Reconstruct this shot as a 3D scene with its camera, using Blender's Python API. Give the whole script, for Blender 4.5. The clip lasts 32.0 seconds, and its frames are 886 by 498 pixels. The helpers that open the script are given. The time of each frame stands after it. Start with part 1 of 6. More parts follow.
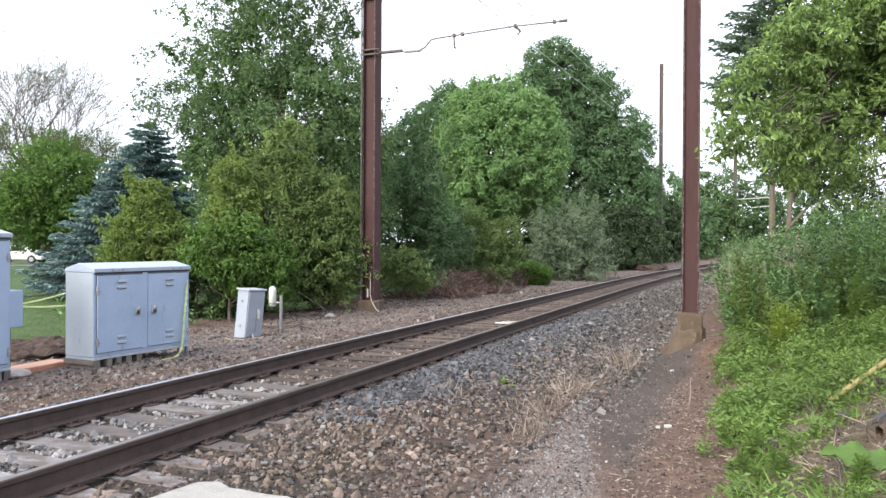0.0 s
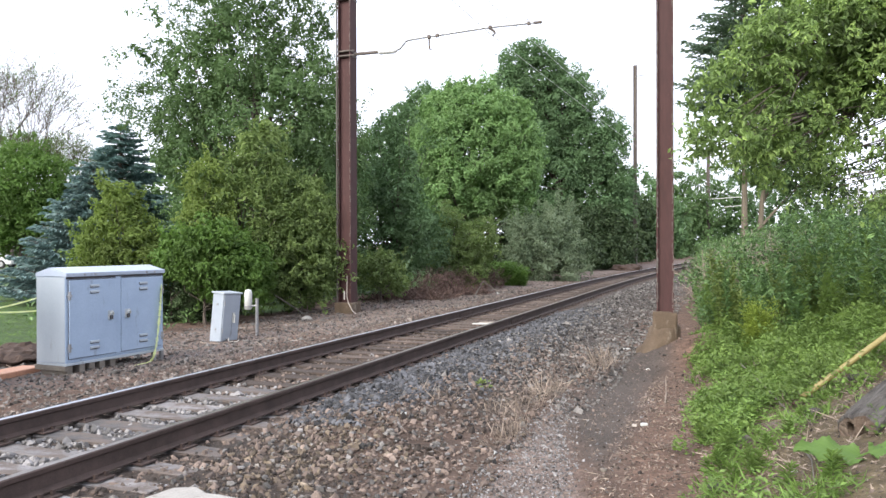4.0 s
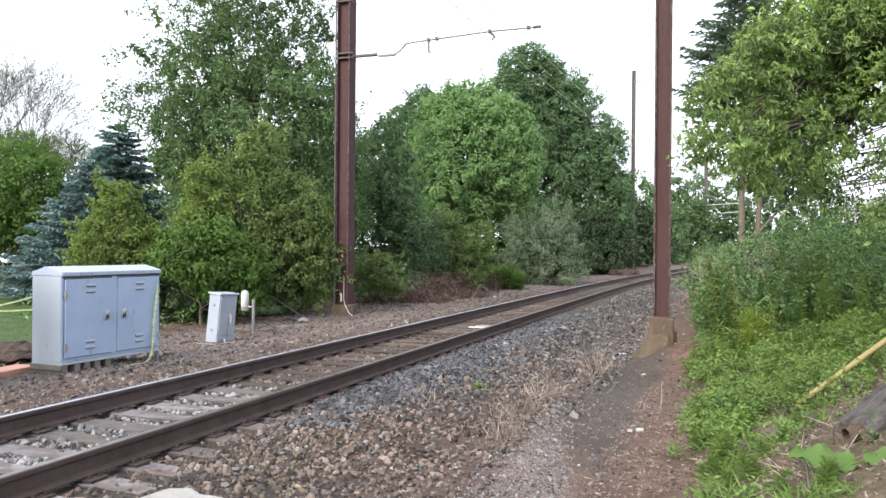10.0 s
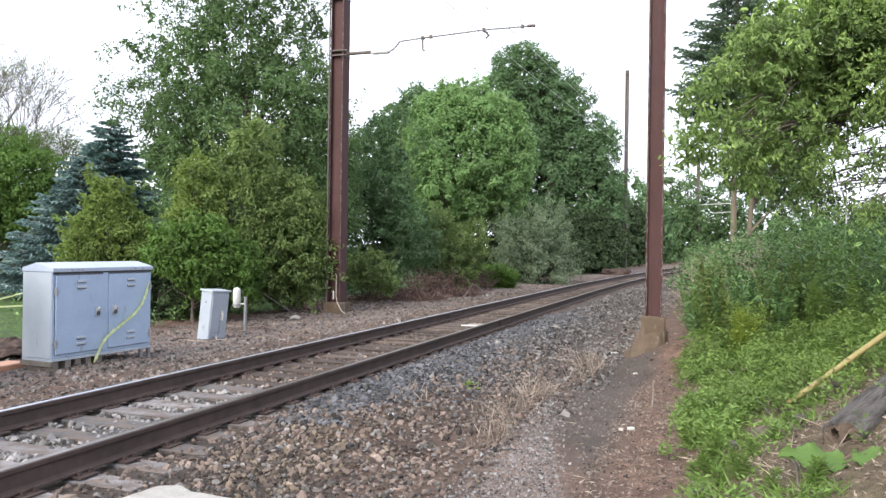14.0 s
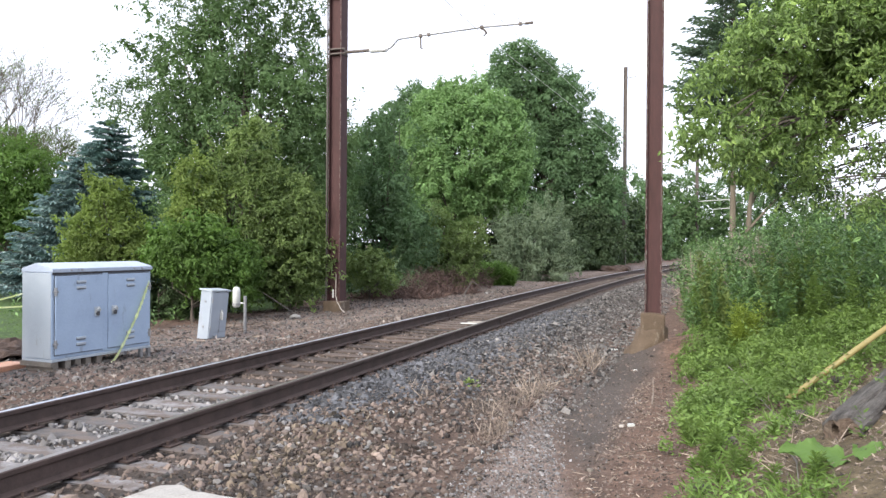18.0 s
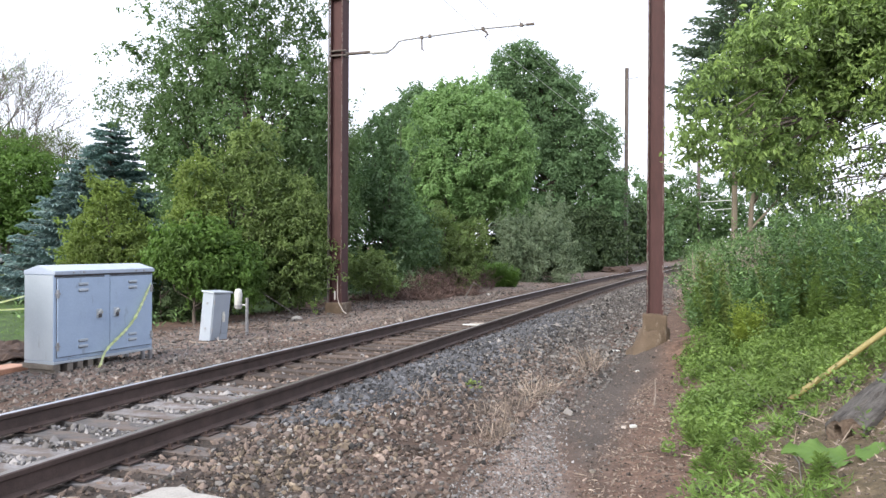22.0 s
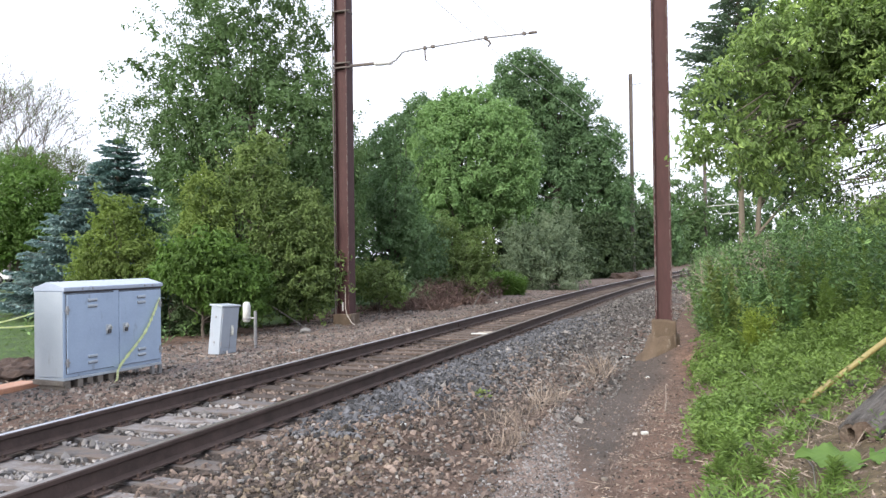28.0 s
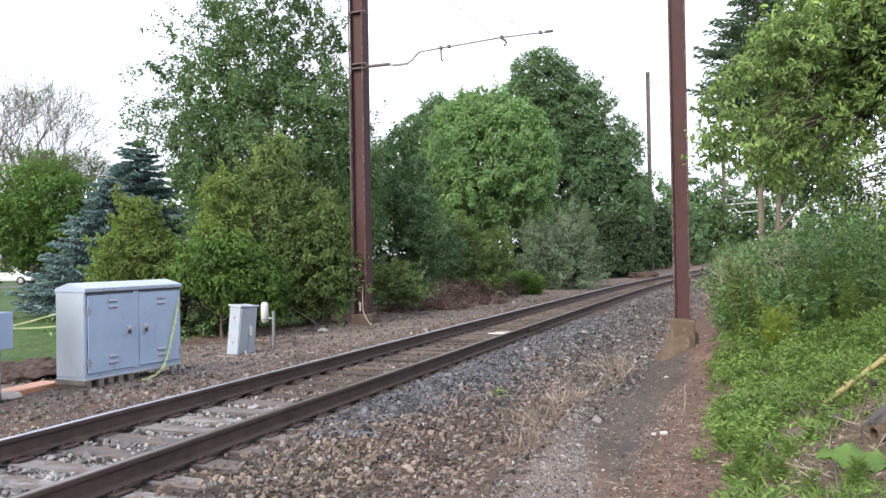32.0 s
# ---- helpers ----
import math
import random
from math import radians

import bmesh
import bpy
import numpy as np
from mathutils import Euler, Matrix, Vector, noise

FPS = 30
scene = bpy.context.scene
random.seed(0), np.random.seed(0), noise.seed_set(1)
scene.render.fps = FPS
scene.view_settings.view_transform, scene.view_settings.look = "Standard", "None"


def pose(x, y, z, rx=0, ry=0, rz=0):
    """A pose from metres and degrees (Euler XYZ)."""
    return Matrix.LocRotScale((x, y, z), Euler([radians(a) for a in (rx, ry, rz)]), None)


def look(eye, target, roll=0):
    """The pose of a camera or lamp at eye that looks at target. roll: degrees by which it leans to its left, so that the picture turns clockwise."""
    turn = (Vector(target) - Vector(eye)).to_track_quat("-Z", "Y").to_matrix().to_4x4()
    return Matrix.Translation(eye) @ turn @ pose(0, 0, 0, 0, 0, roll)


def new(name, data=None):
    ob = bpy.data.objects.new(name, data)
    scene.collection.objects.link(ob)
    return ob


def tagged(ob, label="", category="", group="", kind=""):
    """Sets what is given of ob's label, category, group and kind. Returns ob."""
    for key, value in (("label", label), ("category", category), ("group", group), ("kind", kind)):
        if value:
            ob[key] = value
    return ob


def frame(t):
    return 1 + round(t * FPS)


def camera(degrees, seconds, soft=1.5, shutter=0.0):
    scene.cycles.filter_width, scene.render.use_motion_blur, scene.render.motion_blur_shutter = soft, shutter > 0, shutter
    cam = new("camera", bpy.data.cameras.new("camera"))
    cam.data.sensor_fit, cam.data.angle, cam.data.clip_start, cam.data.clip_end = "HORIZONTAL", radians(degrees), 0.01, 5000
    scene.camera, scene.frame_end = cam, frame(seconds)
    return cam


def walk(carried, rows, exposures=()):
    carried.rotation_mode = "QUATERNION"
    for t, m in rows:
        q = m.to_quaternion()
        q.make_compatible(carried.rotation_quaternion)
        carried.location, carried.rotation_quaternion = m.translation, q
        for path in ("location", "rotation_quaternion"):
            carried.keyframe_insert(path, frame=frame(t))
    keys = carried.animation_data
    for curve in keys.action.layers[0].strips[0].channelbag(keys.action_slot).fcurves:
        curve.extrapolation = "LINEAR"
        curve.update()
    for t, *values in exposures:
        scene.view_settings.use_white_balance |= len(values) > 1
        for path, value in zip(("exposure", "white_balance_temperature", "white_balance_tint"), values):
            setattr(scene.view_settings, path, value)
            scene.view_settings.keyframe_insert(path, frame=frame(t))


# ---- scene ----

cam = camera(60.0, 32.0, soft=1.45)
EYE = (0.0, 0.0, 1.66)


def turned(rx, ry, rz):
    return pose(*EYE, rx, ry, rz)


walk(cam, [
    (0, turned(89.669, -0.304, 1.962)), (0.5, turned(89.625, -0.146, 1.750)), (1, turned(89.645, 0.218, 1.633)),
    (1.5, turned(89.704, 0.145, 1.382)), (2, turned(89.737, -0.097, 1.084)), (2.5, turned(89.700, -0.073, 0.906)),
    (3, turned(89.724, 0.108, 0.583)), (3.5, turned(89.746, 0.085, 0.383)), (5.5, turned(89.836, 0.293, -0.289)),
    (6, turned(89.831, 0.090, -0.479)), (6.5, turned(89.833, -0.304, -0.500)), (7, turned(89.797, -0.475, -0.427)),
    (7.5, turned(89.784, -0.146, -0.401)), (8, turned(89.809, 0.298, -0.230)), (8.5, turned(89.915, 0.053, -0.070)),
    (9, turned(90.002, -0.497, 0.002)), (9.5, turned(90.027, -0.618, 0.018)), (10, turned(90.001, -0.476, 0.017)),
    (10.5, turned(89.998, -0.339, 0.057)), (11, turned(90.021, -0.316, 0.021)), (11.5, turned(90.000, -0.491, 0.001)),
    (12, turned(89.996, -0.637, 0.029)), (12.5, turned(89.998, -0.918, -0.146)), (13, turned(89.954, -0.880, -0.291)),
    (13.5, turned(89.892, -0.710, -0.387)), (14, turned(89.875, -0.818, -0.523)), (14.5, turned(89.843, -0.716, -0.714)),
    (16.5, turned(89.843, -0.626, -0.814)), (17, turned(89.762, -0.404, -0.748)), (17.5, turned(89.742, -0.323, -0.669)),
    (18, turned(89.724, -0.451, -0.575)), (18.5, turned(89.729, -0.415, -0.441)), (19, turned(89.694, -0.280, -0.295)),
    (19.5, turned(89.649, -0.159, -0.208)), (20, turned(89.620, -0.000, -0.260)), (20.5, turned(89.650, -0.203, -0.321)),
    (21, turned(89.645, -0.322, -0.353)), (21.5, turned(89.730, -0.194, -0.421)), (22, turned(89.826, -0.315, -0.454)),
    (22.5, turned(89.926, -0.368, -0.457)), (23, turned(89.989, -0.233, -0.480)), (23.5, turned(90.102, 0.176, -0.455)),
    (24, turned(90.184, 0.352, -0.416)), (24.5, turned(90.272, 0.158, -0.332)), (25, turned(90.294, 0.351, -0.306)),
    (25.5, turned(90.338, 0.568, -0.245)), (27.5, turned(90.565, 0.652, -0.066)), (28, turned(90.531, 0.764, 0.071)),
    (28.5, turned(90.540, 0.771, 0.241)), (29, turned(90.548, 1.020, 0.402)), (29.5, turned(90.542, 0.853, 0.532)),
    (30, turned(90.536, 0.643, 0.733)), (30.5, turned(90.511, 0.575, 0.800)), (31, turned(90.545, 0.691, 0.933)),
    (31.5, turned(90.568, 0.746, 1.131)), (32, turned(90.539, 0.996, 1.332)),
], exposures=((0, 0.645), (14.5, 0.635), (20, 0.62), (25.5, 0.6), (29, 0.57), (32, 0.555)))

# ---- light ----
sky_world = bpy.data.worlds.new("overcast_sky")
scene.world = sky_world
sky_world.use_nodes = True
wn, wl = sky_world.node_tree.nodes, sky_world.node_tree.links
sky = wn.new("ShaderNodeTexSky")
sky.sky_type = "NISHITA"
sky.sun_disc = False
sky.sun_elevation, sky.sun_rotation = radians(33), radians(216)
sky.air_density, sky.dust_density, sky.ozone_density = 1.0, 6.0, 1.0
haze = wn.new("ShaderNodeMix")
haze.data_type = "RGBA"
haze.inputs[0].default_value = 0.72
haze.inputs[7].default_value = (10.5, 10.9, 12.5, 1)
wl.new(sky.outputs[0], haze.inputs[6])
wl.new(haze.outputs[2], wn["Background"].inputs[0])
wn["Background"].inputs[1].default_value = 0.135
sun_data = bpy.data.lights.new("sun", "SUN")
sun_data.energy, sun_data.angle, sun_data.color = 3.2, radians(38), (1.0, 0.95, 0.86)
sun = new("sun", sun_data)
sun.matrix_world = look((0, 0, 60), (31, 43, 26))

# ---- materials ----
def nodes_of(name):
    m = bpy.data.materials.new(name)
    m.use_nodes = True
    n, l = m.node_tree.nodes, m.node_tree.links
    return m, n, l, n["Principled BSDF"]


def ramp(n, stops):
    r = n.new("ShaderNodeValToRGB")
    e = r.color_ramp.elements
    while len(e) < len(stops):
        e.new(0.5)
    for k, (p, c) in enumerate(stops):
        e[k].position, e[k].color = p, (*c, 1)
    return r


def noise_node(n, l, scale, detail=4, rough=0.6, coord="Object", stretch=None):
    tc = n.new("ShaderNodeTexCoord")
    src = tc.outputs[coord]
    if stretch:
        mp = n.new("ShaderNodeMapping")
        mp.inputs["Scale"].default_value = stretch
        l.new(src, mp.inputs["Vector"])
        src = mp.outputs[0]
    t = n.new("ShaderNodeTexNoise")
    t.inputs["Scale"].default_value, t.inputs["Detail"].default_value, t.inputs["Roughness"].default_value = scale, detail, rough
    l.new(src, t.inputs["Vector"])
    return t


def mix_node(n, l, a, b, fac, mode="MIX"):
    m = n.new("ShaderNodeMix")
    m.data_type, m.blend_type = "RGBA", mode
    for socket, v in ((m.inputs[0], fac), (m.inputs[6], a), (m.inputs[7], b)):
        if isinstance(v, bpy.types.NodeSocket):
            l.new(v, socket)
        elif isinstance(v, tuple):
            socket.default_value = (*v, 1)
        else:
            socket.default_value = v
    return m.outputs[2]


def bump(n, l, bsdf, height, strength, distance=0.01):
    b = n.new("ShaderNodeBump")
    b.inputs["Strength"].default_value, b.inputs["Distance"].default_value = strength, distance
    l.new(height, b.inputs["Height"])
    l.new(b.outputs[0], bsdf.inputs["Normal"])


def surface(name, stops, scale=6, fine=40, rough=0.8, metal=0.0, bumpy=0.4, dist=0.01, stretch=None, vary=0.0, stain=None, grain=0.7):
    """Two scales of noise through a ramp, fine grain for relief, optional variation per object or per island and optional stains."""
    m, n, l, b = nodes_of(name)
    big, small = noise_node(n, l, scale, 5, 0.62, stretch=stretch), noise_node(n, l, fine, 3, 0.7, stretch=stretch)
    r = ramp(n, stops)
    l.new(big.outputs[0], r.inputs[0])
    g = ramp(n, [(0.25, (0.62, 0.62, 0.62)), (0.75, (1.15, 1.15, 1.15))])
    l.new(small.outputs[0], g.inputs[0])
    col = mix_node(n, l, r.outputs[0], g.outputs[0], grain, "MULTIPLY")
    if vary:
        gi = n.new("ShaderNodeNewGeometry")
        oi = n.new("ShaderNodeObjectInfo")
        add = n.new("ShaderNodeMath")
        add.operation = "ADD"
        l.new(gi.outputs["Random Per Island"], add.inputs[0])
        l.new(oi.outputs["Random"], add.inputs[1])
        fr = n.new("ShaderNodeMath")
        fr.operation = "FRACT"
        l.new(add.outputs[0], fr.inputs[0])
        v = ramp(n, [(0.0, (1 - vary,) * 3), (1.0, (1 + vary,) * 3)])
        l.new(fr.outputs[0], v.inputs[0])
        col = mix_node(n, l, col, v.outputs[0], 1.0, "MULTIPLY")
    if stain:
        s = noise_node(n, l, stain[1], 6, 0.7, stretch=(1, 1, 0.35))
        sr = ramp(n, [(stain[2], (0, 0, 0)), (stain[2] + 0.12, (1, 1, 1))])
        l.new(s.outputs[0], sr.inputs[0])
        col = mix_node(n, l, col, stain[0], sr.outputs[0])
    l.new(col, b.inputs["Base Color"])
    b.inputs["Roughness"].default_value, b.inputs["Metallic"].default_value = rough, metal
    bump(n, l, b, small.outputs[0], bumpy, dist)
    return m


def leafy(name, dark, mid, light, trans=0.42, rough=0.55, patch=0.8, each=0.18):
    m, n, l, b = nodes_of(name)
    gi = n.new("ShaderNodeNewGeometry")
    r = ramp(n, [(0.0, dark), (0.55, mid), (1.0, light)])
    big = noise_node(n, l, patch, 3, 0.6)
    mx = n.new("ShaderNodeMath")
    mx.operation = "MULTIPLY_ADD"
    mx.inputs[1].default_value = each
    l.new(gi.outputs["Random Per Island"], mx.inputs[0])
    ml = n.new("ShaderNodeMath")
    ml.operation = "MULTIPLY_ADD"
    ml.inputs[1].default_value, ml.inputs[2].default_value = 1.9, -0.45 - each / 2
    l.new(big.outputs[0], ml.inputs[0])
    l.new(ml.outputs[0], mx.inputs[2])
    l.new(mx.outputs[0], r.inputs[0])
    l.new(r.outputs[0], b.inputs["Base Color"])
    b.inputs["Roughness"].default_value = rough
    b.inputs["Specular IOR Level"].default_value = 0.3
    tr = n.new("ShaderNodeBsdfTranslucent")
    warm = mix_node(n, l, r.outputs[0], (1.08, 1.08, 0.8), 1.0, "MULTIPLY")
    l.new(warm, tr.inputs[0])
    ms = n.new("ShaderNodeMixShader")
    ms.inputs[0].default_value = trans
    l.new(b.outputs[0], ms.inputs[1])
    l.new(tr.outputs[0], ms.inputs[2])
    l.new(ms.outputs[0], n["Material Output"].inputs[0])
    return m


M = {}
M["paint"] = surface("blue_grey_paint", [(0.3, (0.279, 0.362, 0.492)), (0.7, (0.334, 0.428, 0.559))], 2.5, 60, 0.45, 0.0, 0.12, 0.003, grain=0.25, stain=((0.215, 0.265, 0.325), 7, 0.6))
M["paint_pale"] = surface("pale_grey_paint", [(0.3, (0.327, 0.376, 0.426)), (0.7, (0.378, 0.426, 0.471))], 2.5, 60, 0.45, 0.0, 0.12, 0.003, grain=0.25, stain=((0.262, 0.287, 0.296), 6, 0.62))
M["paint_roof"] = surface("pale_blue_grey_paint", [(0.3, (0.318, 0.375, 0.465)), (0.7, (0.372, 0.428, 0.520))], 2.5, 60, 0.5, 0.0, 0.12, 0.003, grain=0.3, stain=((0.240, 0.270, 0.310), 6, 0.6))
M["paint_box"] = surface("dull_grey_paint", [(0.3, (0.264, 0.306, 0.362)), (0.7, (0.321, 0.363, 0.417))], 2.5, 60, 0.5, 0.0, 0.12, 0.003, grain=0.3, stain=((0.206, 0.221, 0.232), 6, 0.6))
M["metal"] = surface("galvanised_metal", [(0.3, (0.286, 0.292, 0.306)), (0.7, (0.381, 0.388, 0.401))], 12, 90, 0.42, 0.7, 0.15, 0.002)
M["dark_metal"] = surface("dark_metal", [(0.3, (0.05, 0.05, 0.055)), (0.7, (0.10, 0.10, 0.11))], 12, 90, 0.6, 0.4, 0.2, 0.002)
M["rust"] = surface("red_brown_rusted_steel", [(0.25, (0.042, 0.016, 0.015)), (0.55, (0.060, 0.024, 0.024)), (0.8, (0.082, 0.036, 0.035))], 3.0, 50, 0.75, 0.15, 0.35, 0.004, stretch=(0.466, 0.358, 0.097), stain=((0.171, 0.089, 0.080), 12, 0.65))
M["pole_grey"] = surface("weathered_pole_steel", [(0.3, (0.081, 0.065, 0.059)), (0.7, (0.136, 0.118, 0.108))], 3.0, 40, 0.8, 0.1, 0.3, 0.004, stretch=(0.620, 0.620, 0.124))
M["rail_side"] = surface("brown_rail_steel", [(0.3, (0.047, 0.033, 0.029)), (0.7, (0.089, 0.061, 0.054))], 5, 70, 0.75, 0.2, 0.35, 0.004)
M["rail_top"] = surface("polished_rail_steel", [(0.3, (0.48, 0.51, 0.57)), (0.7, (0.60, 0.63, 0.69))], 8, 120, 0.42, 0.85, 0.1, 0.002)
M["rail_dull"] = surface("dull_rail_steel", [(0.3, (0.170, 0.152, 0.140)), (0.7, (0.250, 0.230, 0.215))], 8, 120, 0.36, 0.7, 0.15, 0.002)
M["tie"] = surface("weathered_tie_wood", [(0.25, (0.047, 0.034, 0.028)), (0.6, (0.089, 0.068, 0.057)), (0.85, (0.139, 0.112, 0.096))], 5, 40, 0.9, 0, 0.7, 0.012, stretch=(0.240, 1.813, 1.664), vary=0.5, stain=((0.052, 0.034, 0.025), 3, 0.52))
M["tie_grey"] = surface("grey_weathered_tie_wood", [(0.25, (0.102, 0.096, 0.097)), (0.6, (0.194, 0.188, 0.193)), (0.85, (0.301, 0.308, 0.328))], 5, 40, 0.9, 0, 0.7, 0.012, stretch=(0.342, 3.124, 3.351), vary=0.5, stain=((0.114, 0.094, 0.085), 3, 0.44))
M["stone"] = surface("ballast_stone", [(0.25, (0.053, 0.050, 0.048)), (0.6, (0.133, 0.126, 0.120)), (0.85, (0.277, 0.256, 0.232))], 3, 60, 0.85, 0, 0.5, 0.01, vary=0.95)
M["stone_pale"] = surface("pale_ballast_stone", [(0.25, (0.103, 0.101, 0.103)), (0.6, (0.184, 0.178, 0.178)), (0.85, (0.271, 0.260, 0.250))], 3, 60, 0.85, 0, 0.5, 0.01, vary=0.8)
M["stone_blue"] = surface("blue_grey_ballast", [(0.25, (0.030, 0.032, 0.036)), (0.6, (0.075, 0.078, 0.088)), (0.85, (0.168, 0.172, 0.190))], 3, 60, 0.85, 0, 0.5, 0.01, vary=0.95)
M["stone_brown"] = surface("brown_dusty_stone", [(0.25, (0.055, 0.042, 0.035)), (0.6, (0.139, 0.108, 0.092)), (0.85, (0.326, 0.267, 0.231))], 3, 60, 0.9, 0, 0.6, 0.01, vary=0.8)
M["stone_ochre"] = surface("ochre_dusty_stone", [(0.25, (0.068, 0.052, 0.038)), (0.6, (0.142, 0.114, 0.085)), (0.85, (0.250, 0.210, 0.165))], 3, 60, 0.9, 0, 0.6, 0.01, vary=0.7)
M["stone_mixed"] = surface("mixed_ballast_stone", [(0.25, (0.062, 0.053, 0.047)), (0.6, (0.161, 0.139, 0.124)), (0.85, (0.363, 0.322, 0.286))], 3, 60, 0.88, 0, 0.5, 0.01, vary=0.8)
M["concrete"] = surface("stained_concrete", [(0.25, (0.067, 0.047, 0.030)), (0.55, (0.107, 0.077, 0.052)), (0.85, (0.151, 0.118, 0.088))], 4, 60, 0.9, 0, 0.6, 0.015, stain=((0.230, 0.195, 0.155), 5, 0.58))
M["slab"] = surface("pale_concrete", [(0.3, (0.283, 0.272, 0.256)), (0.7, (0.359, 0.348, 0.326))], 4, 60, 0.9, 0, 0.5, 0.006, stain=((0.196, 0.179, 0.158), 7, 0.6))
M["bark"] = surface("grey_brown_bark", [(0.3, (0.06, 0.05, 0.042)), (0.7, (0.15, 0.125, 0.105))], 4, 30, 0.95, 0, 0.8, 0.02, stretch=(3, 3, 0.5))
M["bark_pale"] = surface("pale_bark", [(0.3, (0.106, 0.088, 0.063)), (0.7, (0.175, 0.150, 0.116))], 4, 30, 0.95, 0, 0.6, 0.02, stretch=(1.456, 1.456, 0.242))
M["bark_grey"] = surface("grey_bark", [(0.3, (0.111, 0.098, 0.089)), (0.7, (0.187, 0.170, 0.157))], 4, 30, 0.95, 0, 0.5, 0.01)
M["log"] = surface("weathered_log_wood", [(0.36, (0.030, 0.026, 0.023)), (0.46, (0.085, 0.077, 0.070)), (0.66, (0.165, 0.152, 0.140))], 4, 34, 0.95, 0, 1.0, 0.03, stretch=(0.35, 3.2, 3.2))
M["rot"] = surface("rotten_orange_wood", [(0.3, (0.070, 0.044, 0.030)), (0.7, (0.150, 0.118, 0.092))], 9, 50, 0.95, 0, 0.8, 0.015)
M["orange"] = surface("orange_plastic", [(0.3, (0.422, 0.204, 0.123)), (0.7, (0.490, 0.264, 0.171))], 3, 50, 0.5, 0, 0.1, 0.003)
M["yellow"] = surface("faded_yellow_plastic", [(0.3, (0.215, 0.175, 0.055)), (0.7, (0.260, 0.220, 0.091))], 5, 50, 0.5, 0, 0.15, 0.003, stain=((0.150, 0.115, 0.055), 8, 0.62))
M["tape"] = leafy("yellow_green_tape", (0.678, 0.742, 0.413), (0.827, 0.880, 0.625), (0.933, 0.954, 0.950), 0.4, 0.4, 14.0)
M["white"] = surface("white_plastic", [(0.3, (0.449, 0.462, 0.449)), (0.7, (0.530, 0.544, 0.530))], 5, 60, 0.45, 0, 0.1, 0.003)
M["wood_block"] = surface("grey_timber_block", [(0.3, (0.120, 0.102, 0.084)), (0.7, (0.204, 0.186, 0.162))], 6, 50, 0.9, 0, 0.5, 0.008)
M["straw"] = surface("dry_straw", [(0.3, (0.140, 0.110, 0.090)), (0.7, (0.310, 0.258, 0.212))], 3, 30, 0.9, 0, 0.1, 0.003, vary=0.5)
M["twig"] = surface("dead_brown_twigs", [(0.3, (0.072, 0.052, 0.042)), (0.7, (0.144, 0.111, 0.091))], 3, 30, 0.95, 0, 0.2, 0.003, vary=0.4)
M["brush"] = surface("withered_red_brown_brush", [(0.3, (0.085, 0.052, 0.043)), (0.7, (0.170, 0.115, 0.096))], 3, 30, 0.95, 0, 0.2, 0.003, vary=0.5)
M["cable"] = surface("pale_cable", [(0.3, (0.32, 0.29, 0.26)), (0.7, (0.45, 0.41, 0.38))], 6, 60, 0.7, 0, 0.1, 0.003)
M["asphalt"] = surface("asphalt", [(0.3, (0.10, 0.10, 0.105)), (0.7, (0.16, 0.16, 0.165))], 2, 80, 0.9, 0, 0.3, 0.006)
M["soil"] = surface("reddish_soil", [(0.3, (0.043, 0.027, 0.021)), (0.7, (0.076, 0.051, 0.041))], 3, 30, 0.95, 0, 0.8, 0.03)
M["car_white"] = surface("white_car_paint", [(0.3, (0.60, 0.61, 0.62)), (0.7, (0.64, 0.65, 0.66))], 3, 60, 0.25, 0.0, 0.02, 0.001)
M["car_glass"] = surface("dark_car_glass", [(0.3, (0.02, 0.022, 0.025)), (0.7, (0.03, 0.033, 0.036))], 3, 60, 0.08, 0.0, 0.02, 0.001)
M["rubber"] = surface("black_rubber", [(0.3, (0.015, 0.015, 0.015)), (0.7, (0.03, 0.03, 0.03))], 9, 60, 0.8, 0.0, 0.2, 0.002)
M["leaf_ash"] = leafy("ash_leaves", (0.057, 0.095, 0.039), (0.107, 0.180, 0.076), (0.165, 0.273, 0.114))
M["leaf_yellow"] = leafy("yellow_green_leaves", (0.091, 0.127, 0.035), (0.167, 0.237, 0.064), (0.259, 0.363, 0.099))
M["leaf_pale"] = leafy("pale_yellow_green_leaves", (0.105, 0.150, 0.040), (0.190, 0.265, 0.075), (0.290, 0.390, 0.115))
M["leaf_bright"] = leafy("bright_green_leaves", (0.055, 0.099, 0.024), (0.100, 0.182, 0.043), (0.150, 0.270, 0.063))
M["leaf_maple"] = leafy("maple_leaves", (0.132, 0.221, 0.089), (0.192, 0.318, 0.128), (0.243, 0.398, 0.163))
M["leaf_dark"] = leafy("dark_green_leaves", (0.074, 0.126, 0.062), (0.119, 0.203, 0.099), (0.171, 0.294, 0.144))
# leaf green darkened to stand in for shade beneath and inside crowns
M["leaf_shaded"] = leafy("shade_darkened_leaves", (0.032, 0.052, 0.024), (0.055, 0.088, 0.040), (0.090, 0.136, 0.064), 0.3)
M["leaf_silver"] = leafy("silver_green_leaves", (0.094, 0.140, 0.091), (0.168, 0.225, 0.143), (0.268, 0.333, 0.235))
M["leaf_olive"] = leafy("olive_leaves", (0.075, 0.111, 0.040), (0.127, 0.188, 0.068), (0.185, 0.274, 0.098))
M["leaf_lime"] = leafy("lime_green_fern", (0.150, 0.200, 0.040), (0.235, 0.310, 0.060), (0.310, 0.400, 0.085), 0.42, 0.5, 2.0)
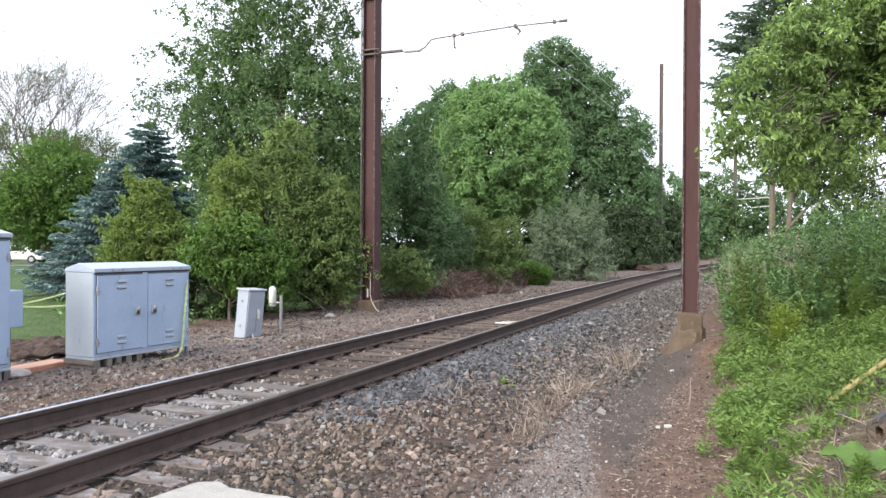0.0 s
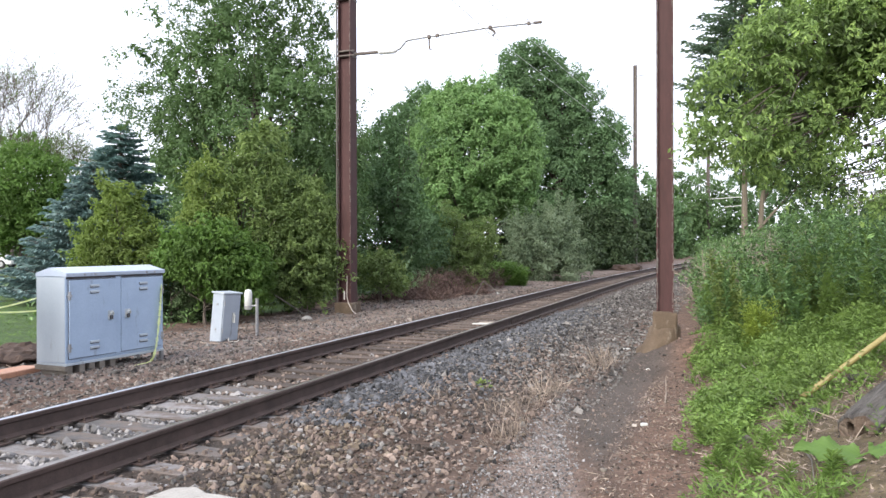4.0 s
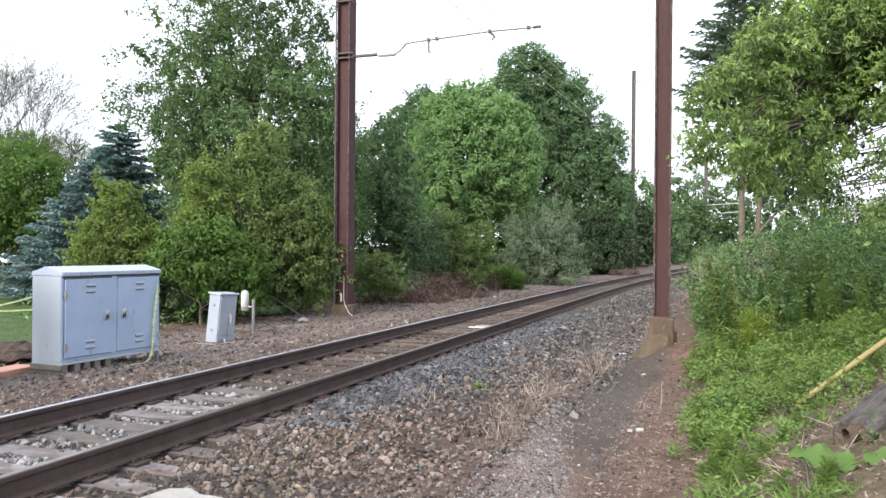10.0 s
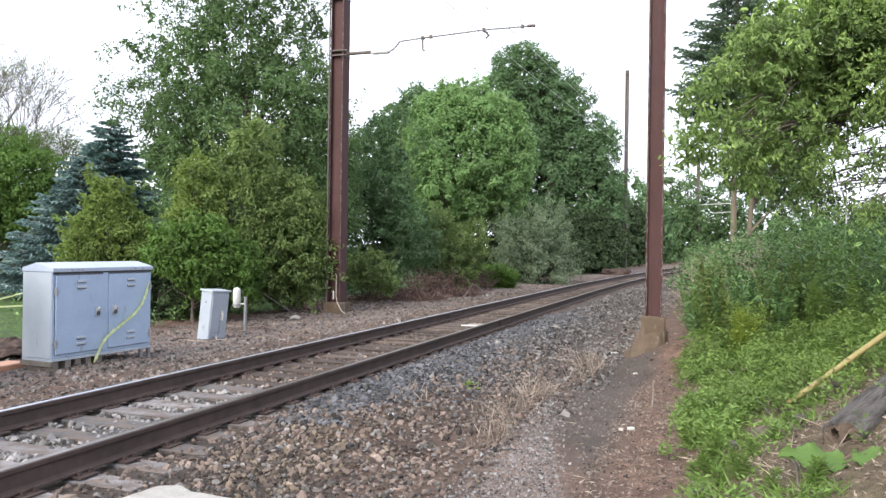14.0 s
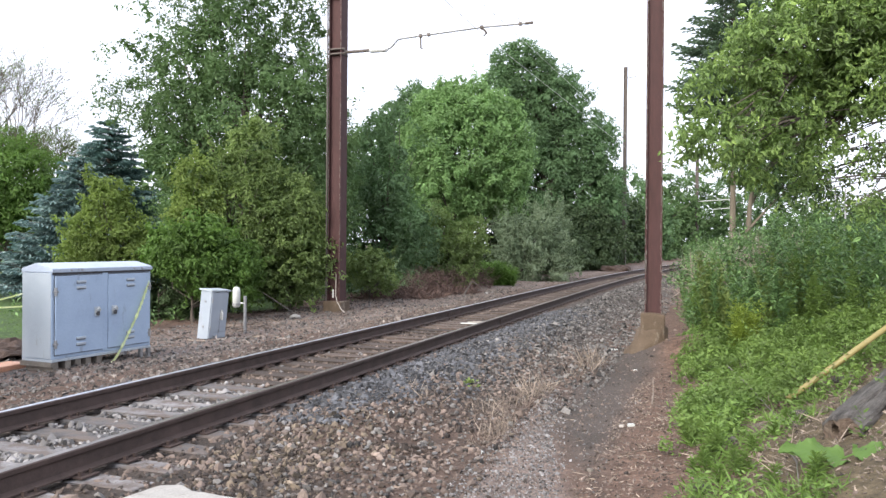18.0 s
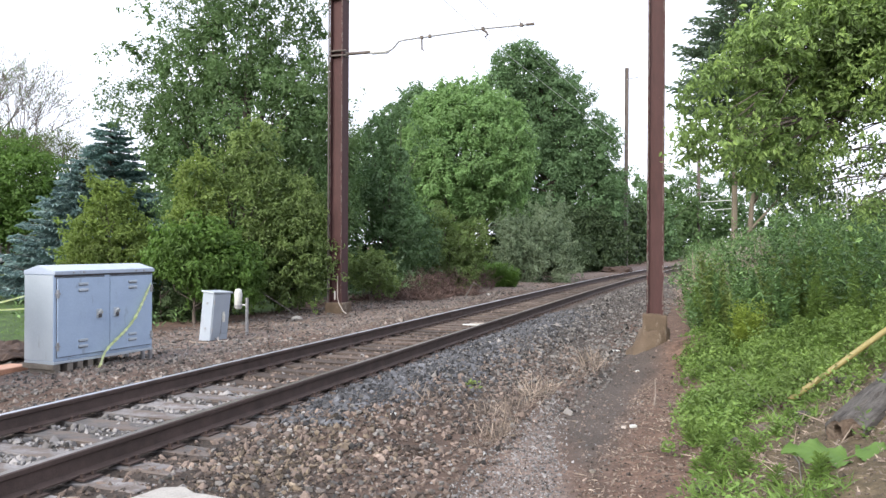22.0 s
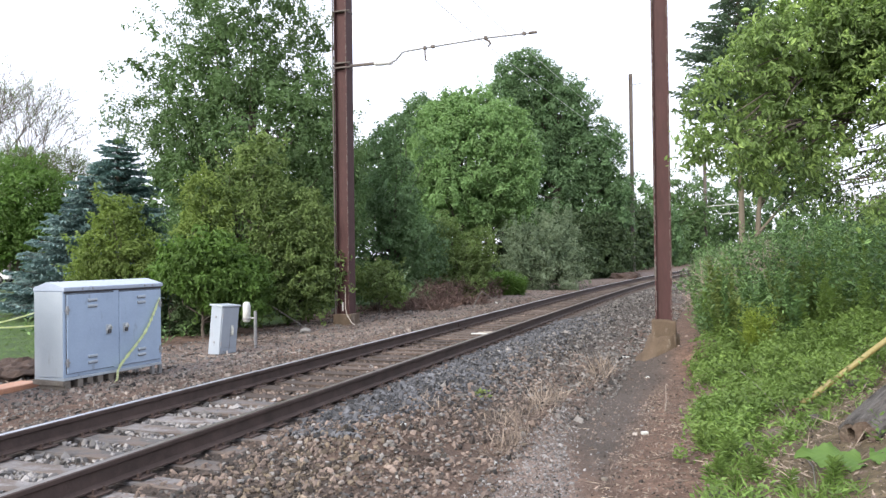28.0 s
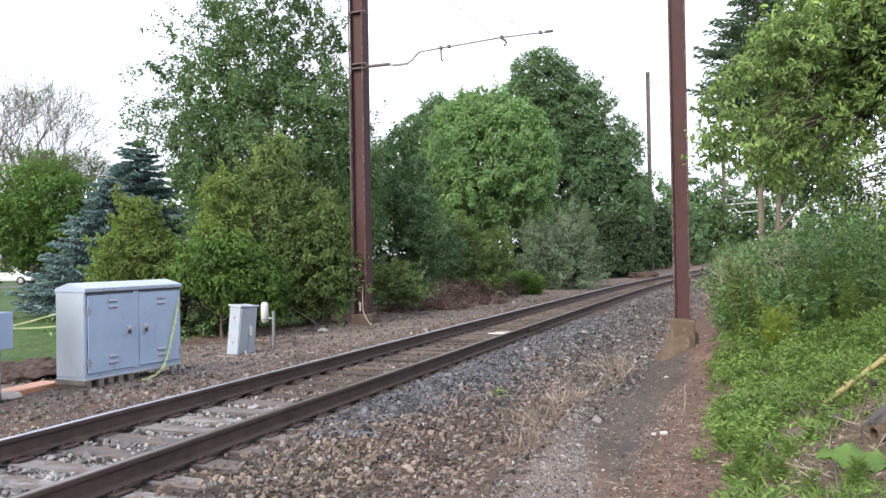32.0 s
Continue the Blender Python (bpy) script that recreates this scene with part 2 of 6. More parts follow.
M["leaf_mid"] = leafy("mid_green_leaves", (0.086, 0.130, 0.047), (0.161, 0.232, 0.082), (0.259, 0.354, 0.125), 0.42, 0.45, 1.1)
M["leaf_cherry"] = leafy("cherry_leaves", (0.062, 0.095, 0.035), (0.172, 0.266, 0.089), (0.390, 0.536, 0.178), 0.42, 0.42, 1.7, 0.55)
M["needle_blue"] = leafy("blue_spruce_needles", (0.068, 0.116, 0.115), (0.152, 0.232, 0.228), (0.288, 0.391, 0.378), 0.03, 0.5, 3.0, 0.5)
M["needle_dark"] = leafy("dark_spruce_needles", (0.066, 0.125, 0.120), (0.135, 0.222, 0.215), (0.240, 0.345, 0.325), 0.1)
M["needle_green"] = leafy("grey_green_needles", (0.075, 0.122, 0.084), (0.144, 0.213, 0.149), (0.237, 0.332, 0.236), 0.35, 0.5, 2.0)
M["weed"] = leafy("weed_leaves", (0.032, 0.063, 0.025), (0.086, 0.160, 0.056), (0.189, 0.313, 0.114), 0.2, 0.5, 0.9, 0.6)
M["dock"] = leafy("dock_stalk_leaves", (0.098, 0.135, 0.040), (0.150, 0.205, 0.062), (0.205, 0.270, 0.085), 0.35, 0.5, 1.6)
M["weed_light"] = leafy("light_weed_leaves", (0.071, 0.112, 0.030), (0.127, 0.201, 0.052), (0.201, 0.304, 0.081), 0.35, 0.5, 1.6)
M["grass"] = leafy("grass_blades", (0.070, 0.117, 0.027), (0.116, 0.195, 0.045), (0.199, 0.322, 0.081), 0.25, 0.5, 1.2, 0.6)
M["burdock"] = leafy("burdock_leaf", (0.075, 0.142, 0.033), (0.103, 0.184, 0.046), (0.126, 0.211, 0.064), 0.3)


# ---- geometry helpers ----
def part(name, bm, material, parent=None, label="", smooth=False, m=None):
    """Links a bmesh as one mesh object under a thing or a part."""
    me = bpy.data.meshes.new(name)
    bm.to_mesh(me)
    bm.free()
    for mm in material if isinstance(material, (list, tuple)) else [material]:
        me.materials.append(mm)
    if smooth:
        me.shade_smooth()
    ob = new(name, me)
    ob.parent = parent
    if m is not None:
        ob.matrix_basis = m
    if label:
        ob["label"] = label
    return ob


def thing(name, m, label, category, group="", kind=""):
    ob = new(name)
    ob.matrix_basis = m
    ob.empty_display_size = 0.2
    return tagged(ob, label, category, group, kind)


def block(x0, x1, y0, y1, z0, z1, bevel=0.0, bm=None):
    bm = bm or bmesh.new()
    made = bmesh.ops.create_cube(bm, size=1.0)["verts"]
    bmesh.ops.transform(bm, matrix=Matrix.LocRotScale(((x0 + x1) / 2, (y0 + y1) / 2, (z0 + z1) / 2), None, (x1 - x0, y1 - y0, z1 - z0)), verts=made)
    if bevel:
        bmesh.ops.bevel(bm, geom=list({e for v in made for e in v.link_edges}), offset=bevel, segments=2, affect="EDGES", profile=0.6)
    return bm


def tube(points, radii, sides=8, bm=None, caps=True):
    """A round bar along the points; one radius, or one for each point."""
    bm = bm or bmesh.new()
    pts = [Vector(p) for p in points]
    radii = radii if isinstance(radii, (list, tuple)) else [radii] * len(pts)
    rings = []
    for k, p in enumerate(pts):
        d = (pts[min(k + 1, len(pts) - 1)] - pts[max(k - 1, 0)]).normalized()
        a = d.cross(Vector((0, 0, 1)) if abs(d.z) < 0.9 else Vector((1, 0, 0))).normalized()
        b = d.cross(a)
        rings.append([bm.verts.new(p + radii[k] * (math.cos(u) * a + math.sin(u) * b)) for u in [math.tau * j / sides for j in range(sides)]])
    for r0, r1 in zip(rings, rings[1:]):
        for j in range(sides):
            bm.faces.new((r0[j], r0[(j + 1) % sides], r1[(j + 1) % sides], r1[j]))
    if caps:
        bm.faces.new(rings[0][::-1])
        bm.faces.new(rings[-1])
    bmesh.ops.recalc_face_normals(bm, faces=bm.faces)
    return bm


def extrude_profile(profile, z0, z1, bm=None):
    """A closed outline in x and y, stood up from z0 to z1."""
    bm = bm or bmesh.new()
    lo = [bm.verts.new((x, y, z0)) for x, y in profile]
    hi = [bm.verts.new((x, y, z1)) for x, y in profile]
    n = len(profile)
    for k in range(n):
        bm.faces.new((lo[k], lo[(k + 1) % n], hi[(k + 1) % n], hi[k]))
    bm.faces.new(lo[::-1])
    bm.faces.new(hi)
    bmesh.ops.recalc_face_normals(bm, faces=bm.faces)
    return bm


def mesh_from(name, co, faces, sizes, material, parent=None, m=None, smooth=False):
    """A mesh object from numpy arrays: vertices, flat corner indices and corners per face (one number)."""
    me = bpy.data.meshes.new(name)
    me.vertices.add(len(co))
    me.vertices.foreach_set("co", np.ascontiguousarray(co, dtype=np.float32).ravel())
    flat = np.ascontiguousarray(faces, dtype=np.int32).ravel()
    me.loops.add(len(flat))
    me.loops.foreach_set("vertex_index", flat)
    count = len(flat) // sizes
    me.polygons.add(count)
    me.polygons.foreach_set("loop_start", np.arange(count, dtype=np.int32) * sizes)
    me.polygons.foreach_set("loop_total", np.full(count, sizes, dtype=np.int32))
    me.update(calc_edges=True)
    me.materials.append(material)
    me.shade_smooth() if smooth else me.shade_flat()
    ob = new(name, me)
    ob.parent = parent
    if m is not None:
        ob.matrix_basis = m
    return ob


def unit(v):
    return v / np.maximum(np.linalg.norm(v, axis=-1, keepdims=True), 1e-9)


def leaves(name, pos, nrm, size, aspect, material, parent=None, fold=0.22, tang=None, rng=None, rich=False):
    """Folded leaves, bent along the midrib: two triangles each, or a fuller outline where rich."""
    n = len(pos)
    rng = rng or np.random.default_rng(1)
    nrm = unit(nrm)
    t = tang if tang is not None else rng.normal(size=(n, 3))
    t = unit(t - nrm * np.sum(t * nrm, axis=1, keepdims=True))
    s = np.cross(nrm, t)
    size = np.asarray(size).reshape(-1, 1) * np.ones((n, 1))
    w = size * aspect * 0.5
    base, tip = pos - t * size * 0.5, pos + t * size * 0.5
    up = nrm * w * fold * 2
    if rich:
        l1, l2 = pos - s * w * 0.92 + up - t * size * 0.2, pos - s * w * 0.8 + up * 1.1 + t * size * 0.16
        r1, r2 = pos + s * w * 0.92 + up - t * size * 0.2, pos + s * w * 0.8 + up * 1.1 + t * size * 0.16
        tip = tip - nrm * size * 0.12
        co = np.stack([base, l1, l2, tip, r2, r1], 1).reshape(-1, 3)
        k = (np.arange(n) * 6)[:, None]
        return mesh_from(name, co, np.concatenate([k + [0, 3, 2, 1], k + [0, 5, 4, 3]], 1), 4, material, parent)
    left, right = pos - s * w + up - t * size * 0.06, pos + s * w + up - t * size * 0.06
    co = np.stack([base, left, tip, right], 1).reshape(-1, 3)
    k = (np.arange(n) * 4)[:, None]
    f = np.concatenate([k + [0, 2, 1], k + [0, 3, 2]], 1)
    return mesh_from(name, co, f, 3, material, parent)


# ---- the line of the track and the lie of the land ----
_y = np.linspace(-60, 400, 4601)
_h = np.radians(20.7 + 0.13 * np.clip(_y - 25, 0, 120))
_x = np.concatenate([[0], np.cumsum(np.tan((_h[1:] + _h[:-1]) / 2) * np.diff(_y))])
_x += -2.97 - np.interp(6.48, _y, _x)


def line_x(y):
    return np.interp(y, _y, _x)


def lateral(x, y):
    """Metres from the track's centre line, positive on the camera's side."""
    return (x - line_x(y)) * np.cos(np.interp(y, _y, _h))


def on_track(y, l, z=0.0):
    h = np.interp(y, _y, _h)
    return Vector((float(line_x(y) + l * np.cos(h)), float(y - l * np.sin(h)), z))


def bank_edge(y):
    return 1.72 + 0.322 * (y - 5.43)


def fbm(x, y, seed=0, octaves=3):
    """Smooth unevenness from sums of sines."""
    r = np.random.default_rng(seed)
    v = 0
    for k in range(octaves * 3):
        f = 0.6 * 1.7 ** (k / 1.5)
        a, p = r.uniform(0, math.tau, 2)
        v = v + np.sin(f * (x * math.cos(a) + y * math.sin(a)) + p) / f ** 0.8
    return v / 3


def land(x, y):
    x, y = np.asarray(x, float), np.asarray(y, float)
    l = lateral(x, y)
    z = -0.022 - 0.058 * np.clip((np.abs(l) - 1.4) / 0.6, 0, 1) + (0.022 + 0.014 * np.clip((y - 7.5) / 1.5, 0, 1) + 0.014 * np.sin(y * 2.3 + 1) * np.sin(y * 0.9)) * np.exp(-((np.abs(l) - 1.22) / 0.26) ** 2)
    heap = np.exp(-((l - 1.95) / 0.55) ** 2) * np.clip((y - 5.4) / 1.6, 0, 1) * np.clip((46 - y) / 20, 0, 1)
    z = z + 0.18 * heap
    z = z - 0.09 * np.exp(-((l - 3.8) / 0.6) ** 2)
    b = (x - bank_edge(y)) * 0.95
    rise = np.clip(b / 3.6, 0, 1)
    rise = rise * rise * (3 - 2 * rise)
    z = z + 1.15 * rise * (0.86 + 0.14 * np.sin(0.5 * y)) + 0.10 * np.clip(b / 0.3, 0, 1)
    z = z + 0.32 * np.exp(-(((x - 3.66) / 0.6) ** 2 + ((y - 11.95) / 0.8) ** 2))
    z = z + 0.13 * np.exp(-(((x - 4.1) / 0.35) ** 2 + ((y - 12.2) / 0.6) ** 2))
    z = z + 0.075 * np.exp(-(((x + 4.6) / 0.9) ** 2 + ((y - 10.9) / 1.2) ** 2))
    far = np.clip((-l - 4.5) / 3, 0, 1)
    z = z + 0.06 * far * fbm(x, y, 5, 1) + 0.018 * fbm(x * 2.3, y * 2.3, 3, 3) * np.clip((np.abs(l) - 1.3) / 0.5, 0, 1)
    return z


def land_z(x, y):
    return float(land(x, y))


def graded(lo, hi, mid, fine, n):
    """Steps that are fine round mid and grow outwards."""
    u = np.linspace(-1, 1, n)
    s = np.sinh(u * 7.4) / math.sinh(7.4)
    return np.where(s < 0, mid + s * (mid - lo), mid + s * (hi - mid))


gx, gy = graded(-700, 700, 0.5, 0.1, 244), graded(-500, 1500, 9.0, 0.1, 262)
GX, GY = np.meshgrid(gx, gy)
co = np.stack([GX, GY, land(GX, GY)], -1).reshape(-1, 3)
nx = len(gx)
q = (np.arange(len(gy) - 1)[:, None] * nx + np.arange(nx - 1)[None, :]).ravel()[:, None]
ground_mat, gn, gl, gb = nodes_of("ground_dirt_gravel_grass")
ground = mesh_from("ground", co, q + [0, 1, nx + 1, nx], 4, ground_mat, smooth=True)
tagged(ground, "brown dirt and gravel ground with a worn path and green verges", "ground", kind="structure")
gl_ = lateral(co[:, 0], co[:, 1])
bb = (co[:, 0] - bank_edge(co[:, 1])) * 0.95
un = 0.35 * fbm(co[:, 0] * 1.5, co[:, 1] * 1.5, 11)
zone = np.zeros((len(co), 4), np.float32)
zone[:, 3] = 1
zone[:, 0] = np.clip((3.3 + un - np.abs(gl_ - 0.2)) / 0.8, 0, 1) * (1 - 0.45 * np.clip((un - 0.02) / 0.12, 0, 1) * np.clip((9 - co[:, 1]) / 2, 0, 1) * (gl_ > 0.9)) * np.where(gl_ < -1.3, 0.35, 1.0)
lawn = np.clip((-gl_ - 6.2 + un - 0.06 * np.clip(co[:, 1] - 14, 0, 99)) / 0.6, 0, 1) * (co[:, 1] < 400)
verge = np.clip((bb + un * 0.5 - 0.15) / 0.5, 0, 1) * (0.25 + 0.5 * np.clip((co[:, 1] - 8) / 3, 0, 1))
zone[:, 1] = np.clip(np.maximum(verge, lawn), 0, 1)
zone[:, 2] = np.clip((gl_ - 3.2 - 0.15 * un) / 0.14, 0, 1) * np.clip((4.08 + 0.3 * un - gl_) / 0.16, 0, 1) * np.clip((6.9 + (3.75 - gl_) * 5 + 1.2 * un - co[:, 1]) / 0.9, 0, 1)
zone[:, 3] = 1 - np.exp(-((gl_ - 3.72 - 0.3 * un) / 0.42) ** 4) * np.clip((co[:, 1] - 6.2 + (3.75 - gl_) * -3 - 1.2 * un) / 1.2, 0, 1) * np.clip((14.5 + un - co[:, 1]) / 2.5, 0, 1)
zone[:, 2] = np.maximum(zone[:, 2], 0.85 * np.clip((-gl_ - 2.3 + un) / 0.5, 0, 1) * np.clip((6.0 + un + gl_) / 0.8, 0, 1) * np.clip((co[:, 1] - 7) / 4, 0.3, 1))
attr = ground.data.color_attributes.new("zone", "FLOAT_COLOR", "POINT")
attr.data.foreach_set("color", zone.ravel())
va = gn.new("ShaderNodeVertexColor")
va.layer_name = "zone"
sp = gn.new("ShaderNodeSeparateColor")
gl.new(va.outputs[0], sp.inputs[0])
n1, n2, n3 = noise_node(gn, gl, 1.3, 6, 0.65), noise_node(gn, gl, 30, 4, 0.75), noise_node(gn, gl, 7, 5, 0.7)
dirt = ramp(gn, [(0.3, (0.062, 0.037, 0.026)), (0.5, (0.115, 0.070, 0.050)), (0.72, (0.186, 0.121, 0.089))])
gl.new(n3.outputs[0], dirt.inputs[0])
gravel = ramp(gn, [(0.3, (0.024, 0.018, 0.014)), (0.55, (0.050, 0.038, 0.031)), (0.75, (0.100, 0.080, 0.068))])
gl.new(n2.outputs[0], gravel.inputs[0])
path_c = ramp(gn, [(0.3, (0.079, 0.061, 0.052)), (0.5, (0.158, 0.122, 0.107)), (0.7, (0.286, 0.232, 0.203))])
path_n = noise_node(gn, gl, 55, 5, 0.8)
gl.new(path_n.outputs[0], path_c.inputs[0])
green = ramp(gn, [(0.3, (0.024, 0.056, 0.011)), (0.55, (0.046, 0.096, 0.019)), (0.75, (0.080, 0.143, 0.030))])
gl.new(n3.outputs[0], green.inputs[0])
c = mix_node(gn, gl, dirt.outputs[0], gravel.outputs[0], sp.outputs[0])
c = mix_node(gn, gl, c, path_c.outputs[0], sp.outputs[2])
c = mix_node(gn, gl, c, green.outputs[0], sp.outputs[1])
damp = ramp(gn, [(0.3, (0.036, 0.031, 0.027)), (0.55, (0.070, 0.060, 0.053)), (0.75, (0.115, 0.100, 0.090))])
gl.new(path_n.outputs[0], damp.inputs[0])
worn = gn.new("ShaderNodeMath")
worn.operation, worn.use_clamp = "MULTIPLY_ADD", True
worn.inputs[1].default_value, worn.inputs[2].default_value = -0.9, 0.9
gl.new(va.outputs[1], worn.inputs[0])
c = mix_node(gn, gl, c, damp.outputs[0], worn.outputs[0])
tone = ramp(gn, [(0.3, (0.58, 0.55, 0.53)), (0.7, (1.25, 1.22, 1.2))])
gl.new(n1.outputs[0], tone.inputs[0])
c = mix_node(gn, gl, c, tone.outputs[0], 0.8, "MULTIPLY")
gr = ramp(gn, [(0.32, (0.42, 0.42, 0.42)), (0.68, (1.4, 1.4, 1.4))])
gl.new(n2.outputs[0], gr.inputs[0])
c = mix_node(gn, gl, c, gr.outputs[0], 0.7, "MULTIPLY")
gl.new(c, gb.inputs["Base Color"])
gb.inputs["Roughness"].default_value = 0.95
bump(gn, gl, gb, n2.outputs[0], 0.7, 0.03)

# ---- the track ----
track = thing("railway_track", Matrix(), "single railway track of brown rails on weathered wooden ties", "track", kind="structure")
RAIL_Y = np.concatenate([np.arange(-40, 60, 1.0), np.arange(60, 200, 3.0)])
PROFILE = [(-0.07, 0.0), (0.07, 0.0), (0.07, 0.012), (0.012, 0.03), (0.009, 0.118), (0.034, 0.132), (0.0365, 0.162), (0.028, 0.17), (-0.028, 0.17), (-0.0365, 0.162), (-0.034, 0.132), (-0.009, 0.118), (-0.012, 0.03), (-0.07, 0.012)]


def rail(offset):
    bm = bmesh.new()
    rings = [[bm.verts.new(on_track(y, offset + a, 0.03 + b)) for a, b in PROFILE] for y in RAIL_Y]
    for r0, r1 in zip(rings, rings[1:]):
        for k in range(len(PROFILE)):
            f = bm.faces.new((r0[k], r0[(k + 1) % len(PROFILE)], r1[(k + 1) % len(PROFILE)], r1[k]))
            f.material_index = 1 if k == 7 else 0
    bmesh.ops.recalc_face_normals(bm, faces=bm.faces)
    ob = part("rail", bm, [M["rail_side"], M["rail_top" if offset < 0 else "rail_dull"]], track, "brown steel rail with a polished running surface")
    return ob


rails = [rail(-0.7542), rail(0.7542)]
rng = random.Random(4)
tie_meshes = []
for k in range(5):
    bm = block(-1.30, 1.30, -0.112, 0.112, -0.17, 0.0, 0.012)
    bmesh.ops.subdivide_edges(bm, edges=[e for e in bm.edges if e.calc_length() > 2], cuts=7)
    for v in bm.verts:
        v.co += Vector((rng.uniform(-0.02, 0.02) if abs(v.co.x) > 1.2 else 0, rng.uniform(-0.007, 0.007), rng.uniform(-0.008, 0.004)))
    me = bpy.data.meshes.new("tie")
    bm.to_mesh(me)
    bm.free()
    me.materials.append(M["tie"])
    tie_meshes.append(me)
grey_tie_meshes = []
for me in tie_meshes:
    me = me.copy()
    me.materials[0] = M["tie_grey"]
    grey_tie_meshes.append(me)
bm = block(-0.15, 0.15, -0.085, 0.085, 0.0, 0.012)
for sx in (-0.1, 0.1):
    for sy in (-0.05, 0.05):
        block(sx - 0.012, sx + 0.012, sy - 0.012, sy + 0.012, 0.0, 0.045, 0.0, bm)
plate_mesh = bpy.data.meshes.new("tie_plate")
bm.to_mesh(plate_mesh)
bm.free()
plate_mesh.materials.append(M["rail_side"])
y = -4.0
TIES = []
while y < 120:
    h = float(np.interp(y, _y, _h))
    p = on_track(y, rng.uniform(-0.05, 0.05), 0.012 - rng.choice((0, 0, 0.004, 0.012)))
    o = new("tie", rng.choice(grey_tie_meshes if y < 8.9 else tie_meshes))
    o.parent = track
    o.matrix_basis = Matrix.Translation(p) @ Matrix.Rotation(-h + rng.uniform(-0.02, 0.02), 4, "Z")
    TIES.append(y)
    if y < 72:
        for off in (-0.7542, 0.7542):
            o = new("tie_plate", plate_mesh)
            o.parent = track
            o.matrix_basis = Matrix.Translation(on_track(y, off, 0.012)) @ Matrix.Rotation(-h, 4, "Z")
    y += 0.475 * math.cos(h) * rng.uniform(0.9, 1.1)
back_rng = random.Random(14)
for k in range(70):
    y = -4.45 - 0.445 * k
    o = new("tie", back_rng.choice(grey_tie_meshes))
    o.parent = track
    o.matrix_basis = Matrix.Translation(on_track(y, back_rng.uniform(-0.05, 0.05), 0.01)) @ Matrix.Rotation(-float(np.interp(y, _y, _h)) + back_rng.uniform(-0.02, 0.02), 4, "Z")
for off, yj in ((-0.7542, 17.4), (0.7542, 16.4)):
    h = float(np.interp(yj, _y, _h))
    bm = block(-0.03, -0.012, -0.45, 0.45, 0.055, 0.145, 0.006)
    block(0.012, 0.03, -0.45, 0.45, 0.055, 0.145, 0.006, bm)
    for k in (-0.36, -0.22, -0.08, 0.08, 0.22, 0.36):
        block(-0.045, 0.045, k - 0.014, k + 0.014, 0.085, 0.113, 0.004, bm)
    part("joint_bar", bm, M["rail_side"], track, "bolted steel joint bars", m=Matrix.Translation(on_track(yj, off, 0.0)) @ Matrix.Rotation(-h, 4, "Z"))


# ---- poles of the overhead line ----
def h_profile(w, d, tw, tf):
    """An H whose flanges face along x and whose open sides face along y."""
    a, b = w / 2, d / 2
    return [(-a, -b), (-a + tf, -b), (-a + tf, -tw / 2), (a - tf, -tw / 2), (a - tf, -b), (a, -b), (a, b), (a - tf, b), (a - tf, tw / 2), (-a + tf, tw / 2), (-a + tf, b), (-a, b)]


ACROSS = radians(-20.7)
# the pole with the bracket arm, beyond the track
lp = Vector((-2.56, 20.0, 0.0))
left_pole = thing("catenary_pole", Matrix.Translation(lp) @ Matrix.Rotation(ACROSS, 4, "Z"), "tall red-brown rusted steel H-section overhead line pole with a bracket arm", "pole", "overhead line poles")
part("column", extrude_profile(h_profile(0.36, 0.36, 0.16, 0.03), 0.16, 15.5), M["rust"], left_pole)
part("footing", block(-0.26, 0.26, -0.26, 0.26, -0.35, 0.2, 0.03), M["concrete"], left_pole, "stained concrete footing")
for z in (6.58, 6.7, 8.05):
    part("clamp_band", block(-0.192, 0.192, -0.192, 0.192, z - 0.018, z + 0.018, 0.004), M["pole_grey"], left_pole)
    part("band_bolt", tube([(0.19, -0.15, z), (0.27, -0.15, z)], 0.02, 6), M["pole_grey"], left_pole)
part("conduit", tube([(-0.19, -0.22, 0.0), (-0.19, -0.22, 15.0)], 0.02, 8), M["pole_grey"], left_pole, "thin brown conduit")
part("ground_cable", tube([(0.1, -0.23, 0.9), (0.1, -0.24, 0.35), (0.2, -0.35, 0.2), (0.4, -0.5, 0.02), (0.55, -0.6, -0.04)], 0.013, 6), M["cable"], left_pole, "pale ground cable")
part("tag_plate", block(-0.02, 0.02, -0.196, -0.19, 0.28, 0.5), M["white"], left_pole, "small white tag")
arm = part("bracket_arm", tube([(0.18, 0, 6.64), (0.9, 0, 6.635)], 0.042, 10), M["pole_grey"], left_pole, "grey tubular bracket arm over the track")
part("insulator", tube([(0.9, 0, 6.635), (0.95, 0, 6.635), (1.36, 0, 6.63), (1.42, 0, 6.63)], [0.045, 0.075, 0.075, 0.035], 12), M["car_white"], arm, "pale insulator")
part("strut", tube([(1.42, 0, 6.63), (1.5, 0, 6.66), (1.68, 0, 6.84), (1.8, 0, 6.86), (2.3, 0, 6.885), (3.9, 0, 6.955), (5.1, 0, 6.95)], 0.025, 8), M["metal"], arm, "thin grey rod")
for cx, cz in ((2.3, 6.885), (2.52, 6.895), (3.9, 6.955), (4.86, 6.95)):
    part("clamp", block(cx - 0.04, cx + 0.04, -0.04, 0.04, cz - 0.042, cz + 0.042, 0.012), M["pole_grey"], arm)
part("dropper", tube([(2.3, 0, 6.87), (2.31, 0, 6.58), (2.36, 0, 6.56)], 0.022, 6), M["pole_grey"], arm)
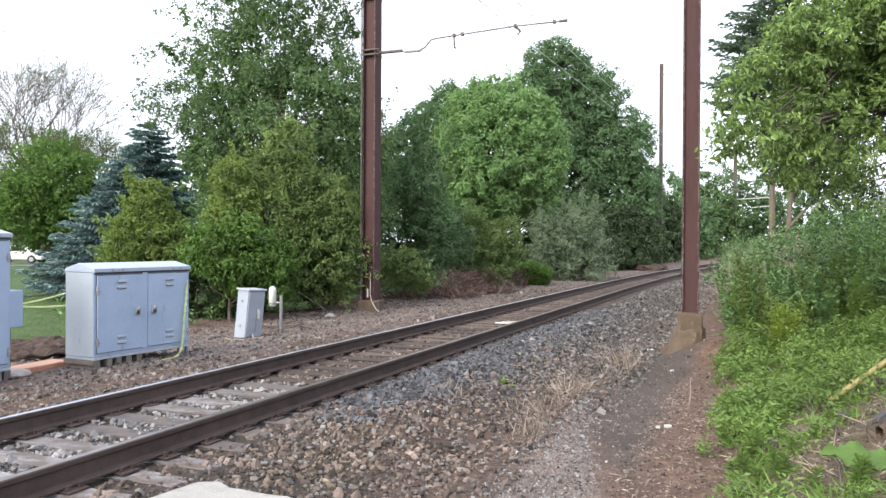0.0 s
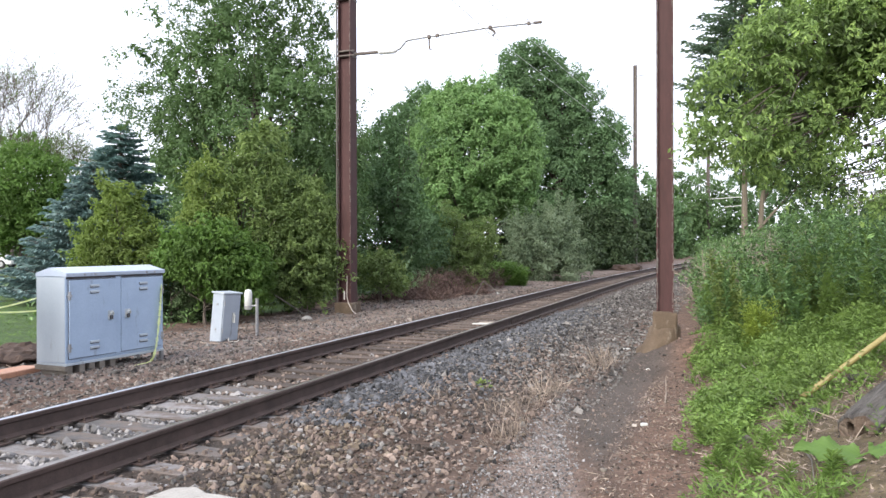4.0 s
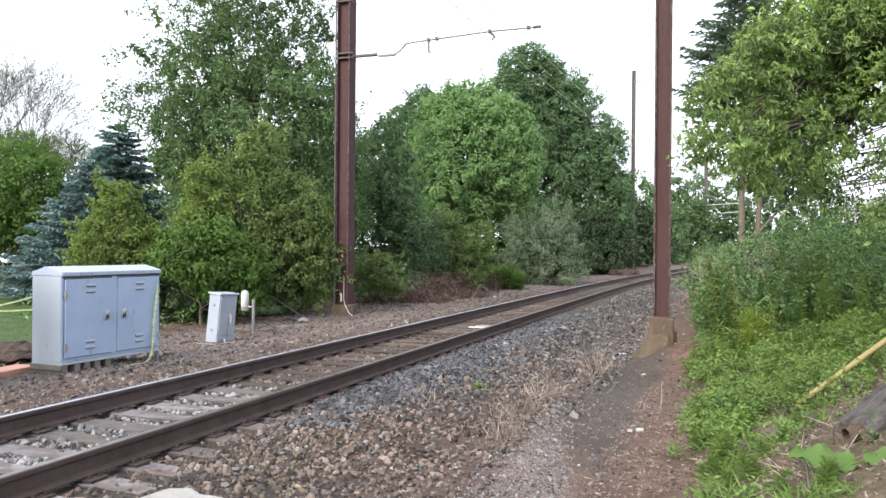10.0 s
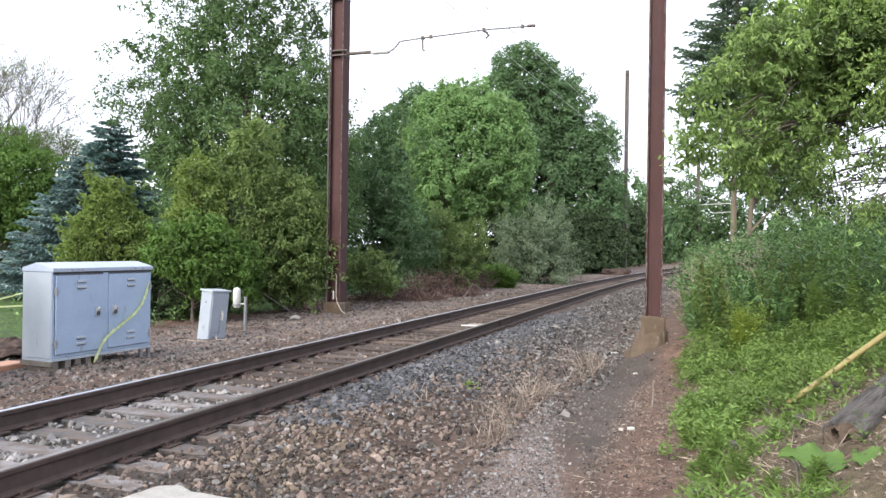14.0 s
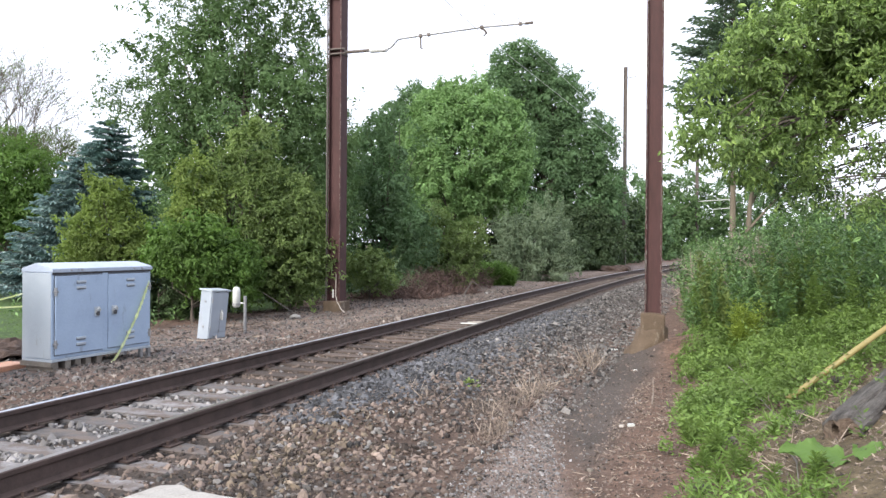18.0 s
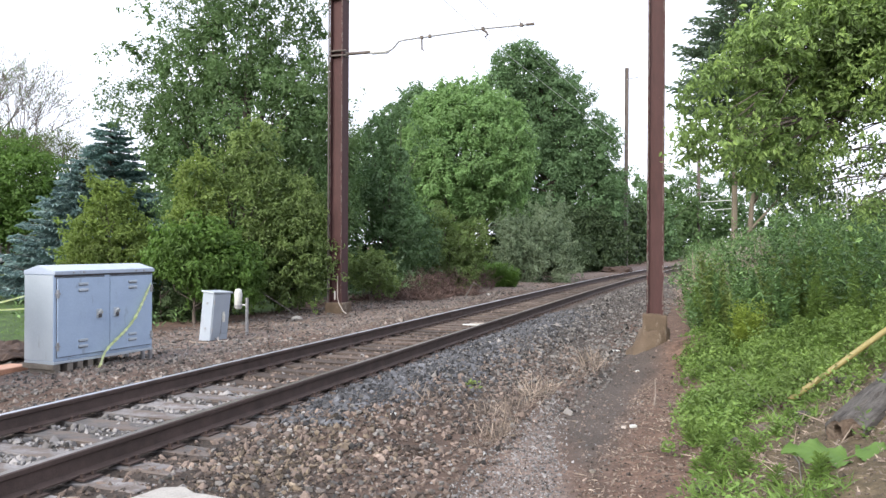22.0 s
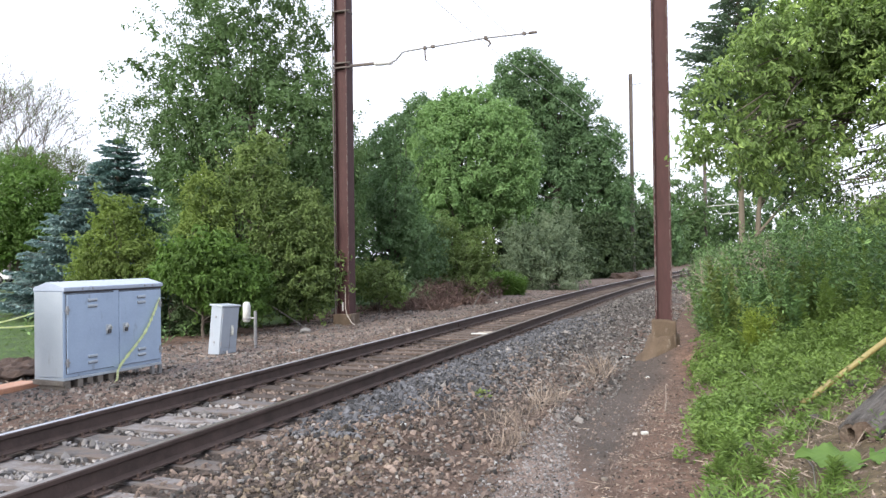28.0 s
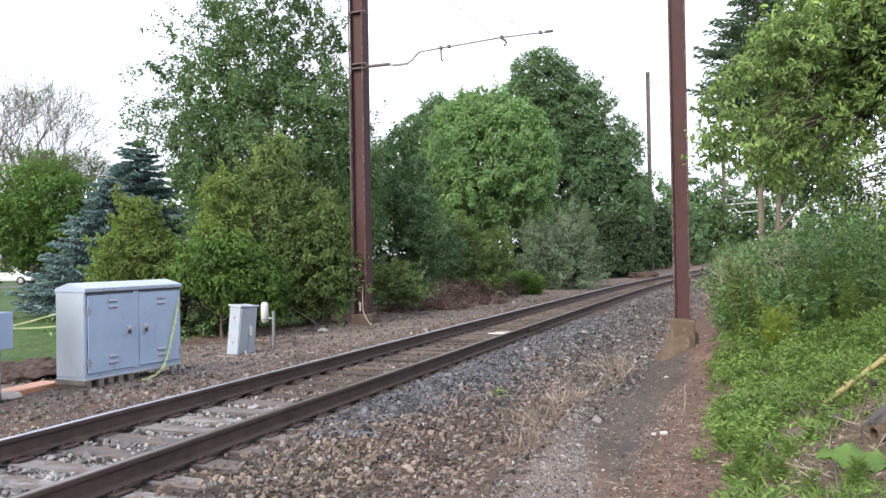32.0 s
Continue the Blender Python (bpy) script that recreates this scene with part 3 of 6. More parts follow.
part("hook", tube([(3.88, 0, 6.93), (3.98, 0, 6.87), (4.02, 0, 6.8), (3.96, 0, 6.74)], 0.03, 6), M["pole_grey"], arm)
part("spike", tube([(4.86, 0, 6.95), (4.8, 0, 7.12)], 0.012, 6), M["metal"], arm)
part("end_cap", tube([(4.98, 0, 6.95), (5.17, 0, 6.95)], 0.036, 8), M["pole_grey"], arm)

# the wires that run on from the arm along the track
wires = thing("overhead_wire", Matrix(), "pair of thin pale overhead wires running above the track", "wire")
hook = left_pole.matrix_basis @ Vector((3.96, 0, 6.74))
for name, z, first in (("contact_wire", 6.8, hook), ("messenger_wire", 7.5, hook + Vector((0, 0, 0.75)))):
    pts = [on_track(-30, -0.1, z), first] + [on_track(y, -0.1, z) for y in (34, 50, 66, 88, 108)]
    part(name, tube(pts, 0.0075, 5), M["white"], wires)
part("dropper", tube([hook, hook + Vector((0, 0, 0.75))], 0.006, 5), M["white"], wires)

# the pole beside the path
rp = Vector((3.48, 12.2, 0.0))
right_pole = thing("catenary_pole", Matrix.Translation(rp) @ Matrix.Rotation(radians(-16), 4, "Z"), "red-brown rusted steel pole on a stained concrete footing beside the path", "pole", "overhead line poles")
part("column", extrude_profile(h_profile(0.262, 0.26, 0.15, 0.026), 0.56, 15.5), M["rust"], right_pole)
bm = block(-0.187, 0.187, -0.187, 0.187, 0.15, 0.615, 0.03)
bmesh.ops.subdivide_edges(bm, edges=[e for e in bm.edges if e.calc_length() > 0.2], cuts=5, use_grid_fill=True)
for v in bm.verts:
    v.co += v.co.normalized() * 0.022 * noise.noise(v.co * 9)
part("footing", bm, M["concrete"], right_pole, "chipped stained concrete footing", smooth=True)
bm = bmesh.new()
rings = []
for j in range(7):
    u = j / 6
    ring = []
    for i in range(28):
        a = math.tau * i / 28
        r = 0.235 + 0.07 * u ** 1.2 + 0.09 * u ** 1.3 * max(0.0, math.cos(a - radians(212))) + 0.12 * u * noise.noise(Vector((math.cos(a) * 3, math.sin(a) * 3, u * 3)))
        ring.append(bm.verts.new((r * math.cos(a) - 0.05 * u, r * math.sin(a), 0.37 - 0.43 * u ** 0.9 + 0.06 * noise.noise(Vector((math.cos(a) * 4, math.sin(a) * 4, u * 3))))))
    rings.append(ring)
for r0, r1 in zip(rings, rings[1:]):
    for i in range(28):
        bm.faces.new((r0[i], r1[i], r1[(i + 1) % 28], r0[(i + 1) % 28]))
bm.faces.new(rings[0])
part("footing_skirt", bm, M["concrete"], right_pole, "spread of spilled concrete round the footing", smooth=True)
for z in (1.2, 2.6, 4.0, 5.4, 6.8):
    for sx in (-0.1, 0.1):
        part("rivet", block(sx - 0.012, sx + 0.012, -0.086, -0.07, z - 0.012, z + 0.012, 0.004), M["rust"], right_pole)


def worn_edges(pole, a, d, z0, z1, seed):
    """Flaked paint along the front edges of a steel column."""
    g = random.Random(seed)
    for sx in (-1, 1):
        bm = bmesh.new()
        for _ in range(150):
            z, h, w = g.uniform(z0, z1), g.uniform(0.015, 0.12), g.uniform(0.004, 0.012)
            x = sx * (a - w / 2 - g.choice((0.0, 0.014, 0.016)))
            block(x - w / 2, x + w / 2, -d - 0.0016, -d + 0.001, z, z + h, 0, bm)
        tagged(part("worn_edge", bm, M["bark_grey"], pole, "pale flaked paint along the edge"), kind="stuff")


worn_edges(right_pole, 0.131, 0.13, 0.6, 7.0, 3)
worn_edges(left_pole, 0.18, 0.18, 0.4, 9.0, 4)


def far_pole(y, l, height, r0, arm_z, arm_len, arm_side):
    p = on_track(y, l)
    p.z = land_z(p.x, p.y) - 0.2
    h = float(np.interp(y, _y, _h))
    t = thing("catenary_pole", Matrix.Translation(p) @ Matrix.Rotation(-h, 4, "Z"), "distant weathered brown overhead line pole among the trees", "pole", "overhead line poles")
    part("column", extrude_profile(h_profile(r0, r0, 0.03, 0.04), 0, height), M["pole_grey"], t)
    part("bracket_arm", tube([(0, 0, arm_z), (arm_side * arm_len, 0, arm_z + 0.2)], 0.06, 6), M["white"], t, "pale bracket arm")
    part("lower_arm", tube([(arm_side * arm_len * 0.45, 0, arm_z - 1.2), (arm_side * arm_len, 0, arm_z - 1.0)], 0.055, 6), M["white"], t, "pale steady arm")
    part("drop_post", tube([(arm_side * arm_len, 0, arm_z + 0.3), (arm_side * arm_len, 0, arm_z - 1.2)], 0.05, 6), M["white"], t)
    part("stay", tube([(0, 0, arm_z + 1.6), (arm_side * arm_len * 0.7, 0, arm_z + 0.2)], 0.03, 6), M["metal"], t)
    part("top_bracket", tube([(0, 0, height - 1.0), (-arm_side * 1.0, 0, height - 0.9)], 0.04, 6), M["metal"], t)
    return t


far_pole(65, -5.2, 17.7, 0.29, 7.2, 1.0, -1)
far_pole(108, -7.7, 14.8, 0.42, 8.0, 5.0, 1)


# ---- signal cabinets ----
def cabinet(name, m, w, d, z0, z1, label, lids=0.125):
    c = thing(name, m, label, "cabinet", "signal cabinets")
    body = part("body", block(0, w, 0.0, d, z0, z1, 0.012), M["paint"], c)
    # end wall sheets are a paler paint
    part("end_panel", block(-0.004, 0.0, 0.01, d - 0.01, z0 + 0.01, z1 - 0.005), M["paint_pale"], c, "pale end panel")
    o = 0.032
    bm = extrude_profile([(-o, z1), (-o, z1 + lids * 0.4), (d * 0.52, z1 + lids), (d + 0.008, z1 + lids * 0.4), (d + 0.008, z1)], -0.008, w + 0.012)
    bmesh.ops.rotate(bm, verts=bm.verts, cent=(0, 0, 0), matrix=Matrix(((0, 0, 1), (1, 0, 0), (0, 1, 0))))
    bmesh.ops.bevel(bm, geom=list(bm.edges), offset=0.006, segments=2, affect="EDGES")
    lid = part("roof", bm, M["paint_roof"], c, "pale blue-grey ridged metal roof")
    for bx in (0.28, 0.45, w - 0.35, w - 0.2):
        part("bolt", block(bx - 0.012, bx + 0.012, -o - 0.01, -o, z1 + 0.015, z1 + 0.04, 0.003), M["metal"], lid)
    for k in (0, 1):
        x0, x1 = (0.045, w / 2 - 0.05) if k == 0 else (w / 2 + 0.05, w - 0.045)
        dz = 0.055
        door = part("door", block(x0, x1, -0.022, 0.0, z0 + dz, z1 - 0.045, 0.006), M["paint"], c, "blue-grey painted steel door", m=Matrix.Translation((0, -0.001, 0)))
        part("seal", block(x0 - 0.007, x1 + 0.007, -0.006, 0.001, z0 + dz - 0.007, z1 - 0.036), M["dark_metal"], door, "dark door gap")
        lx = x0 + (x1 - x0) * 0.52
        for zz in (z1 - 0.13, z1 - 0.21, z0 + 0.17, z0 + 0.25):
            ob = part("louvre", block(lx - 0.075, lx + 0.075, -0.04, -0.02, zz - 0.016, zz + 0.016, 0.006), M["paint_pale"], door)
            part("slot", block(lx - 0.07, lx + 0.07, -0.034, -0.0215, zz - 0.024, zz - 0.014), M["dark_metal"], door)
        hx = x1 - 0.1 if k == 0 else x0 + 0.1
        hz = z0 + (z1 - z0) * 0.52
        part("latch_plate", block(hx - 0.045, hx + 0.045, -0.032, -0.02, hz - 0.07, hz + 0.06, 0.012), M["paint_pale"], door, "pale latch plate")
        part("handle", tube([(hx - 0.03, -0.034, hz - 0.02), (hx - 0.03, -0.06, hz + 0.02), (hx, -0.066, hz + 0.045), (hx + 0.03, -0.06, hz + 0.02), (hx + 0.03, -0.034, hz - 0.02)], 0.010, 8), M["white"], door, "pale steel loop handle")
        part("padlock", block(hx - 0.022, hx + 0.022, -0.06, -0.032, hz - 0.06, hz - 0.005, 0.008), M["dark_metal"], door, "small dark padlock")
        ex = x0 if k == 0 else x1
        for hzz in (z0 + 0.2, z1 - 0.25):
            part("hinge", tube([(ex + (-0.03 if k == 0 else 0.03), -0.022, hzz), (ex + (0.03 if k == 0 else -0.03), -0.03, hzz)], 0.014, 8, tube([(ex, -0.025, hzz - 0.055), (ex, -0.025, hzz + 0.055)], 0.02, 8)), M["metal"], c)
    # dark strip standing in for the shadow line below the roof lip
    part("drip_gap", block(0.01, w - 0.01, -0.008, 0.0, z1 - 0.03, z1 - 0.001), M["dark_metal"], c)
    part("mullion", block(w / 2 - 0.045, w / 2 + 0.045, -0.012, 0.0, z0 + 0.03, z1 - 0.02, 0.004), M["paint"], c)
    part("plinth_frame", block(0.0, w, -0.012, d, z0 - 0.035, z0, 0.006), M["paint_pale"], c, "pale base channel")
    return c


CAB_W = 1.72
cab_m = Matrix.Translation((-4.999, 10.053, 0.0)) @ Matrix.Rotation(radians(65.84), 4, "Z")
cab = cabinet("signal_cabinet", cab_m, CAB_W, 0.55, 0.12, 1.261, "blue-grey double-door steel signal cabinet on timber blocks")
for x in (0.02, 0.22, 0.38, 0.55, 0.73):
    part("support_block", block(x, x + 0.09, 0.0, 0.5, -0.12, 0.085, 0.008), M["wood_block"], cab, "grey timber block")
part("support_block", block(-0.02, 0.03, -0.01, 0.56, 0.02, 0.085, 0.006), M["wood_block"], cab)
for x in (1.53, 1.68):
    part("support_leg", block(x, x + 0.05, 0.0, 0.05, -0.12, 0.085, 0.004), M["metal"], cab, "grey steel leg")
part("support_leg", block(1.62, 1.68, 0.42, 0.5, -0.12, 0.085, 0.004), M["metal"], cab)

cab2_m = Matrix.Translation((-6.31, 7.55, 0.0)) @ Matrix.Rotation(radians(72), 4, "Z")
cab2 = cabinet("signal_cabinet", cab2_m, 1.92, 0.55, 0.10, 1.72, "tall blue-grey steel signal cabinet with a side box")
part("side_box", block(1.93, 2.18, 0.08, 0.4, 0.58, 1.05, 0.012), M["paint"], cab2, "blue-grey box on the end wall")
part("support_leg", block(1.9, 2.0, 0.08, 0.2, -0.12, 0.58, 0.01), M["wood_block"], cab2, "grey post leg")
for x in (0.1, 1.75):
    part("support_leg", block(x, x + 0.07, 0.02, 0.5, -0.12, 0.065, 0.006), M["metal"], cab2)

box_m = Matrix.Translation((-4.115, 13.94, -0.06)) @ Matrix.Rotation(radians(5.1), 4, "Y") @ Matrix.Rotation(radians(62), 4, "Z") @ Matrix.Diagonal((0.92, 0.96, 0.915, 1))
box = thing("junction_box", box_m, "small leaning pale grey metal junction box beside the track", "cabinet")
part("body", block(0, 0.48, 0, 0.27, -0.05, 0.93, 0.01), M["paint_box"], box)
box_door = part("door", block(0.02, 0.46, -0.016, 0.0, 0.12, 0.91, 0.006), M["paint_box"], box, "dull grey door")
part("door_gap", block(0.262, 0.268, -0.0185, -0.0165, 0.13, 0.55), M["dark_metal"], box_door)
part("kick_plate", block(0.01, 0.47, -0.012, 0.0, 0.0, 0.115, 0.004), M["paint_box"], box)
for z in (0.22, 0.72):
    part("side_latch", block(-0.012, 0.0, 0.12, 0.16, z - 0.02, z + 0.02, 0.004), M["metal"], box)
part("lid", block(-0.025, 0.505, -0.03, 0.3, 0.93, 0.965, 0.01), M["paint_pale"], box)
part("handle", tube([(0.30, -0.02, 0.52), (0.30, -0.05, 0.5), (0.30, -0.05, 0.36)], 0.016, 8, block(0.27, 0.33, -0.028, -0.016, 0.36, 0.56, 0.006)), M["white"], box, "pale latch handle")
for z in (0.2, 0.75):
    part("hinge", tube([(0.03, -0.014, z - 0.04), (0.03, -0.014, z + 0.04)], 0.012, 6), M["metal"], box)
part("cable_loop", tube([(0.2, -0.03, 0.05), (0.1, -0.12, 0.03), (0.0, -0.22, 0.02), (0.12, -0.32, 0.02), (0.3, -0.2, 0.03)], 0.012, 6), M["cable"], box)

post = thing("marker_post", Matrix.Translation((-3.7, 15.0, 0.0)), "short grey metal post holding a white lantern-like housing", "post")
part("pole", tube([(0, 0, -0.15), (0, 0, 0.64)], 0.032, 10), M["metal"], post)
part("bracket", tube([(0, 0, 0.5), (-0.13, 0, 0.5)], 0.016, 8), M["metal"], post)
lamp = part("housing", tube([(-0.17, 0, 0.42), (-0.17, 0, 0.45), (-0.17, 0, 0.74), (-0.17, 0, 0.8), (-0.17, 0, 0.82)], [0.05, 0.072, 0.075, 0.06, 0.02], 14), M["white"], post, "white rounded plastic housing", smooth=True)
part("band", tube([(-0.17, 0, 0.47), (-0.17, 0, 0.5)], 0.08, 14), M["metal"], lamp)


# ---- trees ----
def crown_points(blobs, clumps, per, rc, rng, flat=0.7, inner=0.3, sprig=0.18):
    """Leaf places, normals, clump centres, leaf directions and relative sizes: leaves on small domes that stand on the outside of the blobs,
    some drawn out into sprigs, and a share of inner domes (inner) that fills the depth."""
    blobs = np.array(blobs, float)
    c, a = blobs[:, :3], blobs[:, 3:6]
    area = (a[:, 0] * a[:, 1] + a[:, 0] * a[:, 2] + a[:, 1] * a[:, 2])
    m = clumps * 5
    pick = rng.choice(len(blobs), m, p=area / area.sum())
    u = unit(rng.normal(size=(m, 3)))
    wave = np.sin(u[:, :1] * 6 + pick[:, None] * 2.1 + 1) * np.cos(u[:, 2:] * 7 + pick[:, None]) + 0.6 * np.sin(u[:, 1:2] * 13 + u[:, 2:] * 11 + pick[:, None])
    deep = rng.random((m, 1)) < inner
    centre = c[pick] + u * a[pick] * np.where(deep, 0.5 + 0.35 * rng.random((m, 1)), 0.86 + 0.26 * rng.random((m, 1)) ** 2) * (1 + 0.09 * wave)
    near_other = np.stack([np.linalg.norm((centre - c[j]) / a[j], axis=1) + 9 * (pick == j) for j in range(len(blobs))]).min(0)
    order = np.nonzero((near_other > 0.8) | deep[:, 0])[0]
    kept = []
    for i in order:
        if len(kept) == clumps:
            break
        if not kept or np.min(np.sum((centre[kept] - centre[i]) ** 2, 1)) > (0.62 * rc) ** 2:
            kept.append(i)
    centre, pick, u, deep = centre[kept], pick[kept], u[kept], deep[kept]
    n = len(kept)
    out = unit(u / a[pick])
    axis = unit(out * 0.75 + np.array([0, 0, 0.45]) + rng.normal(size=(n, 3)) * 0.28)
    size = rc * (0.6 + 0.75 * rng.random((n, 1)))
    long = rng.random((n, 1)) < sprig
    k = np.repeat(np.arange(n), per)
    v = unit(rng.normal(size=(len(k), 3)))
    along = np.sum(v * axis[k], axis=1, keepdims=True)
    v = unit(v - axis[k] * np.minimum(0, along + 0.2) * 2)
    along = np.sum(v * axis[k], axis=1, keepdims=True)
    ax = np.where(long, 2.1, flat)[k]
    lat = np.where(long, 0.42, 1.0)[k]
    r = size[k] * (0.45 + 0.55 * rng.random((len(k), 1)) ** 0.5)
    side = v - axis[k] * along
    pos = centre[k] + r * (axis[k] * along * ax + side * lat) + rng.normal(size=(len(k), 3)) * rc * 0.07
    nrm = v * 0.6 + np.array([0, 0, 0.4]) + rng.normal(size=(len(k), 3)) * 0.42
    tang = side * 0.7 + np.array([0, 0, -0.35]) + rng.normal(size=(len(k), 3)) * 0.5
    return pos, nrm, centre, tang, np.where(deep, 1.5, 1.0)[k, 0] * rng.uniform(0.7, 1.3, len(k))


def limbs(trunk_h, r, centres, rng, count, lean=(0, 0), thick=(0.18, 0.4)):
    """Branches that leave the trunk and bend up to some of the sprays."""
    bm = bmesh.new()
    order = rng.permutation(len(centres))[:count]
    for i in order:
        c = Vector(centres[i])
        z = min(max(trunk_h * 0.25, c.z * rng.uniform(0.35, 0.75)), trunk_h)
        start = Vector((lean[0] * z, lean[1] * z, z))
        midp = start.lerp(c, 0.5) + Vector((rng.uniform(-0.2, 0.2), rng.uniform(-0.2, 0.2), -0.1 * (c - start).length * rng.uniform(0, 1)))
        rr = r * rng.uniform(*thick)
        tube([start, midp, c], [rr, rr * 0.6, rr * 0.15], 5, bm, caps=False)
    return bm


def tree(name, x, y, label, blobs, trunk_h, trunk_r, clumps, per, rc, leaf, aspect, mat, seed, bark="bark", lean=(0, 0), flat=0.7, inner=0.3, branches=40, category="tree", group="", z=None, sprig=0.18):
    g = np.random.default_rng(seed)
    t = thing(name, Matrix.Translation((x, y, (land_z(x, y) if z is None else z) - 0.05)), label, category, group)
    pts = [(lean[0] * k * trunk_h / 5 + g.normal() * trunk_r * 0.3 * (k > 0), lean[1] * k * trunk_h / 5 + g.normal() * trunk_r * 0.3 * (k > 0), k * trunk_h / 5) for k in range(6)]
    part("trunk", tube(pts, [trunk_r * (1.25 if k == 0 else 1 - 0.16 * k) for k in range(6)], 10), M[bark], t)
    pos, nrm, cen, tan, big = crown_points(blobs, clumps, per, rc, g, flat, inner, sprig)
    keep = pos[:, 2] > 0.03
    pos, nrm, tan, big = pos[keep], nrm[keep], tan[keep], big[keep]
    for _ in range(min(6, branches // 10)):
        part("limb", limbs(trunk_h, trunk_r, cen, g, 1, lean, (0.35, 0.55)), M[bark], t)
    tagged(part("twigwork", limbs(trunk_h, trunk_r, cen, g, branches, lean), M[bark], t), kind="stuff")
    leaves("crown", pos, nrm, leaf * big, aspect, M[mat], t, tang=tan, rng=g, rich=y < 21)
    return t


def spruce(x, y, height, radius, label, mat, seed, count=20, leaf=0.12, low=0.06, bole=0.0, bark="bark", shape=0.8):
    """Tiers of flat boughs with side twigs that carry the needle sprays."""
    g = np.random.default_rng(seed)
    t = thing("spruce_tree", Matrix.Translation((x, y, land_z(x, y) - 0.05)), label, "tree")
    part("trunk", tube([(0, 0, 0), (0, 0, height * 0.5), (0, 0, height)], [bole or radius * 0.07, (bole or radius * 0.07) * 0.65, 0.01], 8), M[bark], t)
    P, N, T = [], [], []
    bm = bmesh.new()
    up = np.array([0, 0, 1.0])
    for w in range(count):
        f = (w + 0.4) / count
        z0 = height * (low + (0.985 - low) * f)
        reach = radius * (1 - f) ** shape + 0.1
        arms = max(9, int(10 * (1 - f) + 6))
        for k in range(arms):
            a = math.tau * (k + g.uniform(-0.35, 0.35)) / arms + w * 0.7
            z = z0 + g.uniform(-0.55, 0.55) * height / count
            ln = reach * g.uniform(0.72, 1.12)
            along = np.array([math.cos(a), math.sin(a), 0.0])
            side = np.array([-math.sin(a), math.cos(a), 0.0])
            sag, lift = g.uniform(0.12, 0.3), g.uniform(0.12, 0.24)

            def at(q):
                return along * q * ln + up * (z - sag * ln * q ** 1.2 + lift * ln * q ** 3)

            tube([(0, 0, z), tuple(at(0.5)), tuple(at(1.0))], [0.02, 0.012, 0.004], 4, bm, caps=False)
            for q in np.arange(0.16, 1.001, 0.15 / max(ln, 0.4)):
                for sd in (-1, 1):
                    tw = (0.42 * ln * (1.08 - q) + 0.07) * g.uniform(0.7, 1.1)
                    d = along * 0.75 + side * sd * 0.75 - up * g.uniform(0.0, 0.35)
                    n = max(2, int(tw / (leaf * 0.6)))
                    s = (np.arange(n) + 0.6)[:, None] / n
                    p = at(q) + d * s * tw + g.normal(size=(n, 3)) * 0.012
                    for turn in (-0.4, 0.4):
                        P.append(p + up * 0.012 * (turn > 0))
                        N.append(up + side * turn * 1.4 + g.normal(size=(n, 3)) * 0.2)
                        T.append(d + side * sd * turn * 0.6 + up * 0.12 + g.normal(size=(n, 3)) * 0.12)
    tagged(part("twigwork", bm, M["bark"], t), kind="stuff")
    P, N, T = np.concatenate(P), np.concatenate(N), np.concatenate(T)
    leaves("crown", P, N, leaf * g.uniform(0.8, 1.35, len(P)), 0.42, M[mat], t, fold=0.4, tang=T, rng=g)
    return t


# the tall ash behind the shrubs
tree("ash_tree", -6.0, 24.5, "tall loose-crowned green ash tree behind the trackside shrubs",
     [(0.2, 0, 5.2, 2.8, 2.6, 2.6), (-0.4, 0, 8.0, 1.35, 1.6, 1.8), (1.8, 0.3, 6.9, 0.8, 1.2, 1.3), (-1.9, 0, 7.2, 1.15, 1.2, 1.0), (1.9, 0.2, 4.2, 1.5, 1.8, 2.2), (0.3, 0, 10.3, 0.9, 1.0, 0.9), (-1.5, 0, 9.5, 0.75, 0.8, 0.8), (-2.3, 0, 8.5, 0.4, 0.5, 0.35), (1.7, 0, 9.0, 0.7, 0.8, 0.8), (-1.9, 0.3, 4.3, 1.0, 1.3, 1.6), (-3.5, 0, 6.4, 0.7, 0.7, 0.6), (-4.3, 0, 6.6, 0.38, 0.4, 0.3), (-4.4, 0, 5.9, 0.3, 0.3, 0.25), (-4.45, 0, 7.8, 0.25, 0.3, 0.16), (-3.1, 0, 8.0, 0.6, 0.5, 0.45), (-2.9, 0, 9.3, 0.4, 0.4, 0.35), (-2.5, 0, 5.7, 0.8, 1.0, 0.8), (-2.5, -0.2, 4.8, 0.7, 1.0, 0.7), (0.4, -0.5, 2.5, 2.9, 2.0, 2.0)],
     8.5, 0.22, 1700, 46, 0.4, 0.125, 0.44, "leaf_ash", 21, inner=0.36, branches=50, sprig=0.5)
tree("shrub", -5.4, 20.0, "tall olive-green leafy shrub at the edge of the thicket",
     [(0.65, 0, 4.2, 0.65, 0.7, 0.8), (0.3, 0, 2.9, 1.25, 1.0, 1.3), (1.5, 0.1, 2.4, 0.9, 0.9, 1.3), (1.9, 0.2, 1.5, 0.8, 0.9, 1.1), (0.4, 0, 1.4, 1.2, 0.9, 1.2)],
     3.4, 0.07, 430, 44, 0.26, 0.10, 0.5, "leaf_mid", 22, category="shrub", group="thicket shrubs", sprig=0.3)
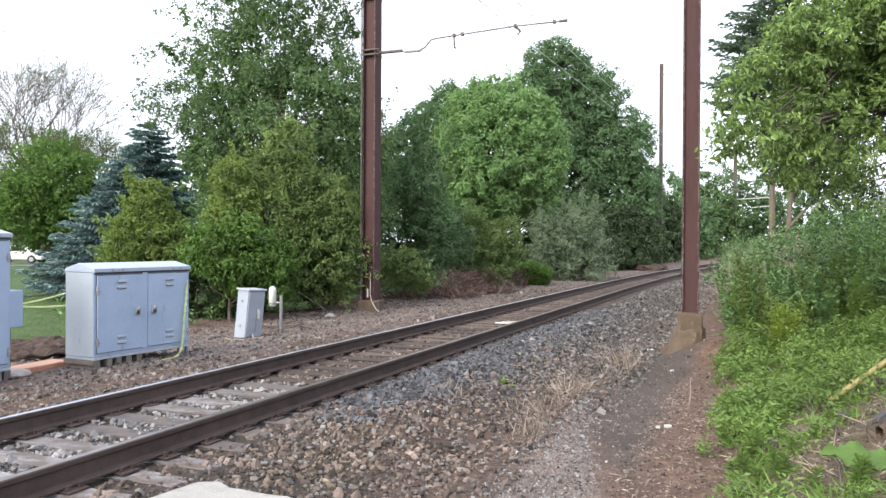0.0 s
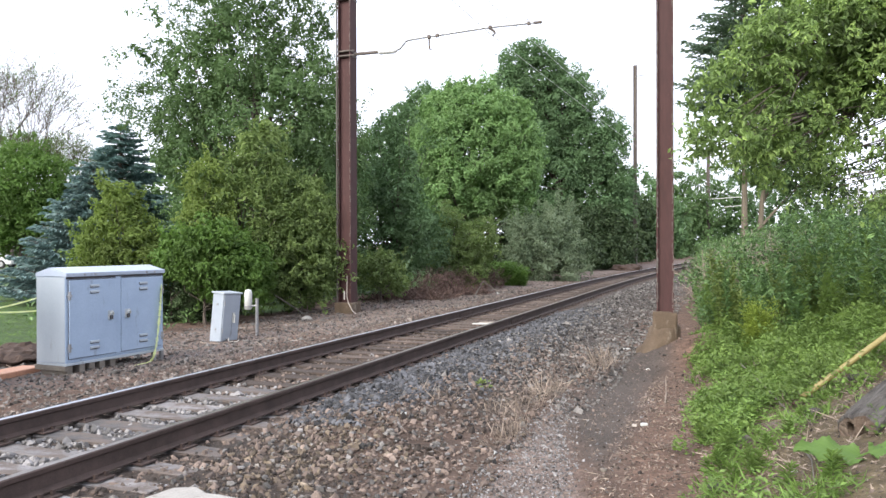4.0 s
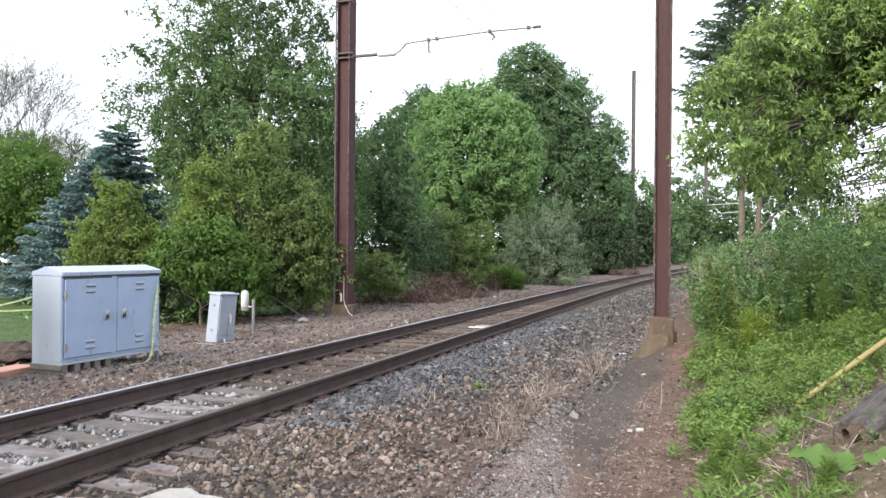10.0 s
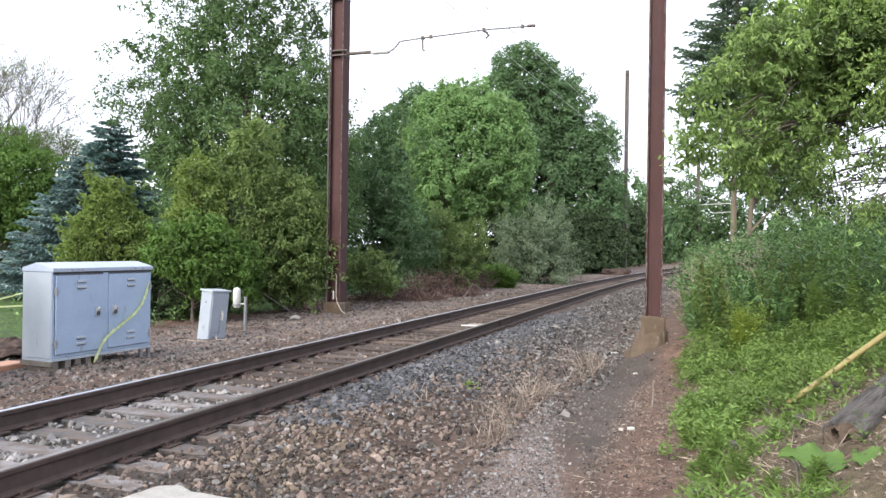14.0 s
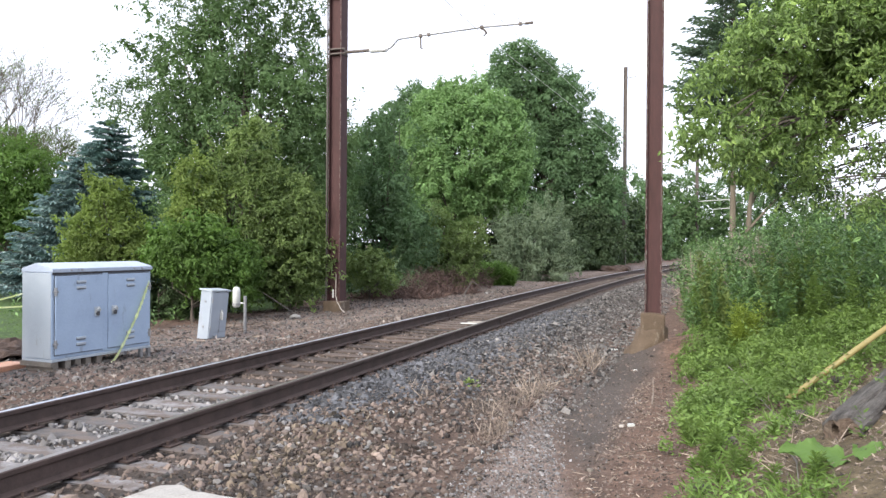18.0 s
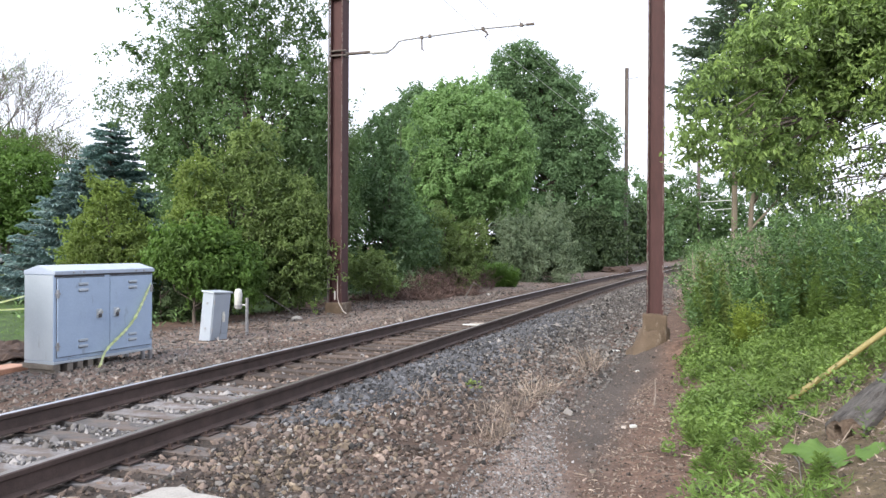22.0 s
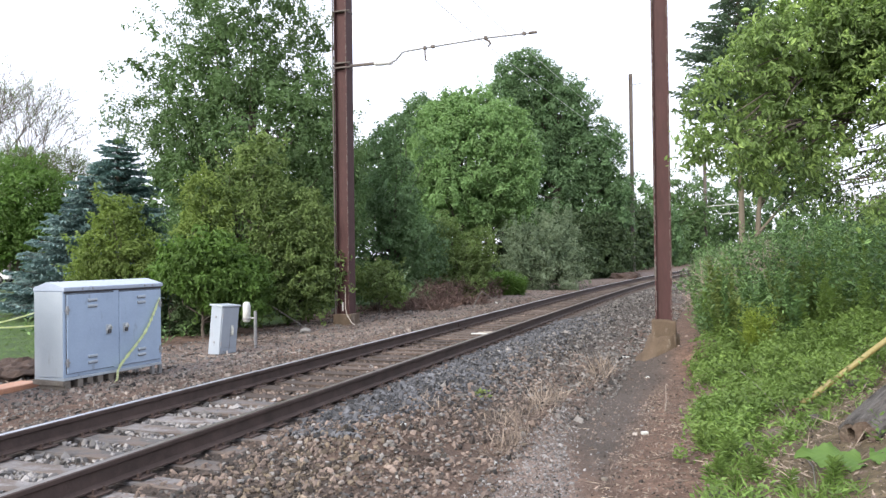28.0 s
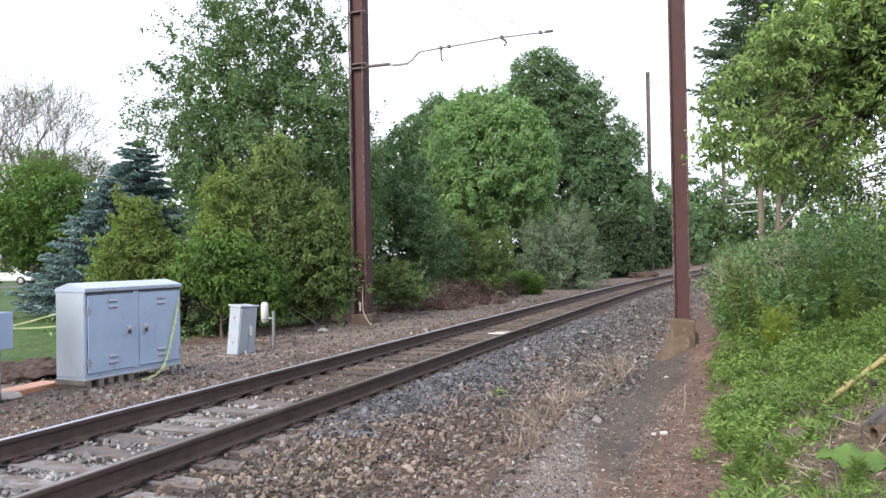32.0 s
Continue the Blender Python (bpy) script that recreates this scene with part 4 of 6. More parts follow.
tree("shrub", -6.05, 19.2, "pale yellow-green shrub with upright shoots in the thicket",
     [(0.05, 0, 3.3, 0.45, 0.5, 0.75), (0.1, 0, 2.2, 0.7, 0.65, 1.0), (-0.1, 0, 1.2, 0.8, 0.7, 0.9)],
     2.6, 0.05, 190, 44, 0.22, 0.085, 0.5, "leaf_pale", 26, category="shrub", group="thicket shrubs", sprig=0.4)
tree("shrub", -7.75, 18.2, "bushy yellow-green shrub behind the grey cabinet",
     [(0, 0, 1.6, 0.85, 0.8, 1.2), (0.0, 0, 2.7, 0.45, 0.5, 0.6), (-0.45, 0, 1.4, 0.55, 0.6, 0.95), (0.5, 0, 1.5, 0.5, 0.6, 0.9)],
     2.2, 0.05, 260, 44, 0.22, 0.09, 0.5, "leaf_yellow", 23, category="shrub", group="thicket shrubs", sprig=0.3)
tree("shrub", -5.35, 17.0, "bright green large-leaved shrub beside the junction box",
     [(0.15, 0, 1.5, 0.85, 0.8, 0.75), (0.8, 0.4, 1.15, 0.55, 0.7, 0.65), (-0.55, 0.3, 1.55, 0.5, 0.6, 0.45)],
     1.3, 0.04, 230, 40, 0.25, 0.12, 0.5, "leaf_bright", 24, category="shrub", group="thicket shrubs")
# the hollow's shade is put into this shrub's dark leaf colour
tree("shrub", -6.35, 17.7, "shrub in the hollow behind the cabinet, leaf colour darkened for shade",
     [(0, 0, 0.75, 0.75, 0.5, 0.75), (0.7, 0.2, 0.6, 0.5, 0.5, 0.6)], 0.8, 0.03, 110, 38, 0.24, 0.1, 0.5, "leaf_shaded", 27, branches=12, category="shrub", group="thicket shrubs")
tree("shrub", -3.85, 20.4, "dense green shrub at the foot of the thicket",
     [(0, 0, 1.3, 1.0, 0.9, 1.0), (-0.9, -0.6, 1.2, 0.8, 0.8, 0.8), (0.2, 0.4, 2.5, 0.8, 0.8, 0.95)],
     1.5, 0.04, 230, 44, 0.26, 0.10, 0.5, "leaf_olive", 25, category="shrub", group="thicket shrubs")
spruce(-11.5, 25.0, 4.5, 3.0, "blue-green spruce tree with drooping tiers on the lawn", "needle_blue", 31, 22, 0.2)
spruce(-12.3, 29.0, 6.5, 3.7, "dark blue-green pointed spruce tree behind the shrubs", "needle_dark", 32, 27, 0.21, shape=0.7)
tree("lawn_tree", -25.0, 45.0, "round green deciduous tree on the lawn", [(0.2, 0, 5.2, 2.6, 2.6, 2.7), (-1.2, 0, 3.6, 2.3, 2.2, 2.0), (1.3, 0, 3.6, 2.0, 2.0, 2.0)],
     4.5, 0.13, 420, 46, 0.6, 0.22, 0.5, "leaf_bright", 33)
tree("maple_tree", 1.5, 42.0, "rounded light green maple tree", [(-0.2, 0, 6.4, 3.2, 3.1, 3.1), (-0.1, 0, 8.6, 2.4, 2.3, 1.7), (-2.2, 0, 5.4, 1.6, 1.9, 2.0), (2.1, 0, 5.6, 1.5, 1.9, 2.1), (-0.8, 0, 4.3, 2.4, 2.4, 1.2), (1.9, 0, 7.9, 1.4, 1.6, 1.6), (-1.7, 0, 7.7, 1.4, 1.6, 1.4), (-1.0, 0, 10.0, 0.7, 0.8, 0.55), (0.7, 0, 10.2, 0.65, 0.8, 0.5), (-2.6, 0, 8.7, 0.6, 0.7, 0.5), (2.6, 0, 9.0, 0.55, 0.7, 0.5), (-3.4, 0, 6.8, 0.6, 0.7, 0.6), (3.2, 0, 6.9, 0.6, 0.7, 0.6)],
     8.0, 0.25, 1350, 64, 0.42, 0.155, 0.6, "leaf_maple", 34, inner=0.3, sprig=0.42)
tree("broadleaf_tree", -1.0, 50.0, "darker green tree behind the maple", [(-0.3, 0, 10.7, 1.1, 1.4, 1.3), (-1.6, 0, 9.5, 1.2, 1.4, 1.4), (-2.9, 0, 7.9, 1.4, 1.6, 1.5), (-4.3, 0, 5.7, 1.1, 1.3, 1.6), (0.9, 0, 10.2, 1.1, 1.4, 1.3), (0.2, 0, 7, 2.0, 2.2, 2.6), (-0.6, 0, 4, 2.0, 2.2, 3.0)],
     8.0, 0.2, 700, 46, 0.55, 0.24, 0.55, "leaf_dark", 35)
# shade under the maple, given by a low tree with darkened leaves
tree("broadleaf_tree", 2.6, 46.0, "low understorey tree behind the maple, leaf colour darkened for shade", [(0, 0, 2.6, 2.6, 1.8, 2.2), (-2.6, 0.3, 2.4, 1.8, 1.6, 2.0), (2.2, 0.3, 2.4, 1.6, 1.6, 1.9)],
     2.6, 0.1, 300, 44, 0.5, 0.2, 0.55, "leaf_shaded", 42, sprig=0.2)
tree("broadleaf_tree", 9.2, 60.0, "very tall dense dark green broadleaf tree", [(-2.4, 0, 15.0, 2.5, 2.5, 2.6), (-3.6, 0, 13.6, 1.8, 1.9, 2.3), (-0.1, 0, 12.9, 2.6, 2.6, 2.7), (-2.6, 0, 10.5, 2.9, 2.9, 3.4), (2.1, 0, 9.5, 2.7, 2.7, 2.8), (2.6, 0, 5.6, 2.8, 2.9, 3.0), (-1.5, 0, 6.4, 3.6, 3.5, 3.4)],
     13.0, 0.4, 1350, 62, 0.62, 0.21, 0.6, "leaf_dark", 36, inner=0.3, sprig=0.14)
# the tall tree's shaded lower crown, added as a tree with darkened leaves
tree("broadleaf_tree", 9.4, 57.5, "low tree added as the tall one's shaded lower crown, leaf colour darkened", [(-0.6, 0, 2.7, 3.6, 2.6, 2.2), (2.9, 0.5, 2.5, 2.0, 2.0, 2.1), (-3.4, -1.0, 2.0, 1.8, 1.6, 1.7)],
     3.0, 0.12, 430, 44, 0.55, 0.21, 0.55, "leaf_shaded", 41, sprig=0.2)
tree("shrub", 4.4, 38.6, "silvery green willowy shrub", [(0.3, 0, 1.8, 1.6, 1.5, 1.6), (0.6, -0.2, 0.8, 2.0, 1.4, 0.9), (1.3, 0, 2.9, 0.8, 0.9, 1.1), (-0.5, 0, 2.3, 0.8, 0.9, 1.1), (1.7, 0, 1.5, 0.8, 0.9, 1.1)],
     2.6, 0.08, 360, 50, 0.38, 0.17, 0.26, "leaf_silver", 37, category="shrub", sprig=0.6)
tree("broadleaf_tree", -1.7, 27.5, "thin dark green tree behind the steel pole", [(-0.2, 0, 3.2, 0.95, 1.0, 1.7), (-0.9, 0.8, 3.4, 0.7, 0.8, 1.3), (-1.5, 0.9, 2.6, 0.8, 0.8, 1.3), (0.1, 0, 4.9, 0.55, 0.6, 0.6), (-0.35, 0, 6.0, 0.45, 0.5, 0.4), (0.35, 0, 6.4, 0.3, 0.35, 0.25), (0.9, 0, 5.4, 0.3, 0.3, 0.18), (0.4, 0, 2.2, 0.7, 0.9, 1.5), (1.1, 1.0, 1.9, 0.6, 0.8, 1.0), (-0.8, 0, 2, 1.1, 1.1, 1.8)],
     5.0, 0.1, 500, 42, 0.34, 0.13, 0.5, "leaf_dark", 38, inner=0.2, sprig=0.35)
tree("shrub", 0.5, 30.5, "yellowish green bushy shrub beside the track", [(-0.55, 0, 2.1, 0.6, 0.7, 1.2), (0.5, 0, 1.6, 0.75, 0.8, 1.0), (0.0, 0, 1.1, 1.1, 0.9, 1.0), (1.1, 0, 2.1, 0.4, 0.5, 0.7)],
     2.0, 0.05, 280, 44, 0.28, 0.12, 0.4, "leaf_mid", 39, category="shrub", group="trackside shrubs", sprig=0.5)
tree("shrub", -2.0, 23.6, "low yellow-green shrub at the foot of the pole", [(-0.1, 0, 1.0, 0.6, 0.6, 0.5), (0.45, 0.2, 0.75, 0.45, 0.5, 0.4), (0.2, 0.2, 1.25, 0.3, 0.3, 0.3)],
     1.0, 0.03, 115, 36, 0.2, 0.09, 0.5, "leaf_mid", 40, category="shrub", group="trackside shrubs", sprig=0.35)
# canopy shade at the tall tree's foot is coloured into these shrubs' leaves
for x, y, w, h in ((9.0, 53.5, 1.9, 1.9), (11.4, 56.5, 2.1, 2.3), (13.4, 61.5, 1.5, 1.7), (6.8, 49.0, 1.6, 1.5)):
    tree("shrub", x, y, "low shrub at the foot of the tall tree, leaf colour darkened for shade", [(0, 0, h * 0.5, w, w * 0.8, h * 0.55), (w * 0.5, 0, h * 0.7, w * 0.5, w * 0.5, h * 0.45)],
         h * 0.6, 0.05, 130, 36, 0.4, 0.2, 0.5, "leaf_shaded", int(x * 10), branches=10, category="shrub", group="trackside shrubs")
# woods behind the far pole and along the curve
k = 50
for x, y, w, h, mat in ((18.5, 82, 4.5, 8, "leaf_shaded"), (25, 98, 5.5, 11, "leaf_dark"), (33, 112, 6, 12.5, "leaf_ash"), (42, 125, 6.5, 14, "leaf_ash"), (52, 130, 7, 13.5, "leaf_dark"), (62, 128, 6.5, 12, "leaf_ash"), (66, 112, 6, 8, "leaf_shaded"), (76, 122, 6.5, 9, "leaf_ash"), (58, 104, 5, 6, "leaf_shaded"), (14.5, 72, 3.2, 5, "leaf_shaded"), (-14, 70, 7, 12, "leaf_dark"), (-28, 78, 7, 10, "leaf_ash"), (-55, 92, 8, 11, "leaf_dark"), (-70, 92, 8, 12, "leaf_ash"), (-42, 95, 8, 8, "leaf_dark")):
    tree("broadleaf_tree", x, y, "distant green broadleaf tree along the curve", [(0, 0, h * 0.55, w * 0.75, w * 0.7, h * 0.45), (w * 0.4, 0, h * 0.4, w * 0.55, w * 0.5, h * 0.38), (-w * 0.4, 0, h * 0.38, w * 0.55, w * 0.5, h * 0.36), (0, 0, h * 0.16, w * 0.85, w * 0.7, h * 0.2)],
         h * 0.7, 0.25, 240, 32, 0.95, 0.46, 0.6, mat, k, branches=15, group="woods along the curve")
    k += 1

# the tree over the bank: trunk beyond the view, boughs over the path
cherry = tree("cherry_tree", 7.2, 10.5, "leafy green tree with boughs hanging over the bank and path",
              [(-1.85, 0.3, 3.4, 1.1, 1.1, 0.75), (-1.75, -0.3, 3.5, 0.6, 0.5, 0.5), (-2.2, 0.1, 2.5, 0.7, 0.7, 0.42), (-1.35, -0.2, 2.75, 0.75, 0.7, 0.5), (-1.3, -0.2, 3.4, 0.8, 0.8, 0.5), (-0.5, -0.5, 3.5, 1.0, 1.2, 0.9)],
              3.0, 0.06, 720, 34, 0.2, 0.08, 0.42, "leaf_cherry", 61, inner=0.42, branches=10, z=1.2, sprig=0.5)
BOUGHS = []


def bough(pivot, blobs, clumps, per, leaf, seed, mat="leaf_cherry"):
    """A leafy bough of the cherry, with its own branch, that turns about the place where it leaves the limb."""
    g = np.random.default_rng(seed)
    rel = [(x - pivot[0], y - pivot[1], z - pivot[2], a, b, c) for x, y, z, a, b, c in blobs]
    pos, nrm, cen, tan, big = crown_points(rel, clumps, per, 0.17, g, 0.7, 0.3, 0.5)
    tan[:, 2] -= 0.35
    ob = leaves("crown", pos, nrm, leaf * np.minimum(big, 1.3), 0.44, M[mat], cherry, tang=tan, rng=g, rich=True)
    ob.matrix_basis = Matrix.Translation(pivot)
    bm = bmesh.new()
    for c in cen[:: max(1, len(cen) // 9)]:
        c = Vector(c)
        tube([(0, 0, 0), tuple(c * 0.5 + Vector((0, 0, 0.06))), tuple(c)], [0.016, 0.01, 0.003], 5, bm, caps=False)
    part("twig", bm, M["bark"], ob)
    BOUGHS.append((ob, pivot, seed))


bough((-2.4, -0.3, 2.8), [(-3.4, -0.5, 2.4, 0.6, 0.7, 0.45), (-3.8, -0.7, 2.85, 0.16, 0.2, 0.1), (-3.6, -0.6, 2.75, 0.25, 0.35, 0.2)], 52, 26, 0.08, 201)
bough((-2.2, -0.3, 2.3), [(-3.6, -0.6, 1.8, 0.42, 0.5, 0.22), (-4.0, -0.8, 1.87, 0.2, 0.25, 0.14)], 36, 26, 0.08, 202)
bough((-2.2, -0.3, 3.2), [(-2.9, -0.5, 3.0, 0.55, 0.6, 0.4)], 56, 32, 0.08, 203)
bough((-1.7, -0.2, 2.3), [(-2.98, -0.5, 1.62, 0.48, 0.5, 0.24), (-2.5, -0.3, 1.95, 0.6, 0.5, 0.3)], 66, 30, 0.08, 204)
bough((-0.6, -0.2, 2.4), [(-1.9, -0.6, 2.0, 0.6, 0.7, 0.4), (-1.3, -0.4, 2.2, 0.6, 0.8, 0.4)], 46, 18, 0.07, 205)
bough((-0.6, -0.2, 2.0), [(-1.95, -0.6, 1.55, 0.6, 0.6, 0.26), (-1.3, -0.5, 1.6, 0.5, 0.5, 0.26)], 36, 18, 0.07, 206)
bough((-0.5, -0.2, 1.5), [(-1.6, -0.5, 1.0, 0.42, 0.4, 0.14), (-2.16, -0.2, 1.3, 0.28, 0.3, 0.2)], 34, 20, 0.07, 207)
# inner bough in darker leaves, colouring in its backlit shade
bough((-0.6, 0.3, 1.9), [(-1.7, 0.2, 1.75, 0.75, 0.5, 0.42), (-1.3, 0.3, 1.35, 0.6, 0.5, 0.3), (-2.1, 0.2, 1.3, 0.35, 0.4, 0.25)], 58, 16, 0.06, 208, "leaf_shaded")
spruce(8.55, 22.0, 11.3, 2.0, "grey-green spruce with a pale bare bole behind the leafy tree", "needle_green", 62, 17, 0.16, 0.48, 0.10, "bark_pale")
tree("broadleaf_tree", 8.72, 22.0, "slim leaning tree with a pale trunk on the bank", [(0.6, 0, 3.7, 0.9, 1.0, 0.8), (1.5, 0, 3.4, 0.8, 0.9, 0.5), (0.9, 0, 4.6, 1.3, 1.3, 1.0)],
     4.4, 0.12, 260, 36, 0.32, 0.11, 0.5, "leaf_ash", 64, bark="bark_pale", lean=(0.14, 0), branches=4)


def bare_tree(x, y, height, label, seed, leafy_tips=5):
    g = random.Random(seed)
    t = thing("bare_tree", Matrix.Translation((x, y, land_z(x, y) - 0.05)), label, "tree")
    tips = []

    def grow(bm, p, d, ln, r, depth):
        q = p + d * ln * 0.5 + Vector((g.uniform(-1, 1), g.uniform(-1, 1), 0)) * ln * 0.06
        e = p + d * ln
        tube([p, q, e], [max(r, 0.018), max(r * 0.8, 0.016), max(r * 0.6, 0.013)], 5 if depth < 3 else 3, bm, caps=False)
        if depth == 7:
            tips.append(e)
            return
        for _ in range(3 if depth < 4 else 2):
            a = (d + Vector((g.uniform(-1, 1), g.uniform(-1, 1), g.uniform(-0.25, 0.45))) * 0.6).normalized()
            grow(bm, e, a, ln * g.uniform(0.62, 0.86), r * 0.6, depth + 1)

    part("trunk", tube([(0, 0, 0), (0, 0, height * 0.24)], [0.28, 0.22], 8), M["bark"], t)
    for k in range(6):
        bm = bmesh.new()
        a = math.tau * k / 6 + g.uniform(-0.3, 0.3)
        s = 0.12 if k == 5 else 0.42
        grow(bm, Vector((0, 0, height * (0.19 + 0.01 * k))), Vector((s * math.cos(a), s * math.sin(a), 0.9)).normalized(), height * 0.2, 0.14, 1)
        part("limb", bm, M["bark"], t)
    r = np.random.default_rng(seed)
    P = np.array([tuple(p) for p in tips])
    P = np.repeat(P, leafy_tips, 0) + r.normal(size=(len(P) * leafy_tips, 3)) * 0.3
    leaves("crown", P, r.normal(size=P.shape), 0.2 * r.uniform(0.6, 1.3, len(P)), 0.45, M["leaf_olive"], t, rng=r)
    return t


bare_tree(-42.6, 75.0, 21.3, "nearly bare grey tree with sparse young leaves", 66, 3)
bare_tree(-46.5, 77.0, 16.0, "grey tree with thin olive young leaves", 67, 9)
bare_tree(-38.6, 78.0, 14.0, "small grey tree with thin olive young leaves", 68, 7)


# ---- weeds and grass ----
def weeds(name, n, xs, ys, height, mat, label, seed, leaf=0.06, per=26, aspect=0.38, cond=None, spread=0.12):
    g = np.random.default_rng(seed)
    x, y = g.uniform(*xs, n), g.uniform(*ys, n)
    if cond is not None:
        ok = cond(x, y, g)
        x, y = x[ok], y[ok]
    z = land(x, y)
    h = height * g.uniform(0.5, 1.15, len(x)) * (0.85 + 0.3 * np.sin(x * 1.3 + y * 0.7))
    k = np.repeat(np.arange(len(x)), per)
    f = g.random(len(k)) ** 0.75
    lean = g.normal(size=(len(x), 2)) * 0.16
    ang = g.uniform(0, math.tau, len(k))
    rad = spread * g.uniform(0.3, 1.0, len(k)) * (1.15 - 0.5 * f)
    P = np.stack([x[k] + lean[k, 0] * h[k] * f + rad * np.cos(ang), y[k] + lean[k, 1] * h[k] * f + rad * np.sin(ang), z[k] + h[k] * f], 1)
    T = np.stack([np.cos(ang), np.sin(ang), g.uniform(-0.1, 0.9, len(k))], 1)
    N = np.stack([-0.4 * np.cos(ang), -0.4 * np.sin(ang), np.ones(len(k))], 1) + g.normal(size=(len(k), 3)) * 0.35
    ob = leaves(name, P, N, leaf * g.uniform(0.6, 1.35, len(k)), aspect, M[mat], None, tang=T, rng=g, rich=leaf > 0.08 and leaf < 0.09)
    return tagged(ob, label, "weeds", kind="stuff")


def blades(name, n, xs, ys, height, mat, label, seed, cond, width=0.006, lie=0.7):
    g = np.random.default_rng(seed)
    x, y = g.uniform(*xs, n), g.uniform(*ys, n)
    ok = cond(x, y, g)
    x, y = x[ok], y[ok]
    h = height * g.uniform(0.4, 1.2, len(x))
    d = unit(np.stack([g.normal(size=len(x)), g.normal(size=len(x)), g.uniform(0.05, 1.0, len(x)) * (1.4 - lie)], 1))
    P = np.stack([x, y, land(x, y) + 0.01], 1) + d * h[:, None] * 0.5
    ob = leaves(name, P, g.normal(size=(len(x), 3)), h, width / height * 2, M[mat], None, tang=d, rng=g)
    return tagged(ob, label, "dry grass", kind="stuff")


def b_of(x, y):
    return (x - bank_edge(y)) * 0.95


def mounds(name, blobs, clumps, per, rc, leaf, aspect, mat, label, seed, flat=0.8):
    """Tall weeds: shoots in many small uneven mounds."""
    g = np.random.default_rng(seed)
    pos, nrm, _, _, _ = crown_points(blobs, clumps, per, rc, g, flat, 0.3, 0.35)
    keep = pos[:, 2] > land(pos[:, 0], pos[:, 1]) - 0.02
    pos, nrm = pos[keep], nrm[keep]
    ob = leaves(name, pos, nrm, leaf * g.uniform(0.6, 1.4, len(pos)), aspect, M[mat], rng=g)
    return tagged(ob, label, "weeds", kind="stuff")


gm = np.random.default_rng(70)
near, back = [], []
for _ in range(2600):
    y = gm.uniform(8.6, 44)
    b = gm.uniform(0.35, 5.2)
    x = bank_edge(y) + b / 0.95
    if y < 11.6 - 0.7 * max(0.0, b - 0.8) + 4.0 * max(0.0, 1 - b / 1.3) or gm.random() > min(1, 15 / y) * 0.34:
        continue
    if math.hypot(x - 6.55, y - 12.6) < 0.5 or math.hypot(x - 5.9, y - 12.5) < 0.35:
        continue
    h = (1.0 + 0.5 * (15.5 < y < 25)) * gm.uniform(0.28, 0.52) * (0.55 + 0.45 * min(1, b / 0.8)) * (1 + 0.012 * y)
    (near if y < 17 else back).append((x, y, land_z(x, y) + h * 0.75, h * gm.uniform(0.6, 1.0), h * gm.uniform(0.6, 1.0), h))
mounds("bank_weeds", near, 560, 22, 0.2, 0.082, 0.42, "weed", "dense tall green weeds covering the bank", 71)
mounds("bank_weeds_beyond", back, 1500, 28, 0.28, 0.105, 0.4, "weed", "green weeds and brambles further along the bank", 77)
weeds("bank_weed_shoots", 2500, (3.6, 10.5), (8.4, 20), 1.3, "weed", "upright leafy weed shoots at the front of the bank", 80, 0.105, 24, 0.34, spread=0.1,
      cond=lambda x, y, g: (b_of(x, y) > 0.12) & (b_of(x, y) < 3.2) & (y > 11.1 - 0.7 * np.clip(b_of(x, y) - 0.8, 0, 4) + 4.0 * np.clip(1 - b_of(x, y) / 1.3, 0, 1)) & (np.sin(x * 2.7 + 1) * np.sin(y * 1.7) > -0.45) & (g.random(len(x)) < 0.75))
weeds("bank_weed_pale_shoots", 1300, (3.6, 10.5), (8.4, 20), 1.15, "weed_light", "lighter green leafy weed stems at the front of the bank", 108, 0.085, 26, 0.38, spread=0.085,
      cond=lambda x, y, g: (b_of(x, y) > 0.12) & (b_of(x, y) < 3.2) & (y > 10.9 - 0.7 * np.clip(b_of(x, y) - 0.8, 0, 4) + 4.0 * np.clip(1 - b_of(x, y) / 1.3, 0, 1)) & (np.sin(x * 2.1 + 2) * np.sin(y * 2.3 + 1) > 0.15) & (g.random(len(x)) < 0.9))
weeds("bank_weed_tops", 700, (3.2, 13), (9.4, 26), 1.3, "leaf_yellow", "paler yellow-green tops among the bank weeds", 86, 0.07, 30, 0.3, spread=0.06,
      cond=lambda x, y, g: (b_of(x, y) > 0.15) & (b_of(x, y) < 3.5) & (y > 11.3 + 4.0 * np.clip(1 - b_of(x, y) / 1.3, 0, 1)) & (np.sin(x * 1.9) * np.sin(y * 1.3 + 1) > 0.3))
weeds("bank_weed_stalks", 900, (3.5, 16), (9.5, 30), 1.35, "leaf_yellow", "thin seeding stalks among the bank weeds", 78, 0.05, 22, 0.3, spread=0.04,
      cond=lambda x, y, g: (b_of(x, y) > 0.4) & (b_of(x, y) < 4) & (g.random(len(x)) < 0.35))
for x, y, r in ((5.35, 11.9, 0.2), (5.7, 11.6, 0.14), (5.5, 15.2, 0.25), (4.35, 11.9, 0.14)):
    weeds("dock_stalks", 16, (x - r, x + r), (y - r, y + r), 1.05, "dock", "upright yellow-green seeding dock stalks on the bank", int(x * 100), 0.09, 70, 0.36, spread=0.07)
weeds("lime_fern", 60, (4.33, 4.62), (10.85, 11.1), 0.62, "leaf_lime", "bright lime-green feathery plant on the bank", 88, 0.07, 60, 0.2, spread=0.14)
